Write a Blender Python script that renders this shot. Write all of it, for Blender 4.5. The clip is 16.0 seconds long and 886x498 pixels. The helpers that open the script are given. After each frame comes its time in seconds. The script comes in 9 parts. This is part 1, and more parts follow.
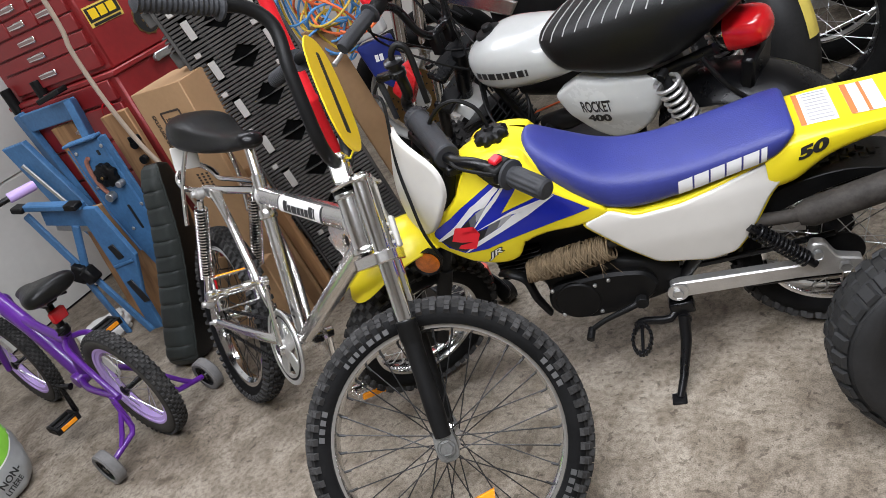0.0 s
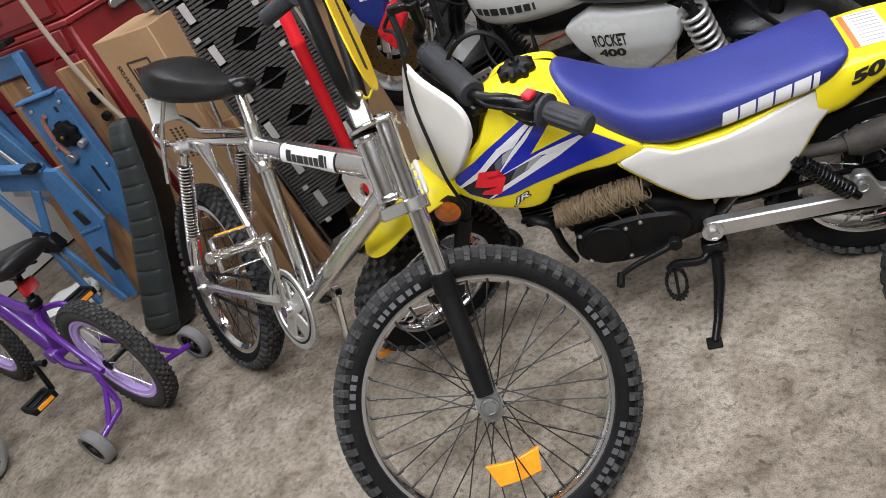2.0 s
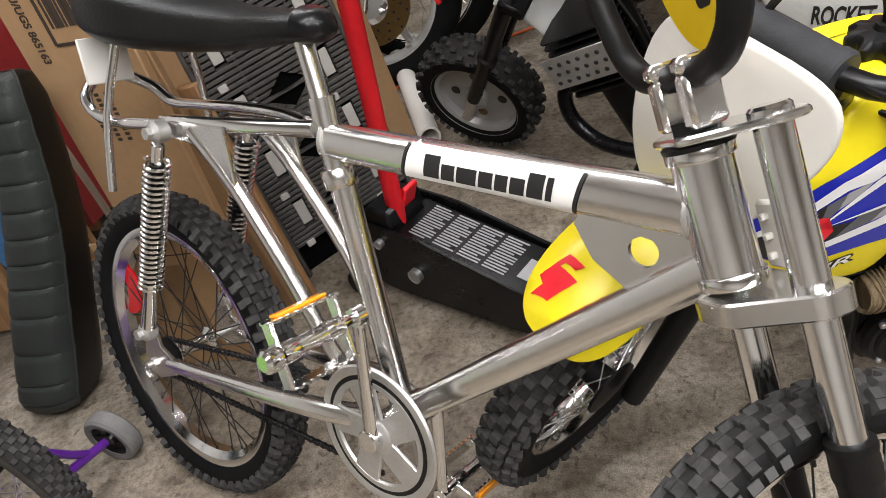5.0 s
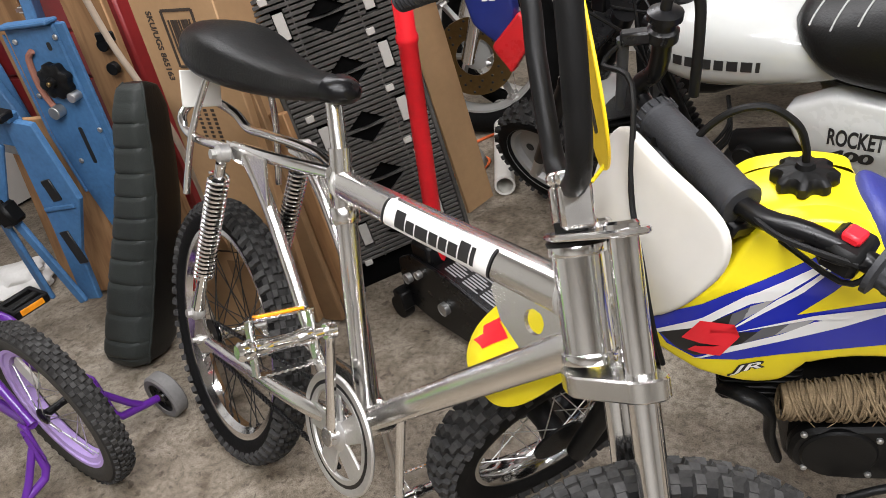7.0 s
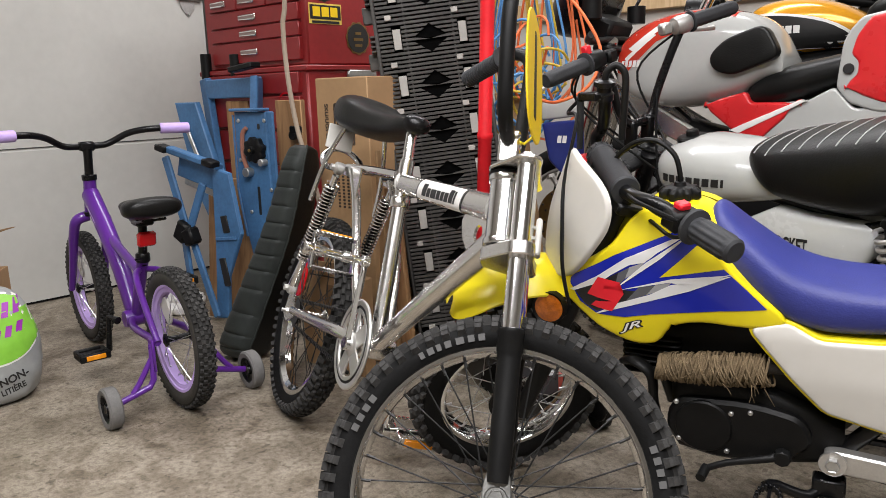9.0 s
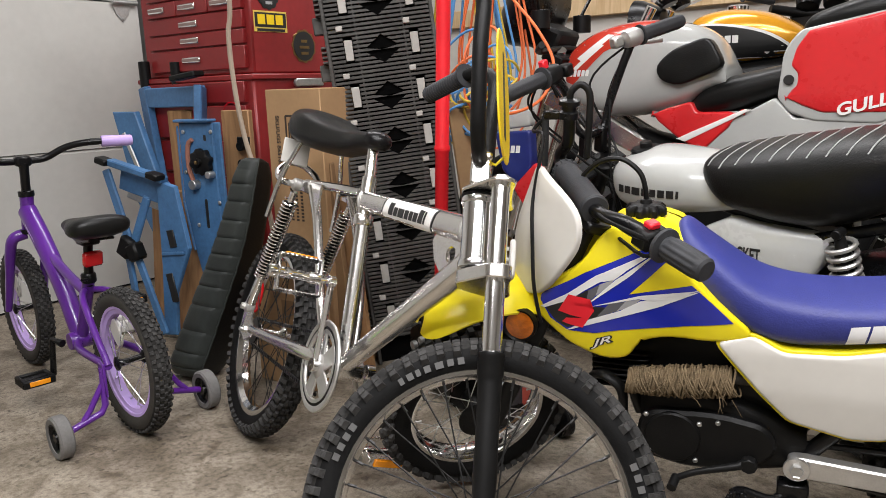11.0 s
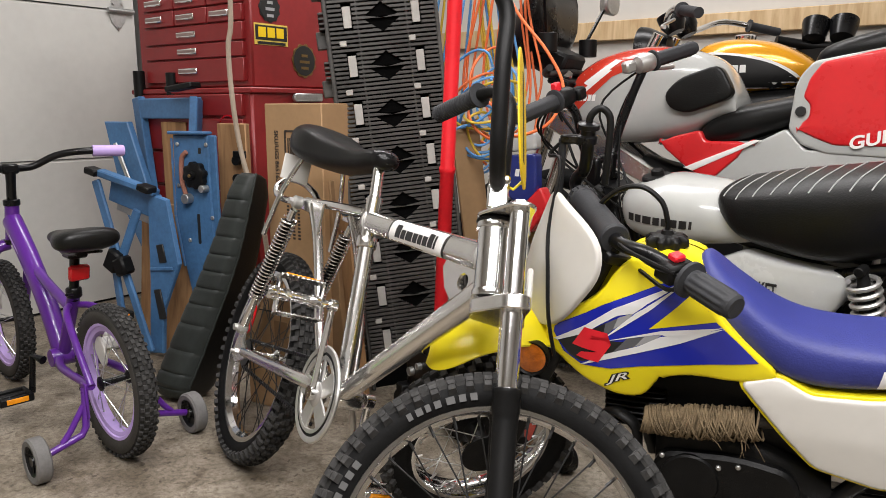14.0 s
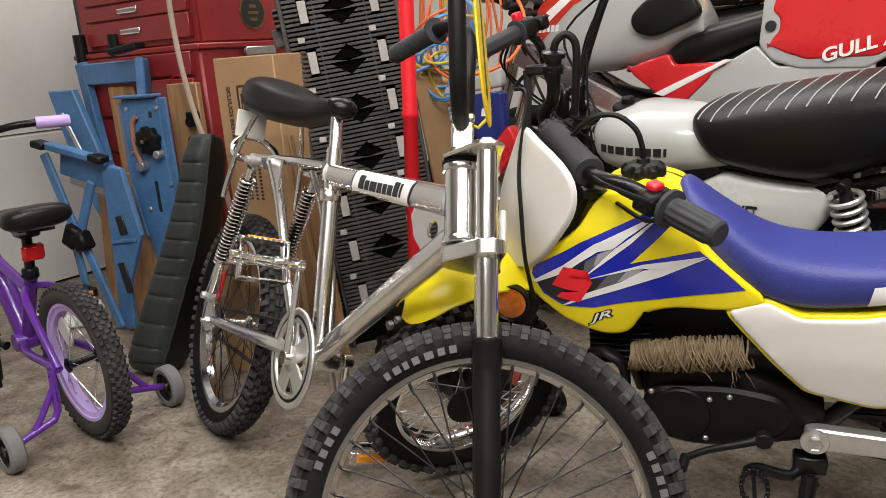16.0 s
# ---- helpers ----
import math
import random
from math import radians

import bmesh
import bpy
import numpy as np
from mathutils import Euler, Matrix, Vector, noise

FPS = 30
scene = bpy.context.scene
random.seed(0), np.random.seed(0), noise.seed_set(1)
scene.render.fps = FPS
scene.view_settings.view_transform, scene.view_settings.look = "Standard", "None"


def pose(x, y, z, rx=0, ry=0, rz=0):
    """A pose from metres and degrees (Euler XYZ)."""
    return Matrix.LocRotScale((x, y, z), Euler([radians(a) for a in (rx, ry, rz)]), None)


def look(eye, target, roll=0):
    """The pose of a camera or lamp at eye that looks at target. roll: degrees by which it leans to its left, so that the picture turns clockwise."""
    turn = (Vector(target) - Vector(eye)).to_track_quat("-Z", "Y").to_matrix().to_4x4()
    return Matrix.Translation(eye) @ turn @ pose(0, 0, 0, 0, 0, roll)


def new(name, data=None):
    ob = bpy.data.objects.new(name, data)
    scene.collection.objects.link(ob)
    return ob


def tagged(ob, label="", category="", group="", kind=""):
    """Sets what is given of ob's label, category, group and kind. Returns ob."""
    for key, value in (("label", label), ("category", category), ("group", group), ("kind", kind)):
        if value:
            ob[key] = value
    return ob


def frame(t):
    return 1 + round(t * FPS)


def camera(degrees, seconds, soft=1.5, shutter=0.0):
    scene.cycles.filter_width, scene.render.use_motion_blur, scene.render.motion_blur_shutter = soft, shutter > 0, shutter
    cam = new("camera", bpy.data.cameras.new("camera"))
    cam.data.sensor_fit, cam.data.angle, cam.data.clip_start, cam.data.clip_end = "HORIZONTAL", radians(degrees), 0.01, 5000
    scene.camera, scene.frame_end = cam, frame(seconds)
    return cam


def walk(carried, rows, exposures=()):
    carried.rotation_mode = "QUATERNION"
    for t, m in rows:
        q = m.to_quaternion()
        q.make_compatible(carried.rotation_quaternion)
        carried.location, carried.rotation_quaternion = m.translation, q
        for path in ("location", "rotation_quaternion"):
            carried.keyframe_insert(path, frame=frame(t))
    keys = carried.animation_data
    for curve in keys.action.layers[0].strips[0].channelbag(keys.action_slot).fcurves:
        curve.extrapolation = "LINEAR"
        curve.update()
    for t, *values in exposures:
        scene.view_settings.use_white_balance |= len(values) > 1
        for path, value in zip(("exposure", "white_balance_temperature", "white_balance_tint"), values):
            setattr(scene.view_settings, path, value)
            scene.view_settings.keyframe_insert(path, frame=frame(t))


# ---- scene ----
cam = camera(60.8, 16.0, soft=0.8)
PATH = [
    (0, (0.196, -0.141, 1.164), (-0.257, 1.595, 0.281), -24.7),
    (0.5, (0.177, -0.152, 1.167), (-0.268, 1.573, 0.258), -25.6),
    (1, (0.156, -0.154, 1.172), (-0.277, 1.56, 0.238), -26.3),
    (1.5, (0.104, -0.127, 1.171), (-0.314, 1.574, 0.204), -26.6),
    (2, (0.029, -0.058, 1.153), (-0.333, 1.622, 0.131), -25.8),
    (2.5, (-0.074, 0.051, 1.133), (-0.356, 1.719, 0.066), -23.7),
    (3, (-0.14, 0.145, 1.125), (-0.358, 1.806, 0.033), -22.6),
    (3.5, (-0.227, 0.283, 1.11), (-0.446, 1.94, 0.012), -22.1),
    (4, (-0.297, 0.396, 1.085), (-0.496, 2.051, -0.02), -21.2),
    (4.5, (-0.399, 0.523, 1.063), (-0.525, 2.167, -0.069), -19.8),
    (5, (-0.506, 0.637, 1.033), (-0.452, 2.255, -0.142), -16.0),
    (5.2, (-0.536, 0.67, 1.026), (-0.474, 2.289, -0.145), -15.5),
    (7.3, (-0.233, 0.425, 1.104), (-0.591, 2.124, 0.113), -10.4),
    (7.5, (-0.193, 0.37, 1.081), (-0.599, 2.094, 0.151), -9.7),
    (8, (-0.09, 0.242, 0.936), (-0.517, 2.13, 0.431), -9.7),
    (8.5, (-0.016, 0.085, 0.855), (-0.655, 1.944, 0.49), -7.5),
    (9, (0.031, -0.072, 0.829), (-0.591, 1.785, 0.42), -1.7),
    (9.2, (0.029, -0.118, 0.821), (-0.565, 1.737, 0.366), -0.3),
    (11.3, (-0.044, -0.064, 0.873), (-0.494, 1.842, 0.47), -2.0),
    (11.5, (-0.051, -0.057, 0.872), (-0.503, 1.853, 0.49), -1.8),
    (12, (-0.063, -0.054, 0.87), (-0.512, 1.858, 0.494), -1.7),
    (12.5, (-0.077, -0.05, 0.866), (-0.517, 1.865, 0.494), -1.0),
    (13, (-0.077, -0.03, 0.847), (-0.505, 1.888, 0.474), 0.8),
    (13.5, (-0.093, -0.031, 0.857), (-0.514, 1.889, 0.486), 0.7),
    (14, (-0.09, -0.021, 0.867), (-0.512, 1.899, 0.499), 0.0),
    (14.5, (-0.073, 0.02, 0.875), (-0.467, 1.945, 0.5), -2.7),
    (15, (-0.064, 0.042, 0.87), (-0.408, 1.972, 0.476), -4.1),
    (15.5, (-0.072, 0.039, 0.869), (-0.41, 1.952, 0.393), -4.4),
    (16, (-0.091, 0.045, 0.852), (-0.452, 1.947, 0.348), -4.2),
]
walk(cam, [(t, look(eye, target, roll)) for t, eye, target, roll in PATH],
     [(0.0, -0.02, 6050, 10), (3.0, -0.04, 6250, 10), (4.5, 0.08, 6500, 10), (5.2, 0.15, 6500, 10), (7.4, 0.24, 6400, 10), (8.1, 0.05, 6450, 10), (8.6, 0.0, 6500, 10), (12.5, 0.0, 6550, 10), (16.0, 0.0, 6750, 10)])

# ---- shape helpers ----
from mathutils.bvhtree import BVHTree

TAU = 2 * math.pi


def V(*a):
    return Vector(a)


def part(name, bm, material, parent=None, label="", smooth=True, normals=True):
    """Link a bmesh as one mesh object under a thing or a part."""
    if normals:
        bmesh.ops.recalc_face_normals(bm, faces=bm.faces[:])
    me = bpy.data.meshes.new(name)
    bm.to_mesh(me)
    bm.free()
    if smooth:
        me.shade_smooth()
        me.set_sharp_from_angle(angle=radians(38))
    for m in (material if isinstance(material, (list, tuple)) else [material]):
        me.materials.append(m)
    ob = new(name, me)
    if parent is not None:
        ob.parent = parent
    if label:
        ob["label"] = label
    return ob


def shared(name, ob, m, parent):
    """Another object on the mesh of ob, at the pose m under parent."""
    o = new(name, ob.data)
    o.parent = parent
    o.matrix_basis = m
    return o


def thing(name, m, label, category, group="", kind=""):
    e = new(name)
    e.empty_display_size = 0.05
    e.matrix_basis = m
    return tagged(e, label, category, group, kind)


def basis(o, x, y, z):
    """A pose from an origin and three axes."""
    return Matrix((
        (x[0], y[0], z[0], o[0]), (x[1], y[1], z[1], o[1]), (x[2], y[2], z[2], o[2]), (0, 0, 0, 1)))


def ring_faces(bm, rings, closed=True, cap=True, loop=False):
    n = len(rings[0])
    pairs = list(zip(rings, rings[1:]))
    if loop:
        pairs.append((rings[-1], rings[0]))
    for a, b in pairs:
        for i in range(n if closed else n - 1):
            j = (i + 1) % n
            try:
                bm.faces.new((a[i], a[j], b[j], b[i]))
            except ValueError:
                pass
    if cap and not loop and closed:
        for r in (rings[0], rings[-1]):
            try:
                bm.faces.new(r)
            except ValueError:
                pass


def smoothed(pts, n=6, loop=False):
    """Catmull-Rom through the points, n steps a span."""
    p = [Vector(q) for q in pts]
    out = []
    k = len(p)
    spans = k if loop else k - 1
    for i in range(spans):
        a = p[(i - 1) % k] if loop or i > 0 else p[0]
        b, c = p[i], p[(i + 1) % k]
        d = p[(i + 2) % k] if loop or i + 2 < k else p[-1]
        for s in range(n):
            t = s / n
            out.append(0.5 * ((2 * b) + (c - a) * t + (2 * a - 5 * b + 4 * c - d) * t * t + (3 * b - a - 3 * c + d) * t ** 3))
    if not loop:
        out.append(p[-1])
    return out


def tube(bm, pts, r, seg=12, m=None, bend=0, loop=False, flat=1.0):
    """A round bar along the points; r one radius or one for each point."""
    rr = r if isinstance(r, (list, tuple)) else [r] * len(pts)
    if bend:
        full = smoothed(pts, bend, loop)
        if isinstance(r, (list, tuple)):
            k = len(full) - 1
            rr = [float(np.interp(i / k * (len(pts) - 1), range(len(pts)), r)) for i in range(k + 1)]
        else:
            rr = [r] * len(full)
        pts = full
    p = [Vector(q) for q in pts]
    k = len(p)
    rings, up = [], None
    for i, q in enumerate(p):
        if loop:
            d = p[(i + 1) % k] - p[i - 1]
        else:
            d = p[min(i + 1, k - 1)] - p[max(i - 1, 0)]
        d.normalize()
        if up is None:
            up = V(0, 0, 1) if abs(d.z) < 0.9 else V(0, 1, 0)
        side = d.cross(up).normalized()
        up = side.cross(d).normalized()
        ring = []
        for s in range(seg):
            a = TAU * s / seg
            w = q + (side * math.cos(a) + up * math.sin(a) * flat) * rr[i]
            ring.append(bm.verts.new(m @ w if m else w))
        rings.append(ring)
    ring_faces(bm, rings, loop=loop)
    return bm


def lathe(bm, prof, m=None, seg=48, loop=False, start=0.0, sweep=TAU):
    """Turn a profile of (radius, height) about the local y axis."""
    rings = []
    whole = sweep > TAU - 1e-4
    for s in range(seg if whole else seg + 1):
        a = start + sweep * s / seg
        ring = []
        for r, y in prof:
            w = V(r * math.cos(a), y, r * math.sin(a))
            ring.append(bm.verts.new(m @ w if m else w))
        rings.append(ring)
    ring_faces(bm, rings, closed=loop, cap=not whole, loop=whole)
    if not loop and whole:
        for k in (0, -1):
            if prof[k][0] < 1e-6:
                continue
            try:
                bm.faces.new([r[k] for r in rings])
            except ValueError:
                pass
    bmesh.ops.remove_doubles(bm, verts=[v for ring in rings for v in ring], dist=1e-6)
    return bm


def lobed(bm, prof, m, lobes, depth, seg=72):
    """A turned shape whose outer wall carries lobes or ribs. prof: (radius, height, part of the lobe depth)."""
    rings = []
    for s in range(seg):
        a = TAU * s / seg
        k = 0.5 + 0.5 * math.copysign(abs(math.sin(a * lobes / 2 * 2)) ** 0.5, math.sin(a * lobes))
        rings.append([bm.verts.new(m @ V((r + depth * f * k) * math.cos(a), y, (r + depth * f * k) * math.sin(a))) for r, y, f in prof])
    ring_faces(bm, rings, closed=False, cap=False, loop=True)
    bmesh.ops.remove_doubles(bm, verts=[v for ring in rings for v in ring], dist=1e-6)
    return bm


def disc(bm, m, r, y0, y1, seg=32, edge=0.0015):
    """A turned plug between y0 and y1 with softened rims."""
    e = min(edge, abs(y1 - y0) / 3, r / 3)
    return lathe(bm, [(0, y0), (r - e, y0), (r, y0 + e), (r, y1 - e), (r - e, y1), (0, y1)], m, seg)


def box(bm, size, m=None, bevel=0.002):
    """A block of that size about the origin of m, with chamfered edges."""
    g = bmesh.ops.create_cube(bm, size=1.0)
    vs = g["verts"]
    for v in vs:
        v.co = Vector(v.co[i] * size[i] for i in range(3))
    if bevel:
        es = list({e for v in vs for e in v.link_edges})
        b = min(bevel, min(size) * 0.3)
        res = bmesh.ops.bevel(bm, geom=es, offset=b, segments=1, affect="EDGES", profile=0.5)
        vs = list({v for f in res["faces"] for v in f.verts} | {v for v in vs if v.is_valid})
    if m:
        bmesh.ops.transform(bm, matrix=m, verts=vs)
    return bm


def at(x, y, z, rx=0, ry=0, rz=0):
    return pose(x, y, z, rx, ry, rz)


def inset(poly, d):
    """The closed outline moved inwards by d (mitred)."""
    k = len(poly)
    area = sum(poly[i][0] * poly[(i + 1) % k][1] - poly[(i + 1) % k][0] * poly[i][1] for i in range(k))
    sg = 1 if area > 0 else -1
    out = []
    for i in range(k):
        a, b, c = Vector(poly[i - 1]), Vector(poly[i]), Vector(poly[(i + 1) % k])
        e, f = (b - a).normalized(), (c - b).normalized()
        n1, n2 = Vector((-e.y, e.x)) * sg, Vector((-f.y, f.x)) * sg
        h = n1 + n2
        h = n1 if h.length < 1e-6 else h.normalized()
        out.append(tuple(b + h * d / max(0.45, h.dot(n1))))
    return out


def prism(bm, poly, y0, y1, m=None, bevel=0.0015):
    """An outline in x and z, extruded from y0 to y1, with chamfered rims."""
    s = 1 if y1 > y0 else -1
    b = min(bevel, abs(y1 - y0) * 0.4)
    rings = []
    for pts, y in ((inset(poly, b), y0), (poly, y0 + s * b), (poly, y1 - s * b), (inset(poly, b), y1)):
        rings.append([bm.verts.new((m @ V(x, y, z)) if m else V(x, y, z)) for x, z in pts])
    ring_faces(bm, rings)
    return bm


def round_poly(poly, r, n=4):
    """The outline with its corners rounded."""
    k = len(poly)
    out = []
    for i in range(k):
        a, b, c = Vector(poly[i - 1]), Vector(poly[i]), Vector(poly[(i + 1) % k])
        rr = r[i] if isinstance(r, (list, tuple)) else r
        d1, d2 = (a - b), (c - b)
        t = min(rr, d1.length * 0.48, d2.length * 0.48)
        p, q = b + d1.normalized() * t, b + d2.normalized() * t
        for s in range(n + 1):
            u = s / n
            out.append(tuple(p * (1 - u) ** 2 + b * 2 * u * (1 - u) + q * u * u))
    return out


def curve_poly(pts, n=5):
    return [(q.x, q.y) for q in smoothed([(x, z, 0) for x, z in pts], n, True)]


def section(x, z0, z1, hw, e=2.6, n=24, yc=0.0, zm=0.5):
    """A rounded cross-section at x between the heights z0 and z1; its widest line at the part zm of the height."""
    out = []
    zc = z0 + (z1 - z0) * zm
    for s in range(n):
        a = TAU * s / n
        c, d = math.cos(a), math.sin(a)
        y = hw * math.copysign(abs(c) ** (2 / e), c)
        h = (z1 - zc) if d >= 0 else (zc - z0)
        out.append(V(x, yc + y, zc + h * math.copysign(abs(d) ** (2 / e), d)))
    return out


def loft(bm, rings, m=None, cap=True):
    rs = [[bm.verts.new(m @ q if m else q) for q in r] for r in rings]
    ring_faces(bm, rs, cap=cap)
    return bm


def lofted(bm, stations, n=24, steps=3, m=None):
    """A body along x from stations (x, z0, z1, half width, exponent, widest part), smoothed between them."""
    st = [list(s) + [2.6, 0.5][len(s) - 4:] for s in stations]
    full = []
    for i in range(len(st) - 1):
        a, b, c, d = st[max(i - 1, 0)], st[i], st[i + 1], st[min(i + 2, len(st) - 1)]
        for s in range(steps):
            t = s / steps
            full.append([0.5 * (2 * q + (r - p) * t + (2 * p - 5 * q + 4 * r - w) * t * t + (3 * q - p - 3 * r + w) * t ** 3)
                         for p, q, r, w in zip(a, b, c, d)])
    full.append(st[-1])
    return loft(bm, [section(s[0], s[1], s[2], max(s[3], 0.002), max(s[4], 1.6), n, 0, s[5]) for s in full], m)


def moulded(bm, poly, height, edge=0.004, back=0.03, grid=0.014, m=None):
    """A moulded plastic panel in x and z. height(x, z) is its outer face along y; it turns back at the rim."""
    inner = inset(poly, edge)
    f = bm.faces.new([bm.verts.new((x, 0, z)) for x, z in inner])
    xs, zs = [p[0] for p in inner], [p[1] for p in inner]
    for lo, hi, ax in ((min(xs), max(xs), 0), (min(zs), max(zs), 2)):
        k = int((hi - lo) / grid)
        for i in range(1, k + 1):
            co, no = [0, 0, 0], [0, 0, 0]
            co[ax], no[ax] = lo + i * (hi - lo) / (k + 1), 1
            bmesh.ops.bisect_plane(bm, geom=bm.verts[:] + bm.edges[:] + bm.faces[:], plane_co=co, plane_no=no)
    bmesh.ops.triangulate(bm, faces=[q for q in bm.faces if len(q.verts) > 4])
    mx, mz = sum(xs) / len(xs), sum(zs) / len(zs)
    sgn = math.copysign(1, height(mx, mz))
    rim = [e for e in bm.edges if len(e.link_faces) == 1]
    out = {}
    for e in rim:
        c = e.link_faces[0].calc_center_median()
        a, b = e.verts
        n = V(a.co.z - b.co.z, 0, b.co.x - a.co.x).normalized()
        if n.dot(a.co - c) < 0:
            n = -n
        for v in e.verts:
            out[v] = out.get(v, V(0, 0, 0)) + n
    for v in bm.verts:
        v.co.y = height(v.co.x, v.co.z)
    last = {v: v for v in out}
    for d, drop in ((edge * 0.5, edge * 0.14), (edge * 0.88, edge * 0.5), (edge, edge), (edge * 0.9, back)):
        ring = {v: bm.verts.new((v.co.x + n.normalized().x * d, v.co.y - sgn * drop, v.co.z + n.normalized().z * d)) for v, n in out.items()}
        for e in rim:
            a, b = e.verts
            bm.faces.new((last[a], last[b], ring[b], ring[a]))
        last = ring
    bmesh.ops.recalc_face_normals(bm, faces=bm.faces[:])
    if m:
        bmesh.ops.transform(bm, matrix=m, verts=bm.verts[:])
    return bm


def surface(*obs):
    """A tree of the faces of the parts, in the space of their thing."""
    vs, fs = [], []
    for ob in obs:
        base = len(vs)
        vs += [ob.matrix_basis @ v.co for v in ob.data.vertices]
        fs += [[base + i for i in p.vertices] for p in ob.data.polygons]
    return BVHTree.FromPolygons(vs, fs)


def decal(name, polys, tree, material, parent, m, lift=0.0007, grid=0.012, label=""):
    """Thin stickers: outlines in the x and z of m, laid along the y of m upon the surface."""
    bm = bmesh.new()
    for poly in polys:
        b2 = bmesh.new()
        f = b2.faces.new([b2.verts.new((x, 0, z)) for x, z in poly])
        bmesh.ops.triangulate(b2, faces=[f])
        xs, zs = [p[0] for p in poly], [p[1] for p in poly]
        for lo, hi, ax in ((min(xs), max(xs), 0), (min(zs), max(zs), 2)):
            k = int((hi - lo) / grid)
            for i in range(1, k + 1):
                co, no = [0, 0, 0], [0, 0, 0]
                co[ax], no[ax] = lo + i * (hi - lo) / (k + 1), 1
                bmesh.ops.bisect_plane(b2, geom=b2.verts[:] + b2.edges[:] + b2.faces[:], plane_co=co, plane_no=no)
        b2.verts.index_update()
        keep = {}
        for v in b2.verts:
            o = m @ V(v.co.x, 0, v.co.z)
            d = (m.to_3x3() @ V(0, 1, 0)).normalized()
            hit, nor, _, _ = tree.ray_cast(o - d * 0.5, d)
            if hit is None:
                continue
            nor = nor if nor.dot(d) < 0 else -nor
            keep[v.index] = bm.verts.new(hit + nor * lift - d * lift * 0.5)
        for f in b2.faces:
            if all(v.index in keep for v in f.verts):
                try:
                    bm.faces.new([keep[v.index] for v in f.verts])
                except ValueError:
                    pass
        b2.free()
    bmesh.ops.recalc_face_normals(bm, faces=bm.faces[:])
    return part(name, bm, material, parent, label, normals=False)


def lettering(name, text, size, m, material, parent, depth=0.0004, stretch=1.0, shear=0.0, bold=0.0):
    """Words in the built-in font, lying in the x and y of m, as a thin mesh part."""
    cu = bpy.data.curves.new(name, "FONT")
    cu.body, cu.size, cu.extrude, cu.shear, cu.offset = text, size, depth, shear, bold
    cu.align_x, cu.align_y = "CENTER", "CENTER"
    tmp = bpy.data.objects.new(name, cu)
    scene.collection.objects.link(tmp)
    dg = bpy.context.evaluated_depsgraph_get()
    me = bpy.data.meshes.new_from_object(tmp.evaluated_get(dg))
    bpy.data.objects.remove(tmp)
    bpy.data.curves.remove(cu)
    me.transform(Matrix.Diagonal((stretch, 1, 1, 1)))
    me.materials.clear()
    me.materials.append(material)
    ob = new(name, me)
    ob.parent = parent
    ob.matrix_basis = m
    return ob


def lettering_on(name, text, size, m, tree, material, parent, lift=0.0012, stretch=1.0, shear=0.0, bold=0.0):
    """Words laid along -y of the thing upon a surface."""
    ob = lettering(name, text, size, m @ Matrix.Rotation(radians(90), 4, "X"), material, parent, 0.0, stretch, shear, bold)
    me = ob.data
    me.transform(ob.matrix_basis)
    ob.matrix_basis = Matrix()
    d = (m.to_3x3() @ V(0, 1, 0)).normalized()
    for v in me.vertices:
        hit, nor, _, _ = tree.ray_cast(v.co - d * 0.5, d)
        if hit is not None:
            v.co = hit - d * lift
    return ob


def rect(x0, z0, x1, z1, lean=0.0):
    return [(x0, z0), (x1, z0), (x1 + lean * (z1 - z0), z1), (x0 + lean * (z1 - z0), z1)]


def word_bars(x0, z0, widths, height, gap, lean=0.0):
    """A brand name as plain bars, one for each letter."""
    out, x = [], x0
    for w in widths:
        h = height * (1.0 if w > 0 else 0.72)
        w = abs(w)
        out.append(rect(x, z0, x + w, z0 + h, lean))
        x += w + gap
    return out


# ---- wheels ----
def tyre_profile(r, w, inner):
    """Half-round tyre section between the bead radius and the crown."""
    h = r - inner
    k = [(0.0, 0.36), (0.2, 0.47), (0.45, 0.5), (0.7, 0.45), (0.88, 0.31), (0.97, 0.15), (1.0, 0.0)]
    left = [(inner + h * a, -w * b) for a, b in k]
    return left + [(p, -q) for p, q in reversed(left[:-1])]


def knob(bm, m, a, r, y, size, tilt):
    q = m @ Matrix.Rotation(-a, 4, "Y") @ Matrix.Translation((r, y, 0)) @ Matrix.Rotation(tilt, 4, "Z")
    lx, ly, lz = size
    lo = [q @ V(-lx, sy * ly * 0.5, sz * lz * 0.5) for sy, sz in ((-1, -1), (1, -1), (1, 1), (-1, 1))]
    hi = [q @ V(lx * 0.5, sy * ly * 0.37, sz * lz * 0.37) for sy, sz in ((-1, -1), (1, -1), (1, 1), (-1, 1))]
    a1, b1 = [bm.verts.new(c) for c in lo], [bm.verts.new(c) for c in hi]
    for i in range(4):
        j = (i + 1) % 4
        bm.faces.new((a1[i], a1[j], b1[j], b1[i]))
    bm.faces.new(b1)


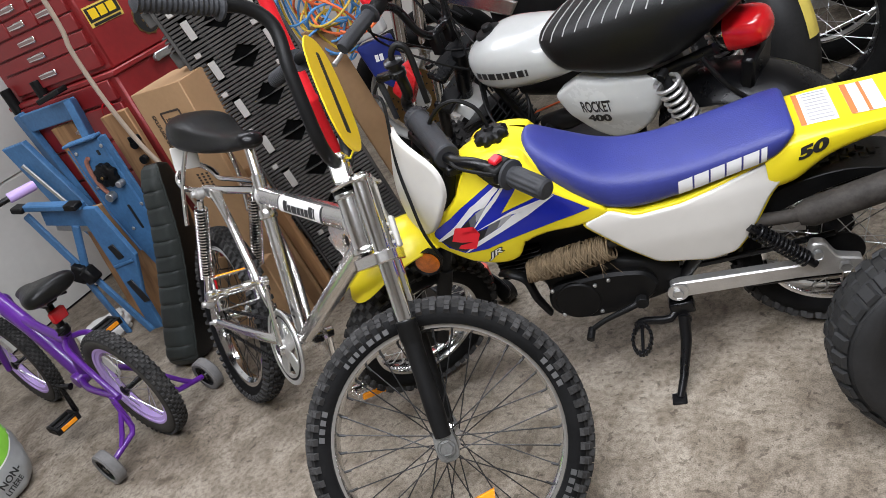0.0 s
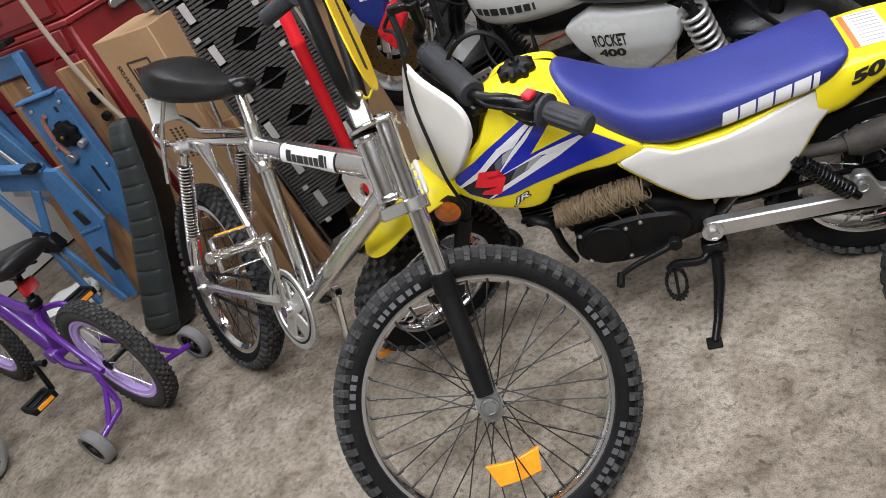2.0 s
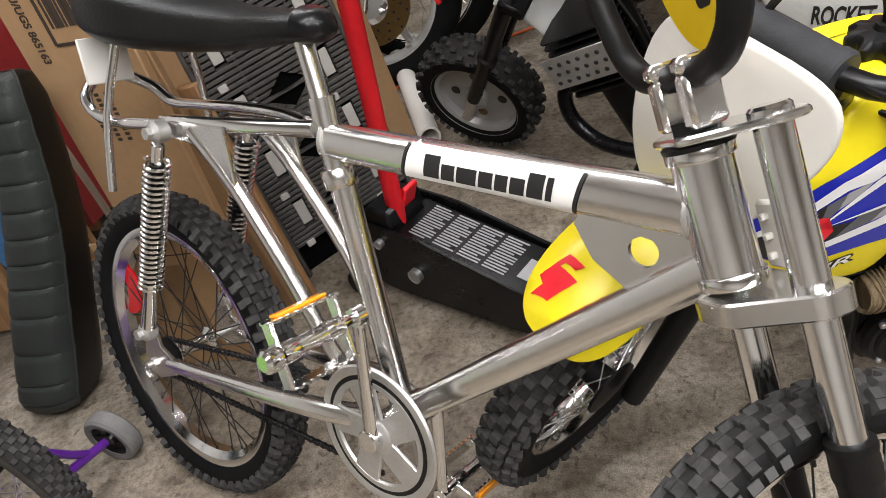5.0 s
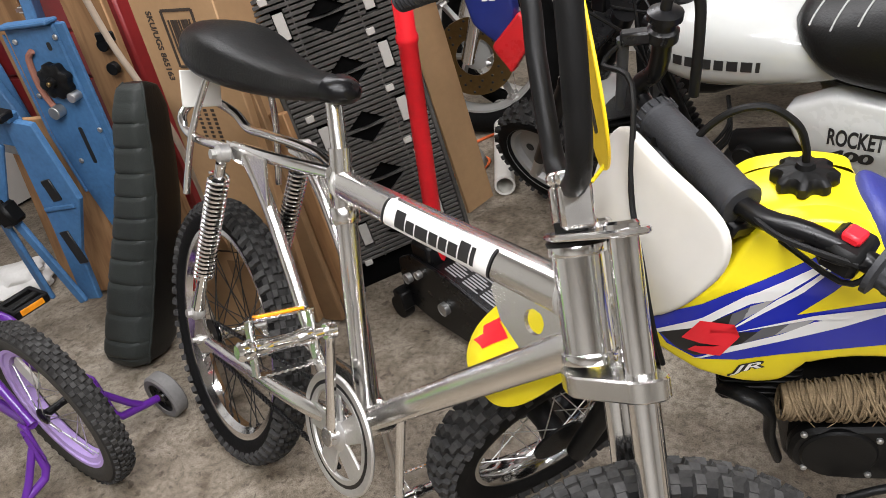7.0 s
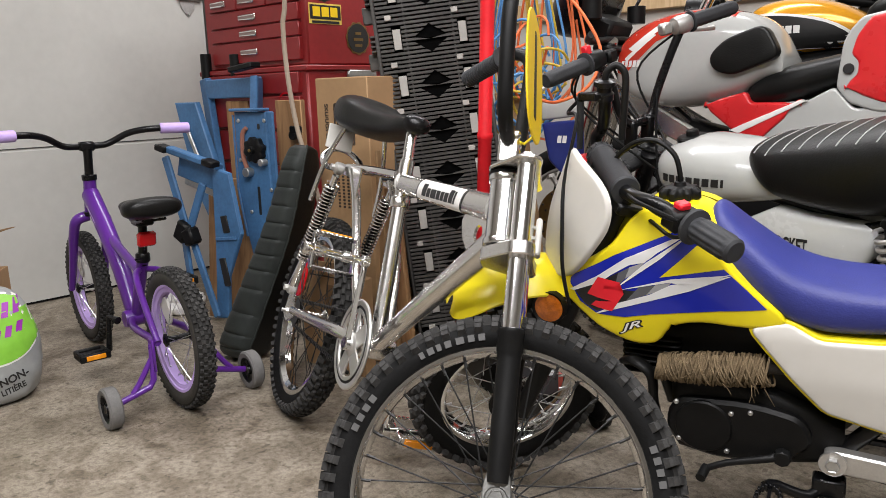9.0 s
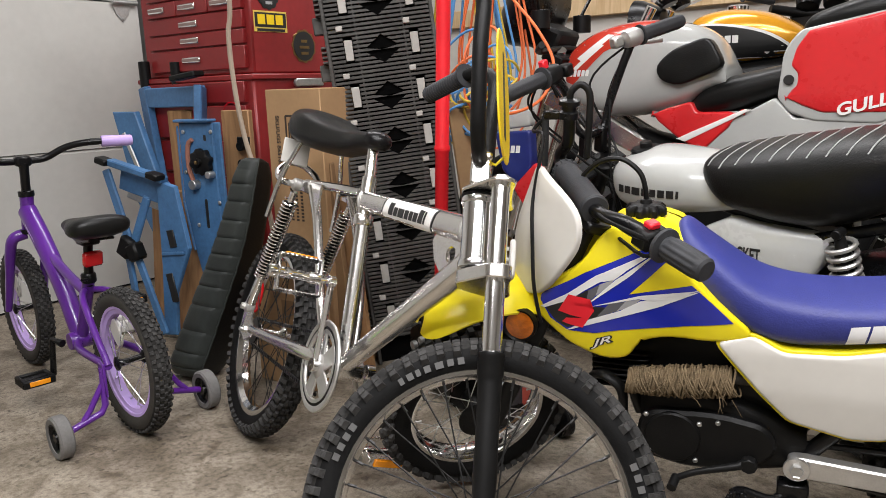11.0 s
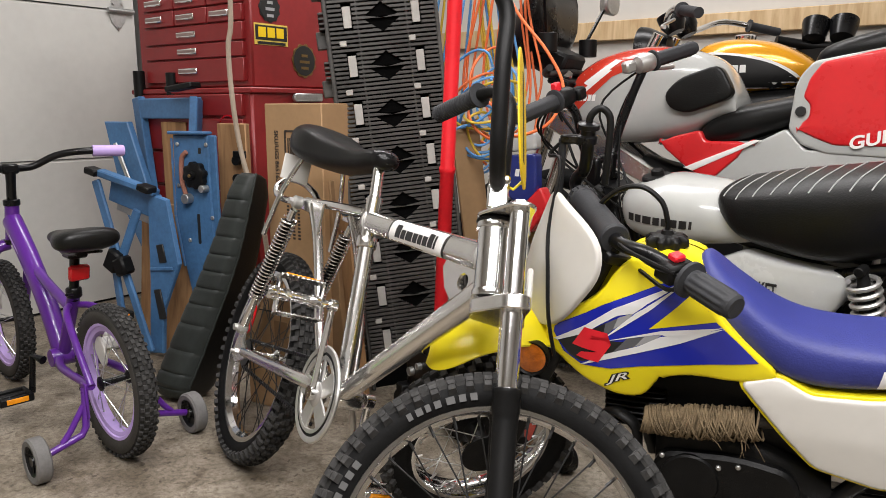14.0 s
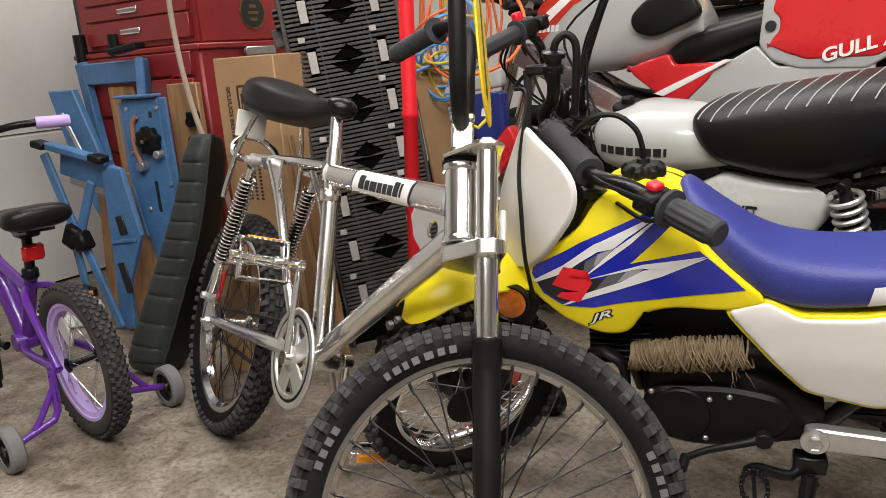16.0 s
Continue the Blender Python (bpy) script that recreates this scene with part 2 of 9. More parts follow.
def tyre(parent, r, w, inner, rows, count, material, depth=0.005, label="", dusty=True):
    """The carcass with its tread blocks. rows: (place across -1..1, width, length, shift in steps)."""
    ob = part("tyre", lathe(bmesh.new(), tyre_profile(r - depth, w, inner), None, 72, loop=True), material, parent, label)
    if not rows:
        return ob
    h = r - depth - inner
    base = [(q + 0.0004, y * 1.006) for q, y in tyre_profile(r - depth, w, inner) if q > inner + 0.66 * h]
    part("tread_base", lathe(bmesh.new(), base + [(q - 0.002, y * 0.97) for q, y in reversed(base)], None, 72, loop=True), TREAD_BASE if dusty else material, parent)
    bm = bmesh.new()
    for y, kw, kl, sh in rows:
        t = min(abs(y), 1.0)
        rad = r - depth * 0.6 - h * (0.02 + 0.10 * t * t + 0.12 * t ** 5) - h * max(0.0, abs(y) - 1.0) * 0.9
        tilt = math.copysign(1, y) * (-0.75 * t ** 1.6 - max(0.0, abs(y) - 1.0) * 1.4) if y else 0
        for i in range(count):
            u = math.sin(i * 12.9 + y * 78.2) * 0.5
            knob(bm, Matrix(), TAU * (i + sh + 0.05 * u) / count, rad + 0.0006 * u, y * w * 0.45, (depth, kw * (1 + 0.12 * u), kl * (1 - 0.14 * u)), -tilt)
    tagged(part("tread", bm, TREAD if dusty else material, parent, smooth=False), "dusty grey rubber tread blocks" if dusty else "black rubber tread blocks", kind="stuff")
    return ob


def rim_part(bm, m, r, w, depth=0.012):
    h = w / 2
    prof = [(r, -h), (r + 0.004, -h + 0.001), (r + 0.004, -h + 0.003), (r - depth * 0.5, -h + 0.004),
            (r - depth, -h * 0.35), (r - depth, h * 0.35), (r - depth * 0.5, h - 0.004), (r + 0.004, h - 0.003),
            (r + 0.004, h - 0.001), (r, h), (r - depth * 0.6, h - 0.001), (r - depth - 0.002, h * 0.4),
            (r - depth - 0.002, -h * 0.4), (r - depth * 0.6, -h + 0.001)]
    return lathe(bm, prof, m, 72, loop=True)


def spoked_wheel(parent, name, m, r, w, rim_r, hub_r, hub_w, spokes, mats, rows, count, depth=0.005, rim_w=None, rim_depth=0.012, spoke_r=0.0011, cross=2.2, tyre_label="", rim_label=""):
    """mats: tyre, rim, hub, spoke. The wheel turns about the y of m."""
    wh = new(name)
    wh.empty_display_size = 0.05
    wh.parent = parent
    wh.matrix_basis = m
    tyre(wh, r, w, rim_r, rows, count, mats[0], depth, tyre_label)
    part("rim", rim_part(bmesh.new(), Matrix(), rim_r, rim_w or w * 0.72, rim_depth), mats[1], wh, rim_label)
    bm = bmesh.new()
    h = hub_w / 2
    lathe(bm, [(0, -h - 0.004), (hub_r * 0.5, -h - 0.004), (hub_r, -h), (hub_r, -h + 0.004), (hub_r * 0.5, -h + 0.012),
               (hub_r * 0.42, 0), (hub_r * 0.5, h - 0.012), (hub_r, h - 0.004), (hub_r, h), (hub_r * 0.5, h + 0.004), (0, h + 0.004)], None, 28)
    part("hub", bm, mats[2], wh)
    protos = []
    for side in (-1, 1):
        for turn in (-1, 1):
            b2 = bmesh.new()
            da = turn * cross * TAU / spokes * 2
            tube(b2, [(hub_r * 0.9 * math.cos(da), side * (h - 0.003), hub_r * 0.9 * math.sin(da)), (rim_r - 0.012, side * 0.003, 0)], spoke_r, 5)
            tube(b2, [(rim_r - 0.026, side * 0.0045, 0.00), (rim_r - 0.010, side * 0.003, 0)], spoke_r * 2, 6)
            protos.append(b2)
    first = []
    for i in range(spokes):
        k = i % 4
        q = Matrix.Rotation(TAU * i / spokes, 4, "Y")
        if i < 4:
            o = part("spoke", protos[k], mats[3], wh)
            o.matrix_basis = q
            first.append(o)
        else:
            shared("spoke", first[k], q, wh)
    return wh


def spring(bm, a, b, r, wire, turns, m=None, seg=6):
    a, b = Vector(a), Vector(b)
    d = (b - a)
    z = d.normalized()
    x = z.orthogonal().normalized()
    y = z.cross(x)
    n = int(turns * 14)
    pts = [a + d * (i / n) + (x * math.cos(TAU * turns * i / n) + y * math.sin(TAU * turns * i / n)) * r for i in range(n + 1)]
    return tube(bm, pts, wire, seg, m)


def rod_m(a, b):
    """A pose at a whose y points to b."""
    a, b = Vector(a), Vector(b)
    return Matrix.Translation(a) @ (b - a).to_track_quat("Y", "Z").to_matrix().to_4x4()

# ---- light: ceiling strip lights of a garage ----
world = bpy.data.worlds.new("world")
scene.world = world
world.use_nodes = True
world.node_tree.nodes["Background"].inputs[0].default_value = (0.9, 0.95, 1.0, 1)
world.node_tree.nodes["Background"].inputs[1].default_value = 0.045

CEILING = 2.55
LAMP_SPOTS = [(-0.5, 0.6, 20, 56.0), (-0.7, 2.6, 20, 46.0), (0.15, -0.5, 20, 100.0), (1.1, 0.7, 20, 18.0)]


def strip_lamp(x, y, turn, power):
    data = bpy.data.lights.new("strip_lamp", "AREA")
    data.shape, data.size, data.size_y = "RECTANGLE", 2.4, 0.30
    data.energy, data.color = power, (1.0, 0.985, 1.0)
    ob = new("strip_lamp", data)
    ob.matrix_basis = pose(x, y, CEILING - 0.09, 0, 0, turn)
    return ob


for sx, sy, turn, power in LAMP_SPOTS:
    strip_lamp(sx, sy, turn, power)
scene.view_settings.exposure = 0.0


# ---- materials ----
def pbr(name, color, rough=0.5, metal=0.0, var=0.12, scale=8.0, bump=0.0, bscale=None, coat=0.0, spec=0.5, rvar=0.12, tint=None, island=False, trans=0.0, ior=1.45):
    """A surface with two scales of colour and gloss variation and a fine relief."""
    m = bpy.data.materials.new(name)
    m.use_nodes = True
    nt = m.node_tree
    nodes, links = nt.nodes, nt.links
    b = nodes["Principled BSDF"]
    tc = nodes.new("ShaderNodeTexCoord")
    n1, n2 = nodes.new("ShaderNodeTexNoise"), nodes.new("ShaderNodeTexNoise")
    n1.inputs["Scale"].default_value, n1.inputs["Detail"].default_value = scale, 4
    n2.inputs["Scale"].default_value, n2.inputs["Detail"].default_value = scale * 9, 3
    for n in (n1, n2):
        links.new(tc.outputs["Object"], n.inputs["Vector"])
    mixf = nodes.new("ShaderNodeMath")
    mixf.operation = "MULTIPLY_ADD"
    links.new(n1.outputs["Fac"], mixf.inputs[0])
    mixf.inputs[1].default_value = 0.65
    half = nodes.new("ShaderNodeMath")
    half.operation = "MULTIPLY"
    half.inputs[1].default_value = 0.35
    links.new(n2.outputs["Fac"], half.inputs[0])
    links.new(half.outputs[0], mixf.inputs[2])
    ramp = nodes.new("ShaderNodeValToRGB")
    c2 = tint or color
    lo = [max(0, c * (1 - var)) for c in color]
    hi = [min(1, c * (1 + var)) for c in c2]
    ramp.color_ramp.elements[0].position, ramp.color_ramp.elements[1].position = 0.32, 0.68
    ramp.color_ramp.elements[0].color, ramp.color_ramp.elements[1].color = (*lo, 1), (*hi, 1)
    links.new(mixf.outputs[0], ramp.inputs[0])
    out = ramp.outputs[0]
    if island:
        g = nodes.new("ShaderNodeNewGeometry")
        hsv = nodes.new("ShaderNodeHueSaturation")
        mr = nodes.new("ShaderNodeMapRange")
        mr.inputs[3].default_value, mr.inputs[4].default_value = 0.75, 1.25
        links.new(g.outputs["Random Per Island"], mr.inputs[0])
        links.new(mr.outputs[0], hsv.inputs["Value"])
        links.new(out, hsv.inputs["Color"])
        out = hsv.outputs[0]
    links.new(out, b.inputs["Base Color"])
    mr = nodes.new("ShaderNodeMapRange")
    mr.inputs[3].default_value, mr.inputs[4].default_value = max(0.02, rough - rvar * rough), min(1, rough + rvar)
    links.new(mixf.outputs[0], mr.inputs[0])
    links.new(mr.outputs[0], b.inputs["Roughness"])
    b.inputs["Metallic"].default_value = metal
    b.inputs["Coat Weight"].default_value = coat
    b.inputs["Coat Roughness"].default_value = 0.06
    b.inputs["Specular IOR Level"].default_value = spec
    b.inputs["Transmission Weight"].default_value = trans
    b.inputs["IOR"].default_value = ior
    if bump:
        bp = nodes.new("ShaderNodeBump")
        n3 = nodes.new("ShaderNodeTexNoise")
        n3.inputs["Scale"].default_value, n3.inputs["Detail"].default_value = bscale or scale * 20, 3
        links.new(tc.outputs["Object"], n3.inputs["Vector"])
        bp.inputs["Strength"].default_value, bp.inputs["Distance"].default_value = bump, 0.002
        links.new(n3.outputs["Fac"], bp.inputs["Height"])
        links.new(bp.outputs[0], b.inputs["Normal"])
    return m


def wood_mat(name, a, b, scale=14.0):
    m = pbr(name, a, 0.7, var=0.15, scale=5, bump=0.25, bscale=120)
    nt = m.node_tree
    p = nt.nodes["Principled BSDF"]
    tc = nt.nodes.new("ShaderNodeTexCoord")
    mp = nt.nodes.new("ShaderNodeMapping")
    mp.inputs["Scale"].default_value = (1, 1, 0.12)
    w = nt.nodes.new("ShaderNodeTexNoise")
    w.inputs["Scale"].default_value, w.inputs["Detail"].default_value, w.inputs["Distortion"].default_value = scale * 3, 5, 0.6
    r = nt.nodes.new("ShaderNodeValToRGB")
    r.color_ramp.elements[0].position, r.color_ramp.elements[1].position = 0.35, 0.65
    r.color_ramp.elements[0].color, r.color_ramp.elements[1].color = (*a, 1), (*b, 1)
    nt.links.new(tc.outputs["Object"], mp.inputs["Vector"])
    nt.links.new(mp.outputs[0], w.inputs["Vector"])
    nt.links.new(w.outputs["Fac"], r.inputs[0])
    nt.links.new(r.outputs[0], p.inputs["Base Color"])
    return m


def concrete_mat():
    m = bpy.data.materials.new("concrete")
    m.use_nodes = True
    nt = m.node_tree
    nd, lk = nt.nodes, nt.links
    b = nd["Principled BSDF"]
    tc = nd.new("ShaderNodeTexCoord")

    def noise_at(scale, detail, dist=0.0):
        n = nd.new("ShaderNodeTexNoise")
        n.inputs["Scale"].default_value, n.inputs["Detail"].default_value, n.inputs["Distortion"].default_value = scale, detail, dist
        lk.new(tc.outputs["Object"], n.inputs["Vector"])
        return n

    def ramp(src, stops):
        r = nd.new("ShaderNodeValToRGB")
        while len(r.color_ramp.elements) < len(stops):
            r.color_ramp.elements.new(0.5)
        for e, (p, c) in zip(r.color_ramp.elements, stops):
            e.position, e.color = p, (*c, 1)
        lk.new(src, r.inputs[0])
        return r

    def blend(kind, fac, a, c):
        x = nd.new("ShaderNodeMix")
        x.data_type, x.blend_type = "RGBA", kind
        x.inputs[0].default_value = fac
        lk.new(a, x.inputs[6])
        lk.new(c, x.inputs[7])
        return x.outputs[2]

    big = ramp(noise_at(2.2, 7, 0.6).outputs[0], [(0.3, (0.218, 0.182, 0.139)), (0.5, (0.305, 0.263, 0.208)), (0.72, (0.398, 0.352, 0.286))])
    mid = ramp(noise_at(14, 9, 0.5).outputs[0], [(0.36, (0.62, 0.59, 0.55)), (0.60, (1.0, 1.0, 1.0))])
    fine = ramp(noise_at(75, 8).outputs[0], [(0.34, (0.60, 0.58, 0.55)), (0.56, (1.0, 1.0, 1.0))])
    grit = ramp(noise_at(330, 4).outputs[0], [(0.36, (0.66, 0.64, 0.61)), (0.55, (1.0, 1.0, 1.0)), (0.72, (1.16, 1.15, 1.12))])
    stain = ramp(noise_at(5.5, 9, 1.2).outputs[0], [(0.58, (1, 1, 1)), (0.68, (0.60, 0.56, 0.51))])
    speck = ramp(noise_at(42, 7, 0.6).outputs[0], [(0.62, (1, 1, 1)), (0.66, (0.42, 0.39, 0.36))])
    chip = ramp(noise_at(120, 5, 0.4).outputs[0], [(0.66, (1, 1, 1)), (0.70, (0.34, 0.31, 0.28))])
    c = blend("MULTIPLY", 1.0, big.outputs[0], mid.outputs[0])
    c = blend("MULTIPLY", 1.0, c, fine.outputs[0])
    c = blend("MULTIPLY", 1.0, c, grit.outputs[0])
    c = blend("MULTIPLY", 0.9, c, stain.outputs[0])
    c = blend("MULTIPLY", 0.8, c, speck.outputs[0])
    c = blend("MULTIPLY", 0.8, c, chip.outputs[0])
    lk.new(c, b.inputs["Base Color"])
    b.inputs["Roughness"].default_value = 0.62
    bp = nd.new("ShaderNodeBump")
    bp.inputs["Strength"].default_value, bp.inputs["Distance"].default_value = 0.4, 0.003
    lk.new(noise_at(85, 9).outputs[0], bp.inputs["Height"])
    lk.new(bp.outputs[0], b.inputs["Normal"])
    return m


CONCRETE = concrete_mat()
WHITE_WALL = pbr("white_wall", (0.55, 0.53, 0.49), 0.75, var=0.05, scale=3, bump=0.1, bscale=90)
DOOR_WHITE = pbr("garage_door_white", (0.50, 0.495, 0.465), 0.45, var=0.07, scale=2.5, bump=0.12, bscale=40)
CEIL_WHITE = pbr("ceiling_white", (0.50, 0.49, 0.46), 0.85, var=0.04)
PINE = wood_mat("pine", (0.46, 0.31, 0.16), (0.62, 0.46, 0.27))
PALE_WOOD = wood_mat("pale_painted_wood", (0.50, 0.44, 0.33), (0.64, 0.58, 0.46), 6)
DARK_WOOD = wood_mat("dark_board", (0.22, 0.115, 0.05), (0.36, 0.20, 0.09))
TREAD = pbr("dusty_tread_rubber", (0.041, 0.040, 0.039), 0.7, var=0.5, scale=20, bump=0.35, bscale=220, spec=0.15)
TREAD_BASE = pbr("dusty_tread_gap", (0.026, 0.025, 0.024), 0.8, var=0.4, scale=20, spec=0.15)
WHEEL_GREY = pbr("grey_wheel_paint", (0.36, 0.36, 0.35), 0.35, metal=0.3, var=0.1, scale=12)
WORN_STEEL = pbr("worn_steel", (0.26, 0.26, 0.25), 0.36, 0.9, var=0.3, scale=30, bump=0.15)
STEEL = pbr("galvanised_steel", (0.46, 0.46, 0.45), 0.42, 0.9, var=0.2, scale=14, bump=0.1)
CHROME = pbr("chrome", (0.80, 0.80, 0.80), 0.09, 1.0, var=0.05, scale=20, rvar=0.1)
SATIN = pbr("polished_alloy", (0.76, 0.75, 0.73), 0.19, metal=1.0, var=0.04, scale=22, rvar=0.08, bump=0.015)
CAST = pbr("cast_alloy", (0.55, 0.54, 0.52), 0.4, 0.85, var=0.12, scale=30, bump=0.15)
RUBBER = pbr("tyre_rubber", (0.0075, 0.0075, 0.0075), 0.6, var=0.35, scale=12, bump=0.25, bscale=220, spec=0.09)
RUBBER_DUST = pbr("dusty_tyre_rubber", (0.032, 0.029, 0.025), 0.75, var=0.4, scale=16, bump=0.3, bscale=220)
ROAD_RUBBER = pbr("road_tyre_rubber", (0.016, 0.016, 0.016), 0.5, var=0.3, scale=14, bump=0.2, bscale=200, spec=0.3)
SPOKE_DARK = pbr("dark_spoke", (0.012, 0.012, 0.012), 0.4, 0.0)
SPOKE_BRIGHT = pbr("bright_spoke", (0.6, 0.6, 0.6), 0.25, 1.0)
BLACK = pbr("black_paint", (0.004, 0.004, 0.0045), 0.24, var=0.3, scale=15, bump=0.04, spec=0.35)
BLACK_SATIN = pbr("black_satin", (0.006, 0.006, 0.006), 0.4, var=0.25, scale=18, bump=0.1, spec=0.22)
GRIP = pbr("grip_rubber", (0.033, 0.034, 0.037), 0.55, var=0.2, scale=40, bump=0.3, bscale=300, spec=0.28)
VINYL = pbr("black_vinyl", (0.0055, 0.0057, 0.0055), 0.34, var=0.25, scale=9, bump=0.3, bscale=260, spec=0.32)
PAD_VINYL = pbr("dark_green_black_vinyl", (0.024, 0.028, 0.026), 0.5, var=0.25, scale=9, spec=0.35, bump=0.4, bscale=240)
WHITE_STICK = pbr("white_sticker", (0.78, 0.77, 0.74), 0.35, var=0.03)
BLACK_INK = pbr("black_ink", (0.015, 0.015, 0.015), 0.4, var=0.1)
YELLOW = pbr("yellow_plastic", (0.80, 0.66, 0.012), 0.28, var=0.04, scale=6, spec=0.5, rvar=0.08)
YELLOW_PLATE = pbr("yellow_number_plate", (0.82, 0.56, 0.01), 0.4, var=0.05)
BLUE_GRAPHIC = pbr("blue_graphic", (0.012, 0.022, 0.36), 0.2, var=0.05, coat=0.3)
BLUE_SEAT = pbr("blue_vinyl", (0.026, 0.033, 0.180), 0.47, var=0.12, scale=10, bump=0.3, bscale=320)
RED_INK = pbr("red_graphic", (0.72, 0.018, 0.03), 0.3, var=0.05)
SILVER_INK = pbr("silver_graphic", (0.72, 0.72, 0.72), 0.35, var=0.04)
GREY_INK = pbr("grey_graphic", (0.33, 0.33, 0.34), 0.35)
WHITE_PLASTIC = pbr("white_plastic", (0.60, 0.582, 0.54), 0.35, var=0.04, scale=5, rvar=0.1)
WHITE_PAINT = pbr("white_tank_paint", (0.40, 0.405, 0.39), 0.16, var=0.03, coat=0.5)
SILVER_PAINT = pbr("pale_grey_paint", (0.55, 0.56, 0.55), 0.22, var=0.04, coat=0.4)
PURPLE = pbr("purple_paint", (0.095, 0.017, 0.235), 0.25, var=0.1, coat=0.4)
LILAC = pbr("lilac_plastic", (0.50, 0.36, 0.72), 0.4, var=0.06)
RED_PAINT = pbr("red_tool_chest_paint", (0.235, 0.018, 0.019), 0.36, var=0.15, scale=5)
RED_PLASTIC = pbr("red_fairing", (0.60, 0.018, 0.022), 0.24, var=0.06, coat=0.35)
TANK_RED = pbr("orange_red_tank_paint", (0.50, 0.035, 0.018), 0.18, var=0.08, coat=0.6)
RED_POLE = pbr("red_handle_paint", (0.66, 0.012, 0.02), 0.35, var=0.1, scale=12)
RED_LENS = pbr("red_lens", (0.55, 0.008, 0.012), 0.15, var=0.1, coat=0.6)
AMBER_DEEP = pbr("deep_amber_lens", (0.52, 0.13, 0.006), 0.15, var=0.35, scale=90, coat=0.7, bump=0.4, bscale=300)
AMBER = pbr("amber_reflector", (0.85, 0.30, 0.01), 0.18, var=0.15, scale=60, coat=0.6, bump=0.2, bscale=400)
BENCH_BLUE = pbr("blue_enamel", (0.054, 0.145, 0.295), 0.42, var=0.3, scale=9, bump=0.1)
CARD = pbr("cardboard", (0.35, 0.215, 0.108), 0.8, var=0.12, scale=6, bump=0.15, bscale=60)
CARD_DARK = pbr("brown_cardboard", (0.22, 0.13, 0.062), 0.82, var=0.15, scale=6, bump=0.15)
CARD_INK = pbr("cardboard_print", (0.04, 0.028, 0.02), 0.8)
BLACK_PLASTIC = pbr("black_ramp_plastic", (0.060, 0.057, 0.053), 0.42, var=0.45, scale=7, bump=0.15)
DUSTY_BLACK = pbr("dusty_black_paint", (0.035, 0.031, 0.027), 0.6, var=0.6, scale=18, bump=0.2, spec=0.25)
ENGINE_BLACK = pbr("engine_black", (0.0045, 0.0045, 0.0045), 0.4, var=0.4, scale=25, bump=0.2, spec=0.22)
WRAP = pbr("fibre_heat_wrap", (0.15, 0.11, 0.065), 0.9, var=0.4, scale=60, bump=0.8, bscale=400, spec=0.15)
GOLD = pbr("gold_tank_paint", (0.72, 0.33, 0.02), 0.16, metal=0.25, var=0.08, coat=0.6)
ORANGE_CORD = pbr("orange_cord", (0.80, 0.17, 0.05), 0.5)
BLUE_CORD = pbr("blue_cord", (0.10, 0.30, 0.62), 0.5)
YELLOW_CORD = pbr("yellow_cord", (0.65, 0.45, 0.05), 0.5)
PVC = pbr("white_pipe", (0.70, 0.68, 0.63), 0.4, var=0.06)
BAG_WHITE = pbr("litter_bag_film", (0.30, 0.31, 0.305), 0.4, var=0.2, scale=5, bump=0.5, bscale=25)
BAG_FILM = pbr("thin_white_film", (0.66, 0.65, 0.62), 0.45, var=0.08, scale=14, bump=0.6, bscale=40)
BAG_GREEN = pbr("green_print", (0.22, 0.52, 0.05), 0.4, var=0.1)
BAG_PURPLE = pbr("purple_print", (0.28, 0.03, 0.33), 0.4)
HOSE = pbr("clear_hose", (0.38, 0.31, 0.24), 0.35, var=0.1)
BRASS = pbr("brass_disc", (0.28, 0.19, 0.08), 0.35, 1.0, var=0.2)

# ---- the garage ----
ROOM = basis((-2.42, 2.65, 0), (0.907, -0.421, 0), (0.421, 0.907, 0), (0, 0, 1))


def structure(name, bm, material, label, category="wall", smooth=False):
    ob = part(name, bm, material, None, smooth=smooth)
    ob.matrix_basis = ROOM
    return tagged(ob, label, category, kind="structure")


bm = bmesh.new()
box(bm, (9.4, 8.4, 0.2), at(3.2, -1.2, -0.1), 0)
structure("floor", bm, CONCRETE, "worn mottled grey-brown concrete garage floor", "floor")
bm = bmesh.new()
box(bm, (9.4, 8.4, 0.12), at(3.2, -1.2, CEILING + 0.06), 0)
structure("ceiling", bm, CEIL_WHITE, "plain white garage ceiling", "ceiling")
bm = bmesh.new()
box(bm, (0.14, 1.42, CEILING), at(-0.09, 1.31, CEILING / 2), 0)
box(bm, (0.14, 2.4, CEILING), at(-0.09, -3.8, CEILING / 2), 0)
box(bm, (0.14, 3.25, 0.3), at(-0.09, -1.0, CEILING - 0.15), 0)
structure("wall_west", bm, WHITE_WALL, "plain pale wall beside the garage door")
bm = bmesh.new()
box(bm, (9.0, 0.14, CEILING), at(3.2, 2.09, CEILING / 2), 0)
structure("wall_north", bm, WHITE_WALL, "plain pale back wall of the garage")
bm = bmesh.new()
box(bm, (0.14, 8.0, CEILING), at(7.2, -1.2, CEILING / 2), 0)
structure("wall_east", bm, WHITE_WALL, "plain pale garage wall")
bm = bmesh.new()
box(bm, (9.0, 0.14, CEILING), at(3.2, -4.6, CEILING / 2), 0)
structure("wall_south", bm, WHITE_WALL, "plain pale garage wall")
bm = bmesh.new()
box(bm, (7.0, 0.04, 0.089), at(3.5, 2.0, 1.225), 0.003)
structure("trim", bm, PINE, "bare pine rail nailed along the back wall", "rail")

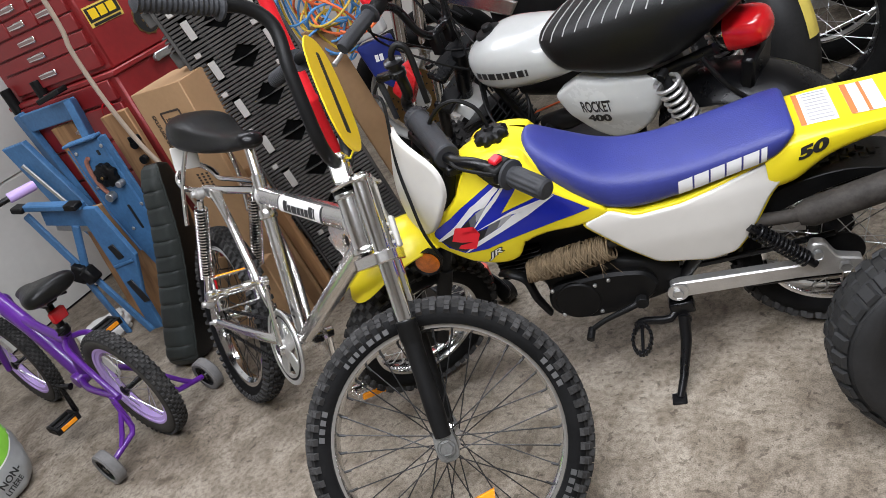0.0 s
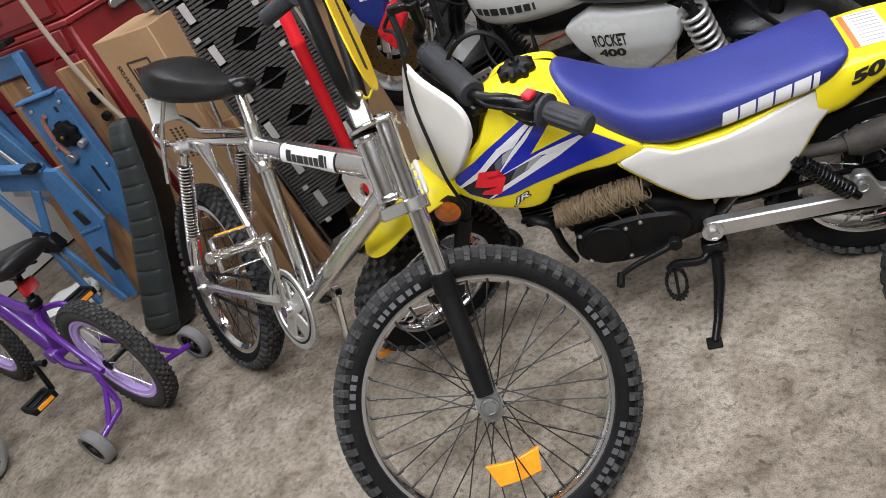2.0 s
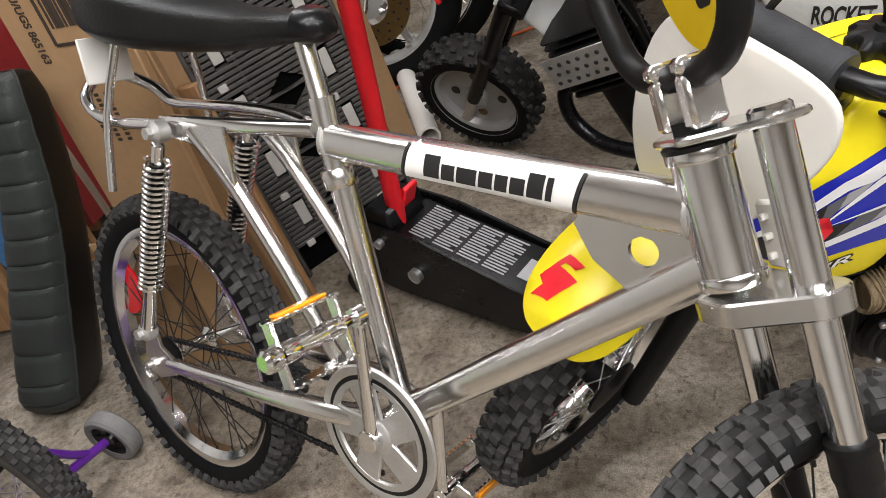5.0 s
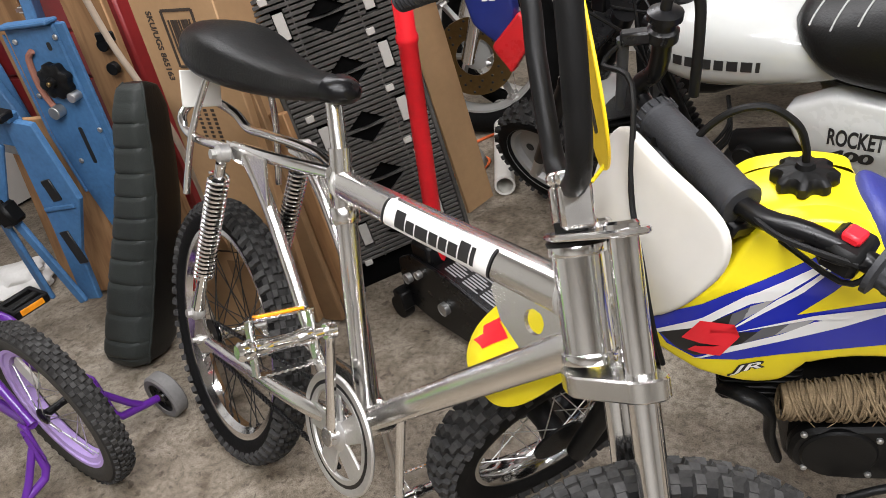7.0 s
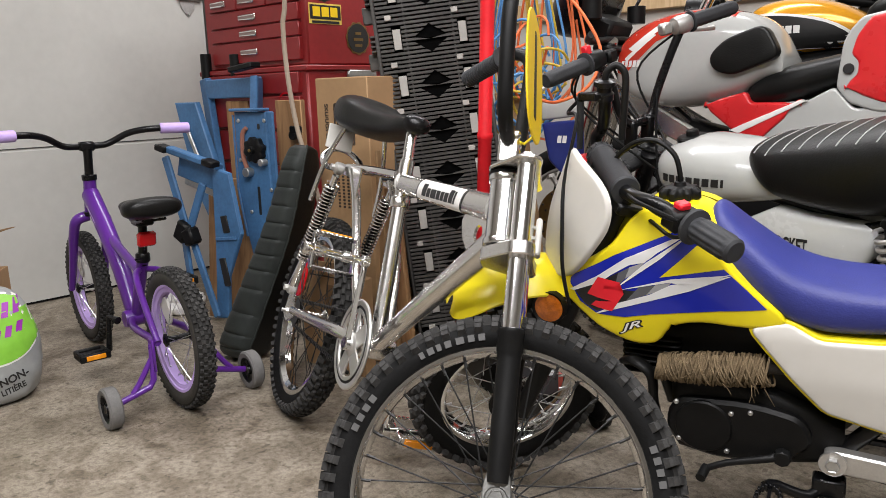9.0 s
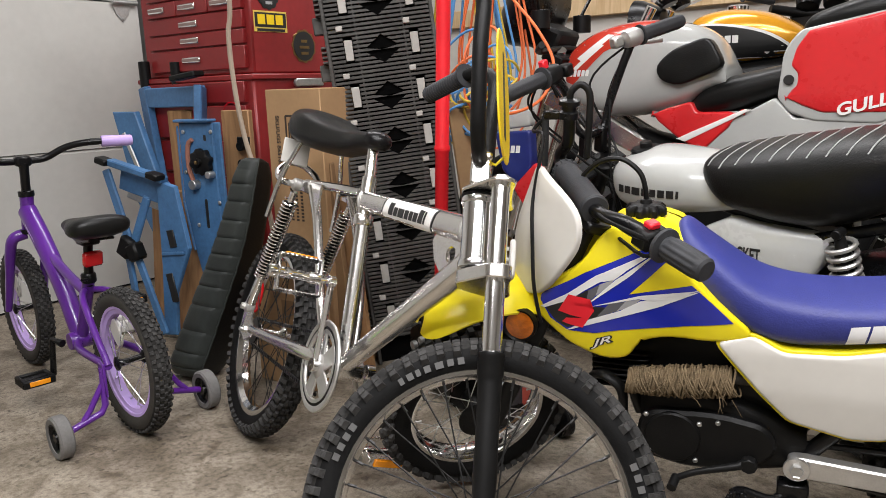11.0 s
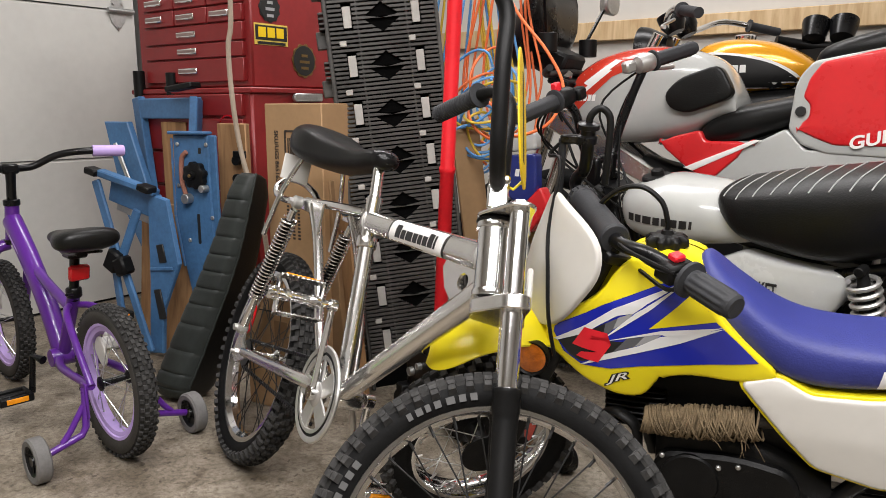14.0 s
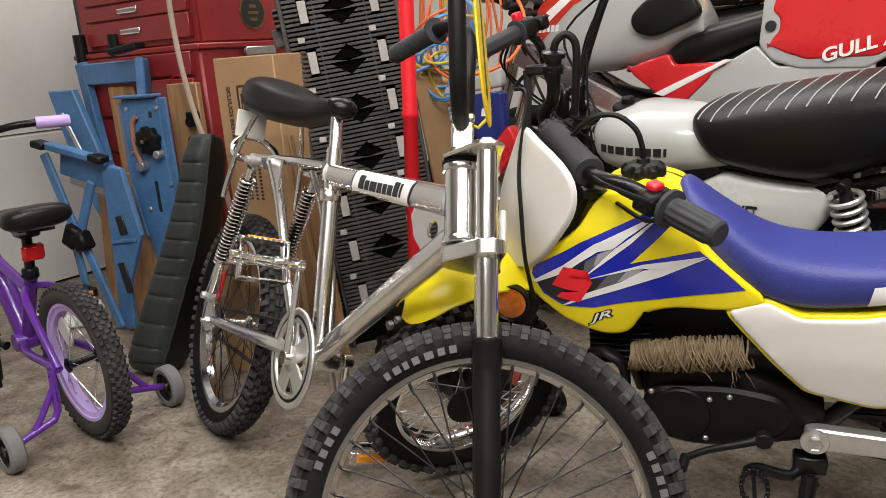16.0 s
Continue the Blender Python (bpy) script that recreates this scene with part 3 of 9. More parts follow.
# sectional garage door, steel track and jamb
gdoor = thing("door_1", ROOM, "closed white sectional steel garage door", "garage door", kind="structure")
for i in range(4):
    bm = bmesh.new()
    z0 = 0.012 + i * 0.64
    poly = [(0, z0), (0, z0 + 0.626), (-0.012, z0 + 0.636), (-0.045, z0 + 0.636), (-0.045, z0)]
    y0, y1 = -2.62, 0.52
    rings = [[bm.verts.new((x, y, z)) for x, z in poly] for y in (y0, y1)]
    ring_faces(bm, rings)
    part("panel", bm, DOOR_WHITE, gdoor)
bm = bmesh.new()
box(bm, (0.03, 3.14, 0.012), at(-0.02, -1.05, 0.008), 0.002)
part("bottom_seal", bm, BLACK_SATIN, gdoor, "black rubber bottom seal")
for z in (1.285, 1.925):
    bm = bmesh.new()
    hm = at(0.006, 0.44, z, 0, 0, 0)
    prism(bm, [(0.04, -0.02), (0.03, 0.035), (0.0, 0.085), (-0.03, 0.035), (-0.04, -0.02), (-0.03, -0.05), (0.0, -0.085), (0.03, -0.05)],
          0, 0.004, hm @ Matrix.Rotation(radians(90), 4, "Z"))
    lathe(bm, [(0, -0.06), (0.011, -0.06), (0.011, 0.06), (0, 0.06)], hm @ at(0.011, 0.01, 0), 12)
    for dy, dz in ((0.0, 0.06), (0.0, -0.07), (0.02, 0.03), (-0.02, 0.03)):
        disc(bm, hm @ at(0.004, dy, dz, 0, 0, -90), 0.006, 0, 0.004, 8)
    part("hinge", bm, STEEL, gdoor, "galvanised roller hinge")
track = thing("door_track", ROOM, "galvanised steel vertical garage door track", "door track", kind="structure")
bm = bmesh.new()
poly = [(0.0, 0.0), (0.05, 0.0), (0.055, 0.01), (0.055, 0.04), (0.05, 0.05), (0.0, 0.05), (0.0, 0.047), (0.048, 0.047), (0.052, 0.04), (0.052, 0.01), (0.048, 0.003), (0.0, 0.003)]
rings = [[bm.verts.new((x + 0.005, y + 0.545, z)) for x, y in poly] for z in (0.02, 2.3)]
ring_faces(bm, rings)
part("rail", bm, STEEL, track)
for z in (0.55, 1.3, 1.9):
    bm = bmesh.new()
    box(bm, (0.03, 0.06, 0.05), at(0.02, 0.62, z), 0.002)
    part("bracket", bm, STEEL, track, "bolted track bracket")
bm = bmesh.new()
box(bm, (0.09, 0.13, 2.3), at(0.0, 0.68, 1.15), 0.004)
structure("door_jamb", bm, PALE_WOOD, "pale weathered wooden door jamb post", "jamb")
bm = bmesh.new()
box(bm, (0.05, 0.035, 2.3), at(0.03, 0.765, 1.15), 0.003)
structure("door_casing", bm, PALE_WOOD, "pale wooden casing strip beside the jamb", "trim")

# ceiling strip lights
for sx, sy, turn, power in LAMP_SPOTS:
    lamp = thing("ceiling_light", pose(sx, sy, CEILING, 0, 0, turn), "white linear strip light on the ceiling", "ceiling light", "garage strip lights")
    bm = bmesh.new()
    box(bm, (2.46, 0.34, 0.06), at(0, 0, -0.03), 0.006)
    part("housing", bm, WHITE_PAINT, lamp)

# ---- silver suspension bicycle, leaning on its stand ----
BIKE = basis((-0.7395, 1.3231, 0.004), (0.6674, -0.7447, 0), (0.7028, 0.6298, -0.3309), (0.2464, 0.2208, 0.9437))
bike = thing("bicycle", BIKE, "polished aluminium suspension bicycle with knobbly tyres, standing tilted", "bicycle")
# local axes: x ahead, y to its left (away), z up in its own plane; its right side is -y
J, HT, HB, BB = V(0, 0, 0.6875), V(0.447, 0, 0.727), V(0.491, 0, 0.611), V(0.107, 0, 0.319)
RA = V(-0.371, 0, 0.264)
S_AX = (HT - HB).normalized()
F_AX = V(0, 1, 0).cross(S_AX)
STEER = 54.0


def flat_tube(bm, a, b, w, h):
    """A squarish tube from a to b."""
    a, b = Vector(a), Vector(b)
    d = (b - a).normalized()
    up = V(0, -1, 0).cross(d)
    rings = []
    for p, (ww, hh) in ((a, (w[0], h[0])), (b, (w[1], h[1]))):
        ring = []
        for s in range(20):
            t = TAU * s / 20
            c, e = math.cos(t), math.sin(t)
            ring.append(bm.verts.new(p + V(0, 1, 0) * ww * math.copysign(abs(c) ** 0.75, c) + up * hh * math.copysign(abs(e) ** 0.75, e)))
        rings.append(ring)
    ring_faces(bm, rings)


bm = bmesh.new()
flat_tube(bm, J + V(0.0, 0, -0.021), V(0.460, 0, 0.667), (0.019, 0.021), (0.021, 0.024))
top_tube = part("top_tube", bm, SATIN, bike)
bm = bmesh.new()
flat_tube(bm, V(0.480, 0, 0.624), BB + V(0.015, 0, 0.018), (0.020, 0.018), (0.021, 0.018))
part("down_tube", bm, SATIN, bike)
bm = bmesh.new()
tube(bm, [J + V(-0.006, 0, 0.03), J, BB + V(-0.005, 0, 0.02)], 0.0165, 16)
lathe(bm, [(0.0205, -0.012), (0.022, -0.010), (0.022, 0.010), (0.0205, 0.012), (0.0165, 0.012), (0.0165, -0.012)], rod_m(J + V(0.016, 0, -0.065), BB), 20, loop=True)
part("seat_tube", bm, SATIN, bike)
bm = bmesh.new()
lathe(bm, [(0.024, -0.002), (0.0294, -0.001), (0.0298, 0.0), (0.0298, 0.008), (0.0294, 0.009), (0.0269, 0.0094), (0.0265, 0.0100), (0.0265, 0.0112), (0.0265, 0.03), (0.0265, 0.09), (0.0265, 0.1068), (0.0265, 0.1080), (0.0269, 0.1086), (0.0294, 0.109), (0.0298, 0.11), (0.0298, 0.118), (0.0294, 0.119), (0.024, 0.121)], rod_m(HB, HT), 32)
part("head_tube", bm, CHROME, bike)
bm = bmesh.new()
lathe(bm, [(0, -0.04), (0.021, -0.04), (0.023, -0.036), (0.023, 0.036), (0.021, 0.04), (0, 0.04)], Matrix.Translation(BB), 24)
part("bottom_bracket", bm, SATIN, bike)
# weld beads
for a, b, r in ((V(0.449, 0, 0.690), V(0.452, 0, 0.643), 0.022), (V(0.466, 0, 0.645), V(0.482, 0, 0.610), 0.021), (J + V(0.004, 0, 0.003), J + V(0.012, 0, -0.043), 0.0205)):
    bm = bmesh.new()
    n = 40
    mid, half = (a + b) / 2, (a - b) / 2
    side = V(0, r, 0)
    pts = [mid + half * math.cos(TAU * i / n) + side * math.sin(TAU * i / n) for i in range(n)]
    rr = [0.0032 if i % 2 else 0.0022 for i in range(n)]
    tube(bm, pts, rr, 6, loop=True)
    part("weld_bead", bm, CAST, bike)
# gusset plate with a round hole
bm = bmesh.new()
outer = [(0.346, 0.650), (0.458, 0.652), (0.476, 0.622), (0.415, 0.568), (0.360, 0.600), (0.338, 0.632)]
hc, hr, k = V(0.410, 0, 0.619), 0.015, 24
for sy in (-0.003, 0.003):
    o = []
    dense = [(q.x, q.y) for q in [Vector(outer[i]).lerp(Vector(outer[(i + 1) % 6]), t / 4) for i in range(6) for t in range(4)]]
    ov = [bm.verts.new((x, sy, z)) for x, z in dense]
    ang = [math.atan2(z - hc.z, x - hc.x) for x, z in dense]
    iv = [bm.verts.new((hc.x + hr * math.cos(t), sy, hc.z + hr * math.sin(t))) for t in ang]
    for i in range(24):
        j = (i + 1) % 24
        bm.faces.new((ov[i], ov[j], iv[j], iv[i]))
    if sy < 0:
        first_o, first_i = ov, iv
    else:
        for i in range(24):
            j = (i + 1) % 24
            bm.faces.new((first_o[i], first_o[j], ov[j], ov[i]))
            bm.faces.new((first_i[i], first_i[j], iv[j], iv[i]))
part("gusset", bm, SATIN, bike, "welded gusset plate with round hole", smooth=False)

# label on the top tube, the name as plain bars
skin = surface(top_tube)
M_SIDE = Matrix()
decal("label_panel", [[(0.136, 0.644), (0.342, 0.645), (0.354, 0.691), (0.148, 0.689)]], skin, WHITE_STICK, bike, M_SIDE, grid=0.005, label="white name sticker")
for x in (0.131, 0.342):
    z = 0.6440 + (x - 0.131) * 0.005
    decal("label_edge", [[(x, z), (x + 0.004, z), (x + 0.016, z + 0.0457), (x + 0.012, z + 0.046)]], skin, BLACK_INK, bike, M_SIDE, 0.0009, 0.005)
x = 0.166
for w, h in ((0.021, 1.0), (0.017, 0.7), (0.025, 0.7), (0.017, 0.7), (0.015, 0.7), (0.017, 0.7), (0.018, 1.0), (0.007, 0.95)):
    zb = 0.6545 + (x - 0.160) * 0.005
    decal("label_bar", [[(x, zb), (x + w, zb), (x + w + 0.004 * h, zb + 0.024 * h), (x + 0.004 * h, zb + 0.024 * h)]], skin, BLACK_INK, bike, M_SIDE, 0.0012, 0.005, label="dark bar of a maker's name")
    x += w + 0.0028
# rear triangle, both sides, and the hoop behind the seat
for s in (-1, 1):
    bm = bmesh.new()
    tube(bm, [J + V(-0.006, s * 0.014, -0.006), V(-0.12, s * 0.040, 0.676), V(-0.25, s * 0.05, 0.668)], 0.0105, 12, bend=3)
    part("upper_stay", bm, CHROME, bike)
    bm = bmesh.new()
    tube(bm, [V(-0.20, s * 0.05, 0.662), V(-0.125, s * 0.05, 0.60), V(-0.035, s * 0.05, 0.50), V(0.02, s * 0.045, 0.42), V(0.075, s * 0.03, 0.335)], [0.013, 0.011, 0.010, 0.010, 0.011], 12, bend=4)
    part("rear_stay", bm, SATIN, bike)
    bm = bmesh.new()
    prism(bm, [(-0.27, 0.675), (-0.13, 0.675), (-0.115, 0.60), (-0.135, 0.595), (-0.19, 0.645), (-0.26, 0.648)], s * 0.052, s * 0.058)
    part("shock_bracket", bm, SATIN, bike, "polished shock mounting plate")
    # swing arm
    bm = bmesh.new()
    tube(bm, [BB + V(-0.02, s * 0.03, 0.005), V(0.0, s * 0.055, 0.318), V(-0.20, s * 0.065, 0.292), RA + V(0.045, s * 0.068, 0.012)], [0.017, 0.015, 0.0125, 0.011], 12, bend=4)
    prism(bm, [(-0.40, 0.25), (-0.385, 0.325), (-0.36, 0.335), (-0.345, 0.30), (-0.31, 0.285), (-0.31, 0.262), (-0.36, 0.238)], s * 0.064, s * 0.071)
    part("swing_arm", bm, SATIN, bike)
    # coil shock
    a, b = V(-0.243, s * 0.075, 0.660), V(-0.366, s * 0.075, 0.325)
    d = (b - a).normalized()
    shock = part("shock", tube(bmesh.new(), [a + d * 0.02, a + d * 0.05, a + d * 0.26, a + d * 0.345], [0.009, 0.0085, 0.0085, 0.013], 14), CHROME, bike, "chrome coil-over shock")
    # Inner rod made black to paint the shade between the spring's coils.
    part("shaded_damper", tube(bmesh.new(), [a + d * 0.05, a + d * 0.26], 0.0100, 14), BLACK_SATIN, shock)
    part("coil_spring", spring(bmesh.new(), a + d * 0.045, a + d * 0.265, 0.0168, 0.0025, 24), CHROME, shock)
    for end in (a, b):
        bm = bmesh.new()
        lathe(bm, [(0.0, -0.013), (0.009, -0.013), (0.015, -0.008), (0.015, 0.008), (0.009, 0.013), (0, 0.013)], Matrix.Translation(end), 20)
        lathe(bm, [(0, -0.021), (0.0085, -0.021), (0.0085, -0.013), (0, -0.013)], Matrix.Translation(end) @ Matrix.Scale(-s, 4, V(0, 1, 0)), 6)
        part("shock_eye", bm, CAST, shock)
    # seat strut
    bm = bmesh.new()
    tube(bm, [V(-0.366, s * 0.090, 0.560), V(-0.360, s * 0.080, 0.67), V(-0.350, s * 0.056, 0.765)], 0.0062, 10, bend=3)
    part("seat_strut", bm, CHROME, bike)
bm = bmesh.new()
tube(bm, [V(-0.05, 0.014, 0.679), V(-0.12, 0.030, 0.680), V(-0.20, 0.035, 0.678), V(-0.31, 0.032, 0.672), V(-0.362, 0.025, 0.672), V(-0.394, 0.015, 0.693), V(-0.432, -0.008, 0.710), V(-0.452, -0.038, 0.708),
          V(-0.440, -0.066, 0.686), V(-0.41, -0.070, 0.664), V(-0.35, -0.066, 0.658), V(-0.25, -0.055, 0.664)], 0.0085, 12, bend=5)
part("rear_hoop", bm, CHROME, bike)
bm = bmesh.new()
box(bm, (0.005, 0.072, 0.064), at(-0.405, -0.045, 0.738, 0, -12, 0), 0.010)
part("rear_plate", bm, WHITE_PLASTIC, bike, "pale reflector plate under the seat")

# rear wheel, front wheel
MXT = [(-0.20, 0.0095, 0.0165, 0.0), (0.20, 0.0095, 0.0165, 0.0), (-0.62, 0.0110, 0.0165, 0.5), (0.62, 0.0110, 0.0165, 0.5), (-0.98, 0.0150, 0.0140, 0.02), (0.98, 0.0150, 0.0140, 0.02), (-1.16, 0.0150, 0.0140, 0.02), (1.16, 0.0150, 0.0140, 0.02)]
wheel = spoked_wheel(bike, "rear_wheel", Matrix.Translation(RA), 0.269, 0.056, 0.214, 0.022, 0.07, 36, (RUBBER, CHROME, SATIN, SPOKE_DARK), MXT, 60, 0.0075, rim_depth=0.02)
bm = bmesh.new()
tube(bm, [RA + V(0, -0.085, 0), RA + V(0, 0.085, 0)], 0.005, 10)
for s in (-1, 1):
    lathe(bm, [(0.0, 0.0), (0.009, 0.0), (0.009, 0.008), (0, 0.008)], Matrix.Translation(RA + V(0, s * 0.076, 0)), 6)
part("rear_axle", bm, CAST, bike)
bm = bmesh.new()
lathe(bm, [(0.034, -0.002), (0.034, 0.002), (0.012, 0.002), (0.012, -0.002)], Matrix.Translation(RA + V(0, -0.045, 0)), 32, loop=True)
part("rear_sprocket", bm, BLACK, bike)
bm = bmesh.new()
prism(bm, curve_poly([(-0.02, -0.05), (0.025, -0.03), (0.025, 0.03), (-0.02, 0.05), (-0.008, 0.0)], 3), -0.003, 0.003, Matrix.Translation(RA + V(-0.165, -0.004, 0.06)) @ Matrix.Rotation(radians(0), 4, "Y"))
part("wheel_reflector", bm, RED_LENS, bike, "red spoke reflector")

# chain, chainring, cranks and pedals
bm = bmesh.new()
ring = Matrix.Translation(BB + V(0, -0.052, 0))
lathe(bm, [(0.093, -0.003), (0.095, 0.0), (0.093, 0.003), (0.083, 0.003), (0.081, 0.0015), (0.081, -0.0015), (0.083, -0.003)], ring, 64, loop=True)
chainring = part("chainring", bm, CAST, bike, "pale alloy chainring guard")
part("inner_ring", lathe(bmesh.new(), [(0.076, -0.0035), (0.076, 0.0035), (0.069, 0.0035), (0.067, 0.0), (0.069, -0.0035)], ring, 56, loop=True), CAST, chainring)
part("ring_boss", lathe(bmesh.new(), [(0.0, -0.006), (0.022, -0.006), (0.026, -0.003), (0.026, 0.003), (0.0, 0.006)], ring, 32), CAST, chainring)
for i in range(5):
    q = ring @ Matrix.Rotation(TAU * i / 5 + 0.5, 4, "Y")
    part("ring_arm", prism(bmesh.new(), [(0.02, -0.022), (0.07, -0.030), (0.07, 0.012), (0.02, 0.012)], -0.003, 0.002, q) or None, CAST, chainring)
bm = bmesh.new()
lathe(bm, [(0.082, -0.0025), (0.082, 0.002), (0.0755, 0.002), (0.0755, -0.0025)], ring, 64, loop=True)
part("guard_ring", bm, BLACK, bike, "black ring inlaid in the chainring")
pts = []
for s, zoff in ((1, 1), (-1, -1)):
    c0, c1 = BB + V(0, -0.045, zoff * 0.062), RA + V(0, -0.045, zoff * 0.034)
    pts.append((c0, c1))
for c0, c1 in pts:
    d = c1 - c0
    n = int(d.length / 0.0063)
    bm = bmesh.new()
    for i in range(n):
        q = rod_m(c0, c1) @ at(0, d.length * (i + 0.5) / n, 0)
        box(bm, (0.008 if i % 2 else 0.0055, 0.0072, 0.0075), q, 0.0012)
    part("chain", bm, BLACK, bike)


def pedal(c, s, turn):
    """A metal cage pedal whose spindle points to the side s from c."""
    p = new("pedal")
    p.empty_display_size = 0.03
    p.parent = bike
    p.matrix_basis = Matrix.Translation(c) @ Matrix.Rotation(radians(turn), 4, "Y")
    bm = bmesh.new()
    tube(bm, [(0, 0, 0), (0, s * 0.02, 0), (0, s * 0.11, 0)], [0.006, 0.010, 0.010], 12)
    lathe(bm, [(0, 0), (0.012, 0), (0.014, 0.004), (0.013, 0.018), (0.009, 0.022), (0, 0.022)], at(0, s * 0.105, 0) @ Matrix.Scale(s, 4, V(0, 1, 0)), 16)
    part("spindle", bm, CHROME, p)
    for x in (-0.036, 0.036):
        bm = bmesh.new()
        box(bm, (0.003, 0.092, 0.024), at(x, s * 0.062, 0), 0.001)
        for i in range(9):
            for sz in (-1, 1):
                box(bm, (0.003, 0.005, 0.005), at(x, s * (0.022 + i * 0.01), sz * 0.014), 0)
        part("cage", bm, CHROME, p)
        if s > 0 or x < 0:
            bm = bmesh.new()
            box(bm, (0.004, 0.068, 0.016), at(x * 1.1, s * 0.062, 0), 0.001)
            part("pedal_reflector", bm, AMBER, p, "amber pedal reflector")
    bm = bmesh.new()
    lathe(bm, [(0, 0.018), (0.012, 0.020), (0.012, 0.040), (0.0095, 0.044), (0.0095, 0.080), (0.012, 0.084), (0.012, 0.104), (0, 0.106)], Matrix.Scale(s, 4, V(0, 1, 0)), 16)
    part("pedal_body", bm, CHROME, p)
    for y in (0.018, 0.106):
        bm = bmesh.new()
        box(bm, (0.075, 0.006, 0.016), at(0, s * y, 0), 0.002)
        part("end_plate", bm, CHROME, p)
    return p


CR, CL = V(0.108, -0.074, 0.493), V(0.106, 0.074, 0.145)
for c, s, turn in ((CR, -1, 68), (CL, 1, 15)):
    bm = bmesh.new()
    b0 = BB + V(0, s * 0.062, 0)
    tube(bm, [b0, b0.lerp(c, 0.12), b0.lerp(c, 0.9), c], [0.014, 0.0105, 0.0085, 0.012], 12, bend=3, flat=0.75)
    disc(bm, Matrix.Translation(b0), 0.015, -0.01, 0.01, 20)
    disc(bm, Matrix.Translation(c), 0.012, -0.008, 0.008, 20)
    part("crank_arm", bm, CHROME, bike)
    pedal(c + V(0, s * 0.008, 0), s, turn)
# side stand on its left
bm = bmesh.new()
tube(bm, [BB + V(-0.03, 0.03, -0.01), V(0.03, 0.08, 0.26), V(0.0, 0.155, 0.075)], 0.006, 10, bend=3)
part("side_stand", bm, CAST, bike)

# seat and post
bm = bmesh.new()
tube(bm, [J + V(-0.004, 0, 0.02), V(-0.03, 0, 0.785)], 0.0125, 16)
part("seat_post", bm, SATIN, bike)
bm = bmesh.new()
lofted(bm, [(0.012, 0.790, 0.800, 0.008, 2, 0.5), (-0.005, 0.782, 0.813, 0.026, 2.2, 0.5), (-0.05, 0.776, 0.816, 0.036, 2.4, 0.5), (-0.13, 0.764, 0.817, 0.044, 2.6, 0.5),
            (-0.24, 0.756, 0.831, 0.068, 2.8, 0.5), (-0.33, 0.756, 0.852, 0.090, 2.8, 0.5), (-0.40, 0.764, 0.858, 0.084, 2.6, 0.5), (-0.435, 0.780, 0.838, 0.05, 2.3, 0.5), (-0.445, 0.795, 0.815, 0.012, 2, 0.5)], 28, 4)
seat = part("seat", bm, VINYL, bike, "scuffed black padded saddle")
bm = bmesh.new()
lofted(bm, [(0.016, 0.790, 0.803, 0.010, 2, 0.5), (0.004, 0.781, 0.8165, 0.026, 2.2, 0.5), (-0.016, 0.778, 0.8215, 0.032, 2.3, 0.5)], 24, 3)
part("nose_cap", bm, BLACK, bike, "glossy black saddle nose")

# steered front end: built straight, then turned about the head axis
TURN_M = Matrix.Translation(HB) @ Matrix.Rotation(radians(STEER), 4, S_AX) @ Matrix.Translation(-HB)
FORK = TURN_M @ basis(HB, F_AX, V(0, 1, 0), S_AX)
# fork space: x ahead, y left, z along the head axis from its foot
FO = 0.034
bm = bmesh.new()
for z, h, r in ((-0.02, 0.022, 0.024), (0.128, 0.007, 0.021)):
    full = round_poly([(FO - 0.012, 0.08), (FO - 0.024, 0.066), (-0.03, 0.022), (-0.03, -0.022), (FO - 0.024, -0.066), (FO - 0.012, -0.08), (FO + 0.014, -0.08), (FO + 0.026, -0.066),
                       (FO + 0.022, -0.03), (FO + 0.022, 0.03), (FO + 0.026, 0.066), (FO + 0.014, 0.08)], 0.01, 3)
    prism(bm, full, -h / 2, h / 2, FORK @ at(0, 0, z) @ Matrix.Rotation(radians(90), 4, "X"), 0.002)
crown = part("fork_crown", bm, SATIN, bike)
bm = bmesh.new()
lathe(bm, [(0.012, 0.116), (0.03, 0.118), (0.031, 0.122), (0.027, 0.126), (0.012, 0.127)], FORK @ Matrix.Rotation(radians(90), 4, "X"), 28)
part("headset", bm, BLACK_SATIN, bike)
part("headset_nut", lathe(bmesh.new(), [(0.012, 0.132), (0.02, 0.132), (0.02, 0.142), (0.012, 0.142)], FORK @ Matrix.Rotation(radians(90), 4, "X"), 6), BLACK_SATIN, bike)
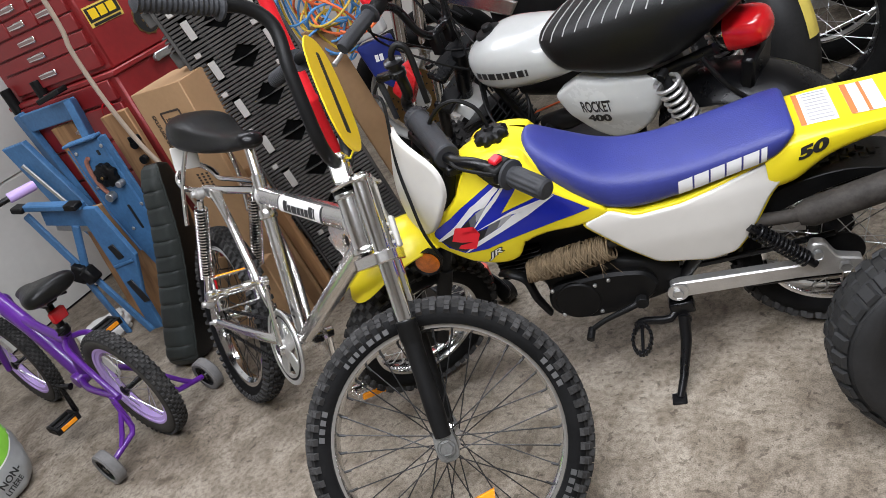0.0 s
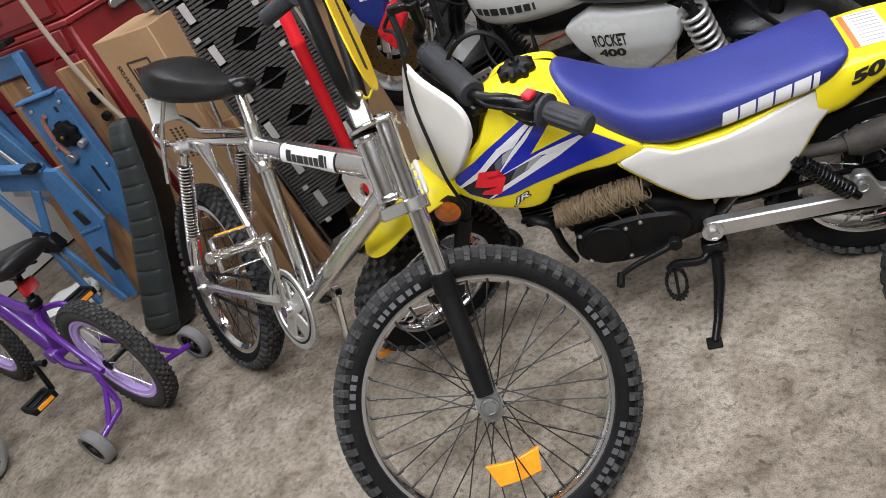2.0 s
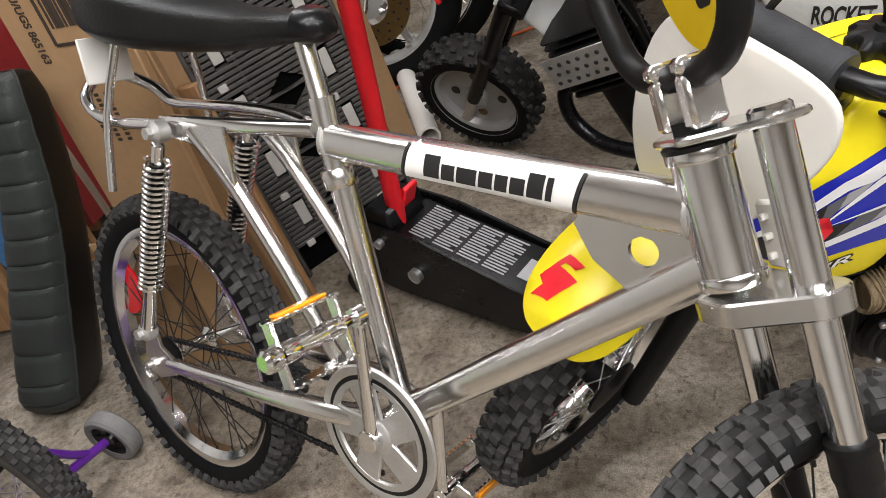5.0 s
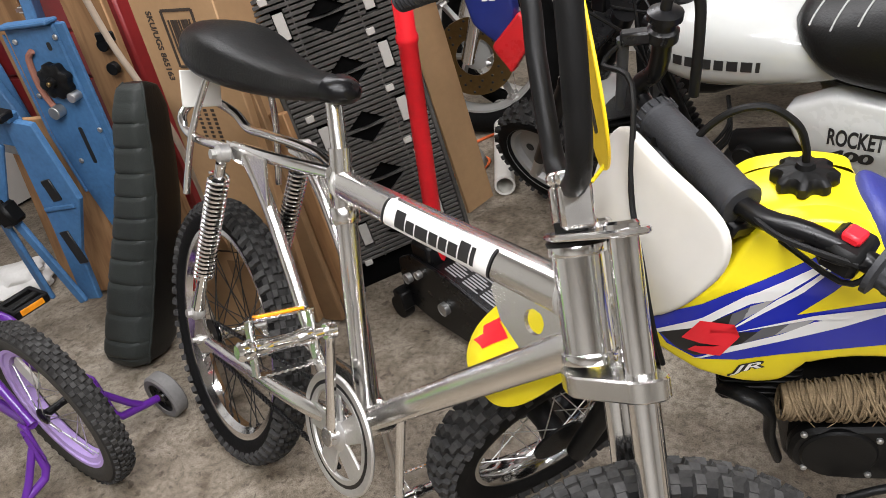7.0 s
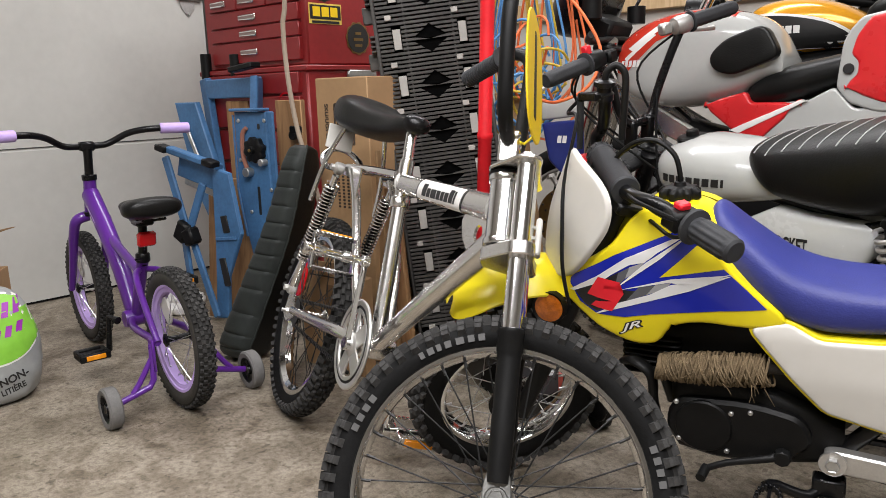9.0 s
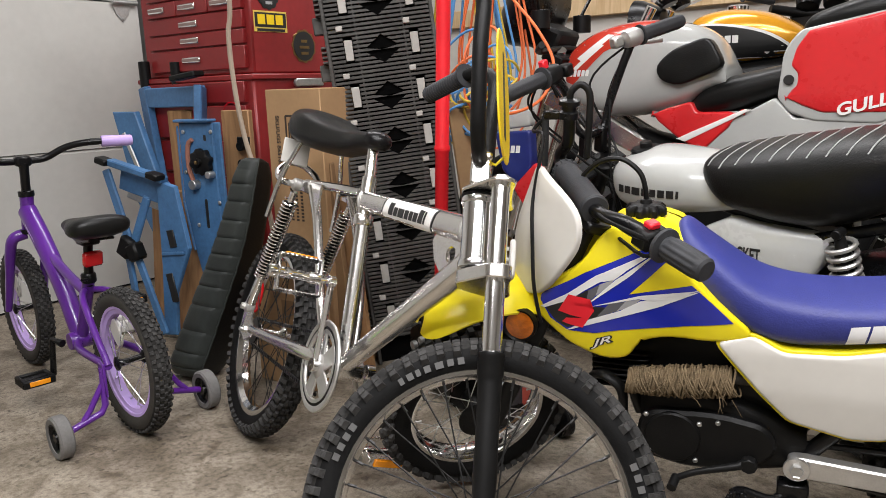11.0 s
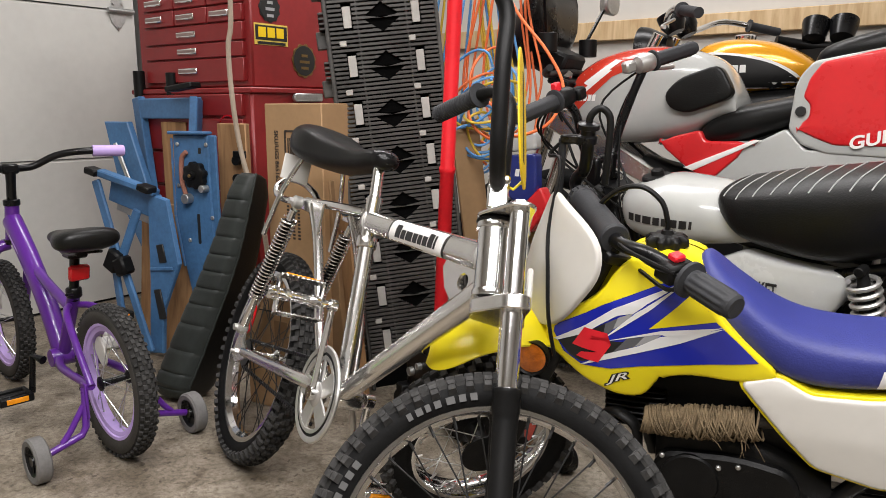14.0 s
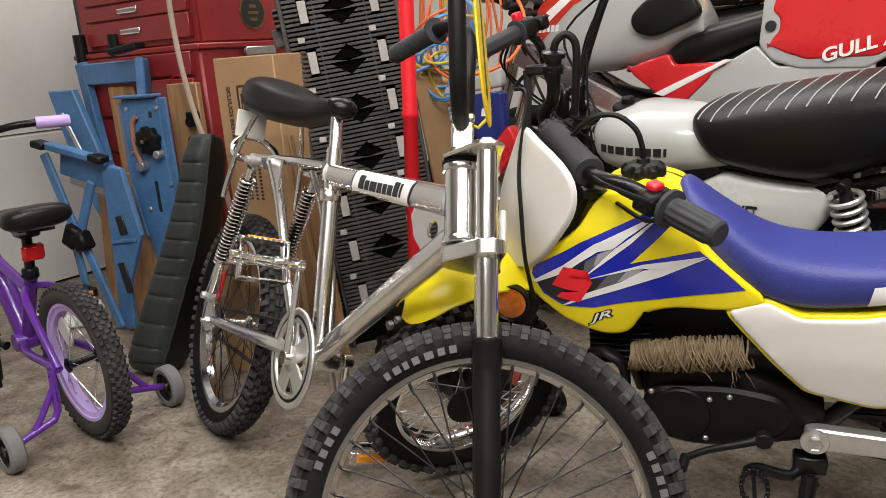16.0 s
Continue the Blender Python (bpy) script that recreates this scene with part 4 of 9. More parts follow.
for s in (-1, 1):
    y = s * 0.052
    bm = bmesh.new()
    tube(bm, [(FO, y, 0.135), (FO, y, -0.175)], 0.0155, 20, FORK)
    lathe(bm, [(0, 0.130), (0.0175, 0.130), (0.0175, 0.136), (0.015, 0.139), (0, 0.139)], FORK @ at(FO, y, 0) @ Matrix.Rotation(radians(90), 4, "X"), 20)
    part("fork_leg", bm, CHROME, bike)
    bm = bmesh.new()
    tube(bm, [(FO, y, -0.141), (FO, y, -0.143), (FO, y, -0.149), (FO, y, -0.151), (FO, y, -0.176), (FO, y, -0.179), (FO, y, -0.188), (FO, y, -0.25), (FO, y, -0.32), (FO, y, -0.363)], [0.0165, 0.0205, 0.0212, 0.0200, 0.0205, 0.0192, 0.0182, 0.0172, 0.0180, 0.016], 20, FORK)
    part("fork_boot", bm, BLACK_SATIN, bike, "black fork slider")
    bm = bmesh.new()
    prism(bm, curve_poly([(-0.018, -0.02), (0.018, -0.02), (0.016, 0.035), (-0.016, 0.035)], 4), -0.005, 0.005, FORK @ at(FO, y * 0.98, -0.385))
    disc(bm, FORK @ at(FO, y, -0.385), 0.013, -s * -0.004, s * 0.010, 6)
    disc(bm, FORK @ at(FO, y, -0.385), 0.017, 0, s * 0.0065, 18)
    part("dropout", bm, WORN_STEEL, bike, "alloy dropout with axle nut")
fw = spoked_wheel(bike, "front_wheel", FORK @ at(FO, 0, -0.385), 0.274, 0.058, 0.222, 0.024, 0.07, 36, (RUBBER, CHROME, CHROME, SPOKE_DARK), MXT, 60, 0.0075, rim_w=0.034, rim_depth=0.012, spoke_r=0.0013, tyre_label="black knobbly tyre with faint sidewall lettering bars")
# raised sidewall bars, moulded in the rubber
SIDEWALL = pbr("moulded_rubber_bar", (0.07, 0.069, 0.068), 0.6)
for a0, ws in ((100, (4, 4, 5, 4, 3, 4, 3)), (148, (4, 4, 4, 4)), (300, (4, 4, 4, 5, 4, 4, 4, 4)), (10, (4, 4, 4, 4))):
    a = a0
    for w in ws:
        r0, r1 = 0.2300, 0.2405
        q = [V(r * math.cos(radians(t)), -0.0285, r * math.sin(radians(t))) for r, t in ((r0, a), (r0, a + w * 0.62), (r1, a + w * 0.62), (r1, a))]
        bm = bmesh.new()
        ring_faces(bm, [[bm.verts.new(p) for p in q], [bm.verts.new(p + V(0, -0.0016, 0)) for p in q]])
        part("sidewall_bar", bm, SIDEWALL, fw)
        a += w

bm = bmesh.new()
prism(bm, [(0.112, -0.05), (0.155, -0.04), (0.158, 0.0), (0.155, 0.04), (0.112, 0.05), (0.120, 0.0)], -0.006, 0.006, Matrix.Rotation(radians(88), 4, "Y"), 0.002)
part("wheel_reflector", bm, AMBER, fw, "amber spoke reflector")

# handlebar, clamp, grips, number plate
for s in (-1, 1):
    bm = bmesh.new()
    box(bm, (0.034, 0.018, 0.045), FORK @ at(0.0, s * 0.022, 0.157), 0.004)
    box(bm, (0.036, 0.018, 0.014), FORK @ at(0.0, s * 0.022, 0.186), 0.004)
    for x in (-0.012, 0.012):
        disc(bm, FORK @ at(x, s * 0.022, 0.192, 90), 0.004, -0.004, 0.0, 6)
    part("bar_clamp", bm, SATIN, bike)
BARS = FORK @ Matrix.Rotation(radians(-4), 4, "Z")
BAR = [(-0.15, 0.30, 0.465), (-0.075, 0.215, 0.457), (-0.030, 0.172, 0.449), (0.0, 0.146, 0.41), (0.0, 0.138, 0.33), (0.0, 0.105, 0.225), (0, 0.075, 0.189), (0, 0.045, 0.179), (0, 0.03, 0.178), (0, 0, 0.178)]
BAR = BAR + [(x, -y, z) for x, y, z in reversed(BAR[:-1])]
bm = bmesh.new()
tube(bm, BAR, 0.0125, 14, BARS, bend=5)
part("handlebar", bm, BLACK_SATIN, bike, "tall black high-rise handlebar")
for s in (-1, 1):
    bm = bmesh.new()
    a, b = V(-0.062, s * 0.199, 0.455), V(-0.158, s * 0.310, 0.466)
    k = 34
    pts = [a.lerp(b, i / k) for i in range(k + 1)]
    rr = [0.025 if i < 2 else (0.0185 if i % 2 else 0.0168) for i in range(k)] + [0.012]
    tube(bm, pts, rr, 16, BARS)
    part("grip", bm, GRIP, bike, "black ribbed rubber grip")
bm = bmesh.new()
PL = FORK @ Matrix.Rotation(radians(-8), 4, "Z") @ at(0.030, 0, 0.305, 0, -4, 0) @ Matrix.Rotation(radians(90), 4, "Z")
oval = [(0.082 * math.copysign(abs(math.cos(t)) ** 0.8, math.cos(t)), 0.118 * math.copysign(abs(math.sin(t)) ** 0.8, math.sin(t))) for t in [TAU * i / 40 for i in range(40)]]
prism(bm, oval, -0.0018, 0.0018, PL, 0.001)
plate = part("number_plate", bm, YELLOW_PLATE, bike, "yellow oval number plate")
bm = bmesh.new()
prism(bm, round_poly([(-0.012, -0.08), (0.012, -0.08), (0.009, 0.085), (-0.009, 0.085)], 0.006), -0.0026, 0.0026, PL, 0.0004)
part("plate_bar", bm, BLACK_INK, bike, "black bar on the number plate")
bm = bmesh.new()
tube(bm, [PL @ V(0, -0.002, -0.11), PL @ V(0.0, 0.015, -0.125), FORK @ V(0.0, 0, 0.19)], 0.0025, 8)
part("plate_wire", bm, YELLOW, bike, "yellow plate ties")

# white plastic clip on the fork leg
CLIP = BIKE.inverted() @ Matrix.Translation(V(-0.205, 1.124, 0.589)) @ (BIKE @ FORK).to_3x3().to_4x4()
bm = bmesh.new()
box(bm, (0.010, 0.030, 0.062), CLIP, 0.003)
for dz in (-0.018, 0.0, 0.018):
    box(bm, (0.008, 0.006, 0.006), CLIP @ at(-0.008, 0, dz), 0.001)
part("fork_clip", bm, WHITE_PLASTIC, bike, "small white plastic clip on the fork leg")

# ---- small yellow off-road motorcycle on its side stand ----
SZM = basis((0.0384, 1.3609, 0.001), (1.0051, -0.1754, 0.0), (0.1743, 0.9997, 0.1066), (-0.0184, -0.1051, 1.0147))
moto = thing("motorcycle", SZM, "small yellow and blue children's dirt motorcycle on its stand", "motorcycle", "parked motorcycles")
# local axes: x to its rear, y to its right (away), z up; its left side is -y


def two_sided(name, fn, material, label=""):
    obs = []
    for s in (-1, 1):
        bm = bmesh.new()
        fn(bm, s)
        obs.append(part(name, bm, material, moto, label))
    return obs


SHROUD = curve_poly([(-0.205, 0.465), (-0.197, 0.496), (-0.160, 0.526), (-0.112, 0.562), (-0.085, 0.600), (-0.058, 0.620), (0.0, 0.624), (0.042, 0.610), (0.052, 0.590), (0.078, 0.542), (0.114, 0.504),
                     (0.168, 0.452), (0.112, 0.437), (0.04, 0.438), (-0.008, 0.424), (-0.035, 0.390), (-0.08, 0.385), (-0.14, 0.412), (-0.192, 0.450)], 3)


def shroud_face(x, z):
    return 0.098 - 0.42 * max(0, z - 0.555) - 0.30 * max(0, -0.13 - x) - 0.8 * max(0, 0.5 - z) ** 2 - 0.10 * max(0, x - 0.10)


shrouds = two_sided("tank_shroud", lambda bm, s: moulded(bm, SHROUD, lambda x, z: s * shroud_face(x, z), 0.007, 0.03), YELLOW, "glossy yellow tank shroud with blue and white graphics")
bm = bmesh.new()
lofted(bm, [(-0.145, 0.50, 0.55, 0.02, 2.2, 0.5), (-0.115, 0.48, 0.604, 0.046, 2.6, 0.5), (-0.06, 0.46, 0.623, 0.066, 3.4, 0.5), (0.0, 0.46, 0.628, 0.068, 3.4, 0.5),
            (0.05, 0.46, 0.610, 0.064, 3.2, 0.5), (0.085, 0.46, 0.585, 0.055, 2.6, 0.5), (0.10, 0.47, 0.55, 0.04, 2.4, 0.5)], 28, 4)
part("fuel_tank", bm, YELLOW, moto)
skin = surface(shrouds[0])
A = Matrix()
G = dict(parent=moto, m=A)
decal("graphic_field", [[(-0.188, 0.484), (-0.186, 0.494), (-0.178, 0.502), (-0.102, 0.547), (-0.007, 0.589), (0.025, 0.595), (0.037, 0.586), (0.070, 0.538), (0.107, 0.504), (0.138, 0.473), (0.068, 0.464), (-0.042, 0.445), (-0.088, 0.434), (-0.137, 0.435), (-0.170, 0.452)]], skin, BLUE_GRAPHIC, label="blue tank graphic", **G)
decal("graphic_triangle", [[(-0.028, 0.513), (0.040, 0.581), (0.072, 0.536)]], skin, YELLOW, lift=0.001, **G)
decal("graphic_black", [[(-0.178, 0.470), (-0.131, 0.495), (-0.095, 0.517), (-0.104, 0.484), (-0.060, 0.486), (-0.083, 0.466), (-0.137, 0.440), (-0.158, 0.448)]], skin, BLACK_INK, lift=0.001, **G)
decal("graphic_dark_grey", [[(-0.097, 0.515), (-0.077, 0.527), (-0.085, 0.506), (-0.103, 0.486)]], skin, pbr("dark_grey_graphic", (0.10, 0.10, 0.11), 0.35), lift=0.0012, **G)
decal("graphic_dark_grey", [[(-0.062, 0.493), (-0.034, 0.499), (-0.05, 0.480), (-0.085, 0.465)]], skin, pbr("dark_grey_graphic", (0.10, 0.10, 0.11), 0.35), lift=0.0012, **G)
decal("graphic_grey", [[(-0.078, 0.527), (-0.052, 0.538), (-0.066, 0.521), (-0.086, 0.505)]], skin, GREY_INK, lift=0.0012, **G)
decal("graphic_grey", [[(-0.034, 0.500), (-0.008, 0.506), (-0.022, 0.492), (-0.05, 0.480)]], skin, GREY_INK, lift=0.0012, **G)
decal("graphic_streak", [[(-0.188, 0.472), (-0.181, 0.470), (-0.131, 0.494), (-0.107, 0.512), (-0.078, 0.531), (-0.053, 0.537), (-0.033, 0.554), (0.026, 0.594), (-0.028, 0.569), (-0.084, 0.543), (-0.137, 0.504)]], skin, SILVER_INK, lift=0.0015, label="silver streak", **G)
decal("graphic_streak", [[(0.026, 0.593), (-0.050, 0.538), (-0.106, 0.483), (-0.030, 0.543)]], skin, SILVER_INK, lift=0.0016, **G)
decal("graphic_streak", [[(-0.104, 0.482), (-0.010, 0.512), (0.086, 0.528), (0.013, 0.503), (-0.012, 0.506), (-0.060, 0.494)]], skin, SILVER_INK, lift=0.0015, **G)
decal("graphic_streak", [[(0.086, 0.526), (0.020, 0.494), (-0.043, 0.470), (-0.141, 0.434), (-0.101, 0.459), (-0.043, 0.482), (-0.010, 0.502)]], skin, SILVER_INK, lift=0.0015, **G)
MARK = [(-0.12 + 0.034 * a + 0.004 * b, 0.4745 - 0.006 * a + 0.028 * b) for a, b in ((-0.45, 1), (0.65, 1), (0.42, 0.60), (-0.28, 0.60), (-0.36, 0.34), (0.92, 0.34), (0.45, -1), (-0.65, -1), (-0.42, -0.60), (0.28, -0.60), (0.36, -0.34), (-0.92, -0.34))]
decal("graphic_mark", [MARK], skin, RED_INK, lift=0.002, label="red angular emblem", **G)
zig = [((x + 0.12) / 0.066, (z - 0.4745) / 0.057) for x, z in MARK]
lettering_on("model_letters", "JR", 0.017, at(-0.078, -0.2, 0.418, 0, -22, 0), skin, BLACK_INK, moto, 0.0014, 2.3, 0.4, 0.0016)
lettering_on("model_letters", "JR", 0.017, at(-0.078, -0.2, 0.418, 0, -22, 0), skin, WHITE_STICK, moto, 0.0022, 2.3, 0.4, 0.0002)
# cap and breather hose
bm = bmesh.new()
lobed(bm, [(0, 0.618, 0), (0.021, 0.618, 0), (0.026, 0.622, 0.6), (0.0285, 0.626, 1), (0.0285, 0.637, 1), (0.024, 0.643, 0.7), (0.011, 0.645, 0), (0.009, 0.651, 0), (0, 0.653, 0)], at(-0.016, 0, 0.002) @ Matrix.Rotation(radians(90), 4, "X"), 8, 0.008)
part("fuel_cap", bm, BLACK_SATIN, moto, "black lobed fuel cap")
bm = bmesh.new()
tube(bm, [(-0.016, 0, 0.648), (-0.017, 0, 0.67), (-0.028, 0.004, 0.70), (-0.06, 0.008, 0.722), (-0.10, 0.01, 0.715), (-0.135, 0.01, 0.68), (-0.145, 0.01, 0.63)], 0.0045, 8, bend=5)
part("breather_hose", bm, BLACK_SATIN, moto)
# seat
bm = bmesh.new()
lofted(bm, [(0.038, 0.56, 0.612, 0.030, 2.2, 0.5), (0.055, 0.515, 0.622, 0.055, 2.6, 0.5), (0.10, 0.478, 0.585, 0.074, 3.0, 0.5), (0.16, 0.446, 0.540, 0.090, 3.2, 0.5), (0.22, 0.430, 0.520, 0.092, 3.2, 0.5),
            (0.30, 0.437, 0.514, 0.093, 3.2, 0.5), (0.40, 0.455, 0.522, 0.093, 3.2, 0.5), (0.47, 0.470, 0.530, 0.092, 3.2, 0.5), (0.503, 0.500, 0.530, 0.085, 2.8, 0.5), (0.512, 0.512, 0.526, 0.07, 2.4, 0.5)], 32, 5)
saddle = part("seat", bm, BLUE_SEAT, moto, "scuffed blue vinyl seat with a white maker's name")
skin2 = surface(saddle)
x = 0.300
for w in (0.026, 0.026, 0.025, 0.026, 0.027, 0.010):
    z = 0.452 + (x - 0.300) * 0.17
    decal("seat_bar", [[(x, z), (x + w, z + w * 0.17), (x + w + 0.006, z + w * 0.17 + 0.031), (x + 0.006, z + 0.031)]], skin2, SILVER_INK, moto, A, 0.001, 0.008, "silver bar of a maker's name")
    x += w + 0.0035
# side panels with a yellow edge, tail fender
PANEL = [(0.112, 0.437), (0.168, 0.452), (0.215, 0.428), (0.30, 0.432), (0.467, 0.468), (0.487, 0.437), (0.452, 0.402), (0.402, 0.322), (0.375, 0.290), (0.321, 0.283), (0.229, 0.304), (0.186, 0.349), (0.136, 0.407)]
PANEL = round_poly(PANEL, 0.012, 3)


def panel_face(x, z):
    return 0.096 - 0.10 * max(0, x - 0.36) - 0.12 * max(0, 0.36 - z) - 0.22 * max(0, z - 0.43)


two_sided("panel_edge", lambda bm, s: moulded(bm, inset(PANEL, -0.005), lambda x, z: s * (panel_face(x, z) - 0.006), 0.003, 0.03, 0.03), YELLOW)
two_sided("side_panel", lambda bm, s: moulded(bm, PANEL, lambda x, z: s * panel_face(x, z), 0.005, 0.03), WHITE_PLASTIC, "white plastic side panel")
bm = bmesh.new()
lofted(bm, [(0.455, 0.40, 0.495, 0.086, 4, 0.5), (0.50, 0.405, 0.508, 0.086, 4, 0.6), (0.56, 0.443, 0.508, 0.084, 4, 0.7), (0.64, 0.462, 0.502, 0.078, 4, 0.8), (0.74, 0.478, 0.500, 0.07, 4, 0.8), (0.84, 0.488, 0.503, 0.058, 3, 0.8), (0.87, 0.495, 0.503, 0.04, 2.5, 0.8)], 28, 4)
tail = part("rear_fender", bm, YELLOW, moto, "yellow tail fender with warning labels")
skin3 = surface(tail)
TOPM = at(0, 0, 1.0) @ Matrix.Rotation(radians(-90), 4, "X")
decal("warning_label", [[(0.525, 0.055), (0.585, 0.058), (0.585, -0.055), (0.525, -0.055)], [(0.605, 0.055), (0.66, 0.055), (0.66, -0.05), (0.605, -0.05)]], skin3, WHITE_STICK, moto, TOPM, 0.0012, 0.02, "white and orange warning labels")
decal("warning_stripe", [[(0.525, 0.055), (0.534, 0.055), (0.534, -0.055), (0.525, -0.055)], [(0.605, 0.055), (0.615, 0.055), (0.615, -0.05), (0.605, -0.05)], [(0.632, 0.055), (0.638, 0.055), (0.638, -0.05), (0.632, -0.05)]], skin3, ORANGE_CORD, moto, TOPM, 0.0018, 0.02)
lines = []
for i in range(9):
    lines.append(rect(0.540, -0.046 + i * 0.0115, 0.580, -0.042 + i * 0.0115))
decal("warning_print", lines, skin3, pbr("label_print", (0.36, 0.36, 0.36), 0.5), moto, TOPM, 0.0018, 0.03, "grey lines of small print")
lettering_on("number_letters", "50", 0.029, at(0.530, -0.2, 0.477, 0, -14, 0), skin3, BLACK_INK, moto, 0.0016, 1.7, 0.3, 0.0016)

# frame, engine, exhaust
bm = bmesh.new()
lofted(bm, [(-0.015, 0.20, 0.315, 0.05, 4, 0.5), (0.0, 0.175, 0.33, 0.07, 5, 0.5), (0.10, 0.17, 0.33, 0.072, 6, 0.5), (0.20, 0.185, 0.30, 0.07, 5, 0.5), (0.26, 0.195, 0.27, 0.06, 4, 0.5)], 28, 2)
part("crankcase", bm, ENGINE_BLACK, moto)
bm = bmesh.new()
prism(bm, round_poly([(-0.012, 0.29), (0.12, 0.30), (0.20, 0.285), (0.22, 0.24), (0.17, 0.195), (0.05, 0.185), (-0.02, 0.215)], 0.04, 5), -0.065, -0.088, None, 0.006)
disc(bm, at(0.045, -0.08, 0.245), 0.048, -0.012, 0.006, 36, 0.003)
part("engine_cover", bm, ENGINE_BLACK, moto)
for x, z in ((0.0, 0.285), (0.09, 0.278), (0.005, 0.215), (0.12, 0.285), (0.085, 0.205)):
    bm = bmesh.new()
    disc(bm, at(x, -0.089, z), 0.0045, -0.004, 0.003, 8)
    part("cover_screw", bm, STEEL, moto)
for i in range(7):
    bm = bmesh.new()
    prism(bm, round_poly([(-0.105, -0.055), (0.0, -0.055), (0.0, 0.055), (-0.105, 0.055)], 0.012, 3), 0, 0.004, at(0, 0, 0.312 + i * 0.011) @ Matrix.Rotation(radians(90), 4, "X"), 0.001)
    part("cylinder_fin", bm, ENGINE_BLACK, moto)
bm = bmesh.new()
lofted(bm, [(-0.09, 0.31, 0.40, 0.035, 3, 0.5), (0.0, 0.30, 0.42, 0.04, 3, 0.5), (0.1, 0.29, 0.44, 0.05, 3, 0.5), (0.3, 0.27, 0.44, 0.05, 3, 0.5), (0.45, 0.33, 0.45, 0.045, 3, 0.5)], 20, 3)
part("frame_core", bm, ENGINE_BLACK, moto)
wa, wb = V(-0.032, -0.085, 0.345), V(0.142, -0.082, 0.362)
bm = bmesh.new()
disc(bm, rod_m(wa, wb), 0.023, 0.002, (wb - wa).length - 0.002, 24)
wrap = part("exhaust_wrap", bm, WRAP, moto, "frayed fibre rope wrapped round the exhaust")
random.seed(4)
n = 64
for i in range(n):
    t = i / (n - 1)
    c = wa.lerp(wb, t)
    r = 0.0225 + 0.007 * math.sin(t * 2.6) + random.uniform(-0.0012, 0.0012)
    ax = rod_m(wa, wb).to_3x3().to_4x4()
    q = Matrix.Translation(c) @ ax @ Matrix.Rotation(random.choice((-0.30, 0.34)) + random.uniform(-0.08, 0.08), 4, "X") @ Matrix.Rotation(random.uniform(-0.1, 0.1), 4, "Z")
    bm = bmesh.new()
    lathe(bm, [(r, -0.0017), (r + 0.0014, 0.0), (r, 0.0017), (r - 0.003, 0)], q, 22, loop=True)
    part("rope_turn", bm, WRAP, wrap)
for i in range(9):
    bm = bmesh.new()
    t = random.random()
    c = wa.lerp(wb, t) + V(0, -0.028, random.uniform(-0.02, 0.01))
    e = c + V(random.uniform(-0.02, 0.02), random.uniform(-0.02, 0.0), random.uniform(-0.035, -0.005))
    tube(bm, [c, c.lerp(e, 0.5) + V(random.uniform(-0.006, 0.006), -0.004, 0.003), e], 0.0005, 4)
    part("loose_fibre", bm, WRAP, wrap)
bm = bmesh.new()
tube(bm, [(-0.10, -0.05, 0.33), (-0.075, -0.075, 0.345), (-0.045, -0.082, 0.325), (-0.04, -0.08, 0.27), (-0.026, -0.075, 0.215)], [0.012, 0.014, 0.014, 0.013, 0.010], 14, bend=5, flat=0.6)
part("exhaust_header", bm, ENGINE_BLACK, moto)
bm = bmesh.new()
tube(bm, [(0.14, -0.07, 0.365), (0.25, -0.05, 0.36), (0.42, -0.07, 0.34), (0.50, -0.095, 0.352)], 0.013, 12, bend=4)
tube(bm, [(0.49, -0.095, 0.350), (0.51, -0.095, 0.352), (0.80, -0.095, 0.405), (0.83, -0.095, 0.41)], [0.018, 0.027, 0.027, 0.02], 24)
part("silencer", bm, DUSTY_BLACK, moto, "dusty black silencer")
for a, b in (((0.05, 0.04, 0.46), (-0.13, 0.0, 0.58)), ((0.05, -0.04, 0.46), (-0.13, 0.0, 0.58)), ((0.24, -0.05, 0.20), (0.42, -0.06, 0.42)), ((0.24, 0.05, 0.20), (0.42, 0.06, 0.42)), ((-0.12, 0, 0.55), (-0.02, 0, 0.24))):
    part("frame_tube", tube(bmesh.new(), [a, b], 0.014, 12), BLACK, moto)
# swing arm, shocks, rear wheel
for s in (-1, 1):
    bm = bmesh.new()
    prism(bm, round_poly([(0.232, 0.200), (0.250, 0.197), (0.47, 0.190), (0.55, 0.182), (0.585, 0.19), (0.588, 0.212), (0.545, 0.226), (0.528, 0.264), (0.505, 0.27), (0.487, 0.222), (0.25, 0.236), (0.232, 0.232)], 0.008, 3), s * 0.062, s * 0.085, None, 0.003)
    disc(bm, at(0.246, s * 0.085, 0.217), 0.021, -0.003, s * 0.006, 24)
    part("swing_arm", bm, CAST, moto, "scuffed silver swing arm")
    for bx, bz, br, sides in ((0.246, 0.217, 0.011, 6), (0.555, 0.207, 0.012, 6), (0.512, 0.248, 0.009, 12)):
        part("swing_arm_bolt", disc(bmesh.new(), at(bx, s * 0.088, bz), br, -0.002, s * 0.010, sides), STEEL, moto)
    a, b = V(0.405, s * 0.092, 0.345), V(0.505, s * 0.092, 0.225)
    sh = part("shock", tube(bmesh.new(), [a, b], 0.008, 12), BLACK, moto, "black coil-over shock")
    part("coil_spring", spring(bmesh.new(), a.lerp(b, 0.08), a.lerp(b, 0.85), 0.0145, 0.0026, 13), BLACK, sh)
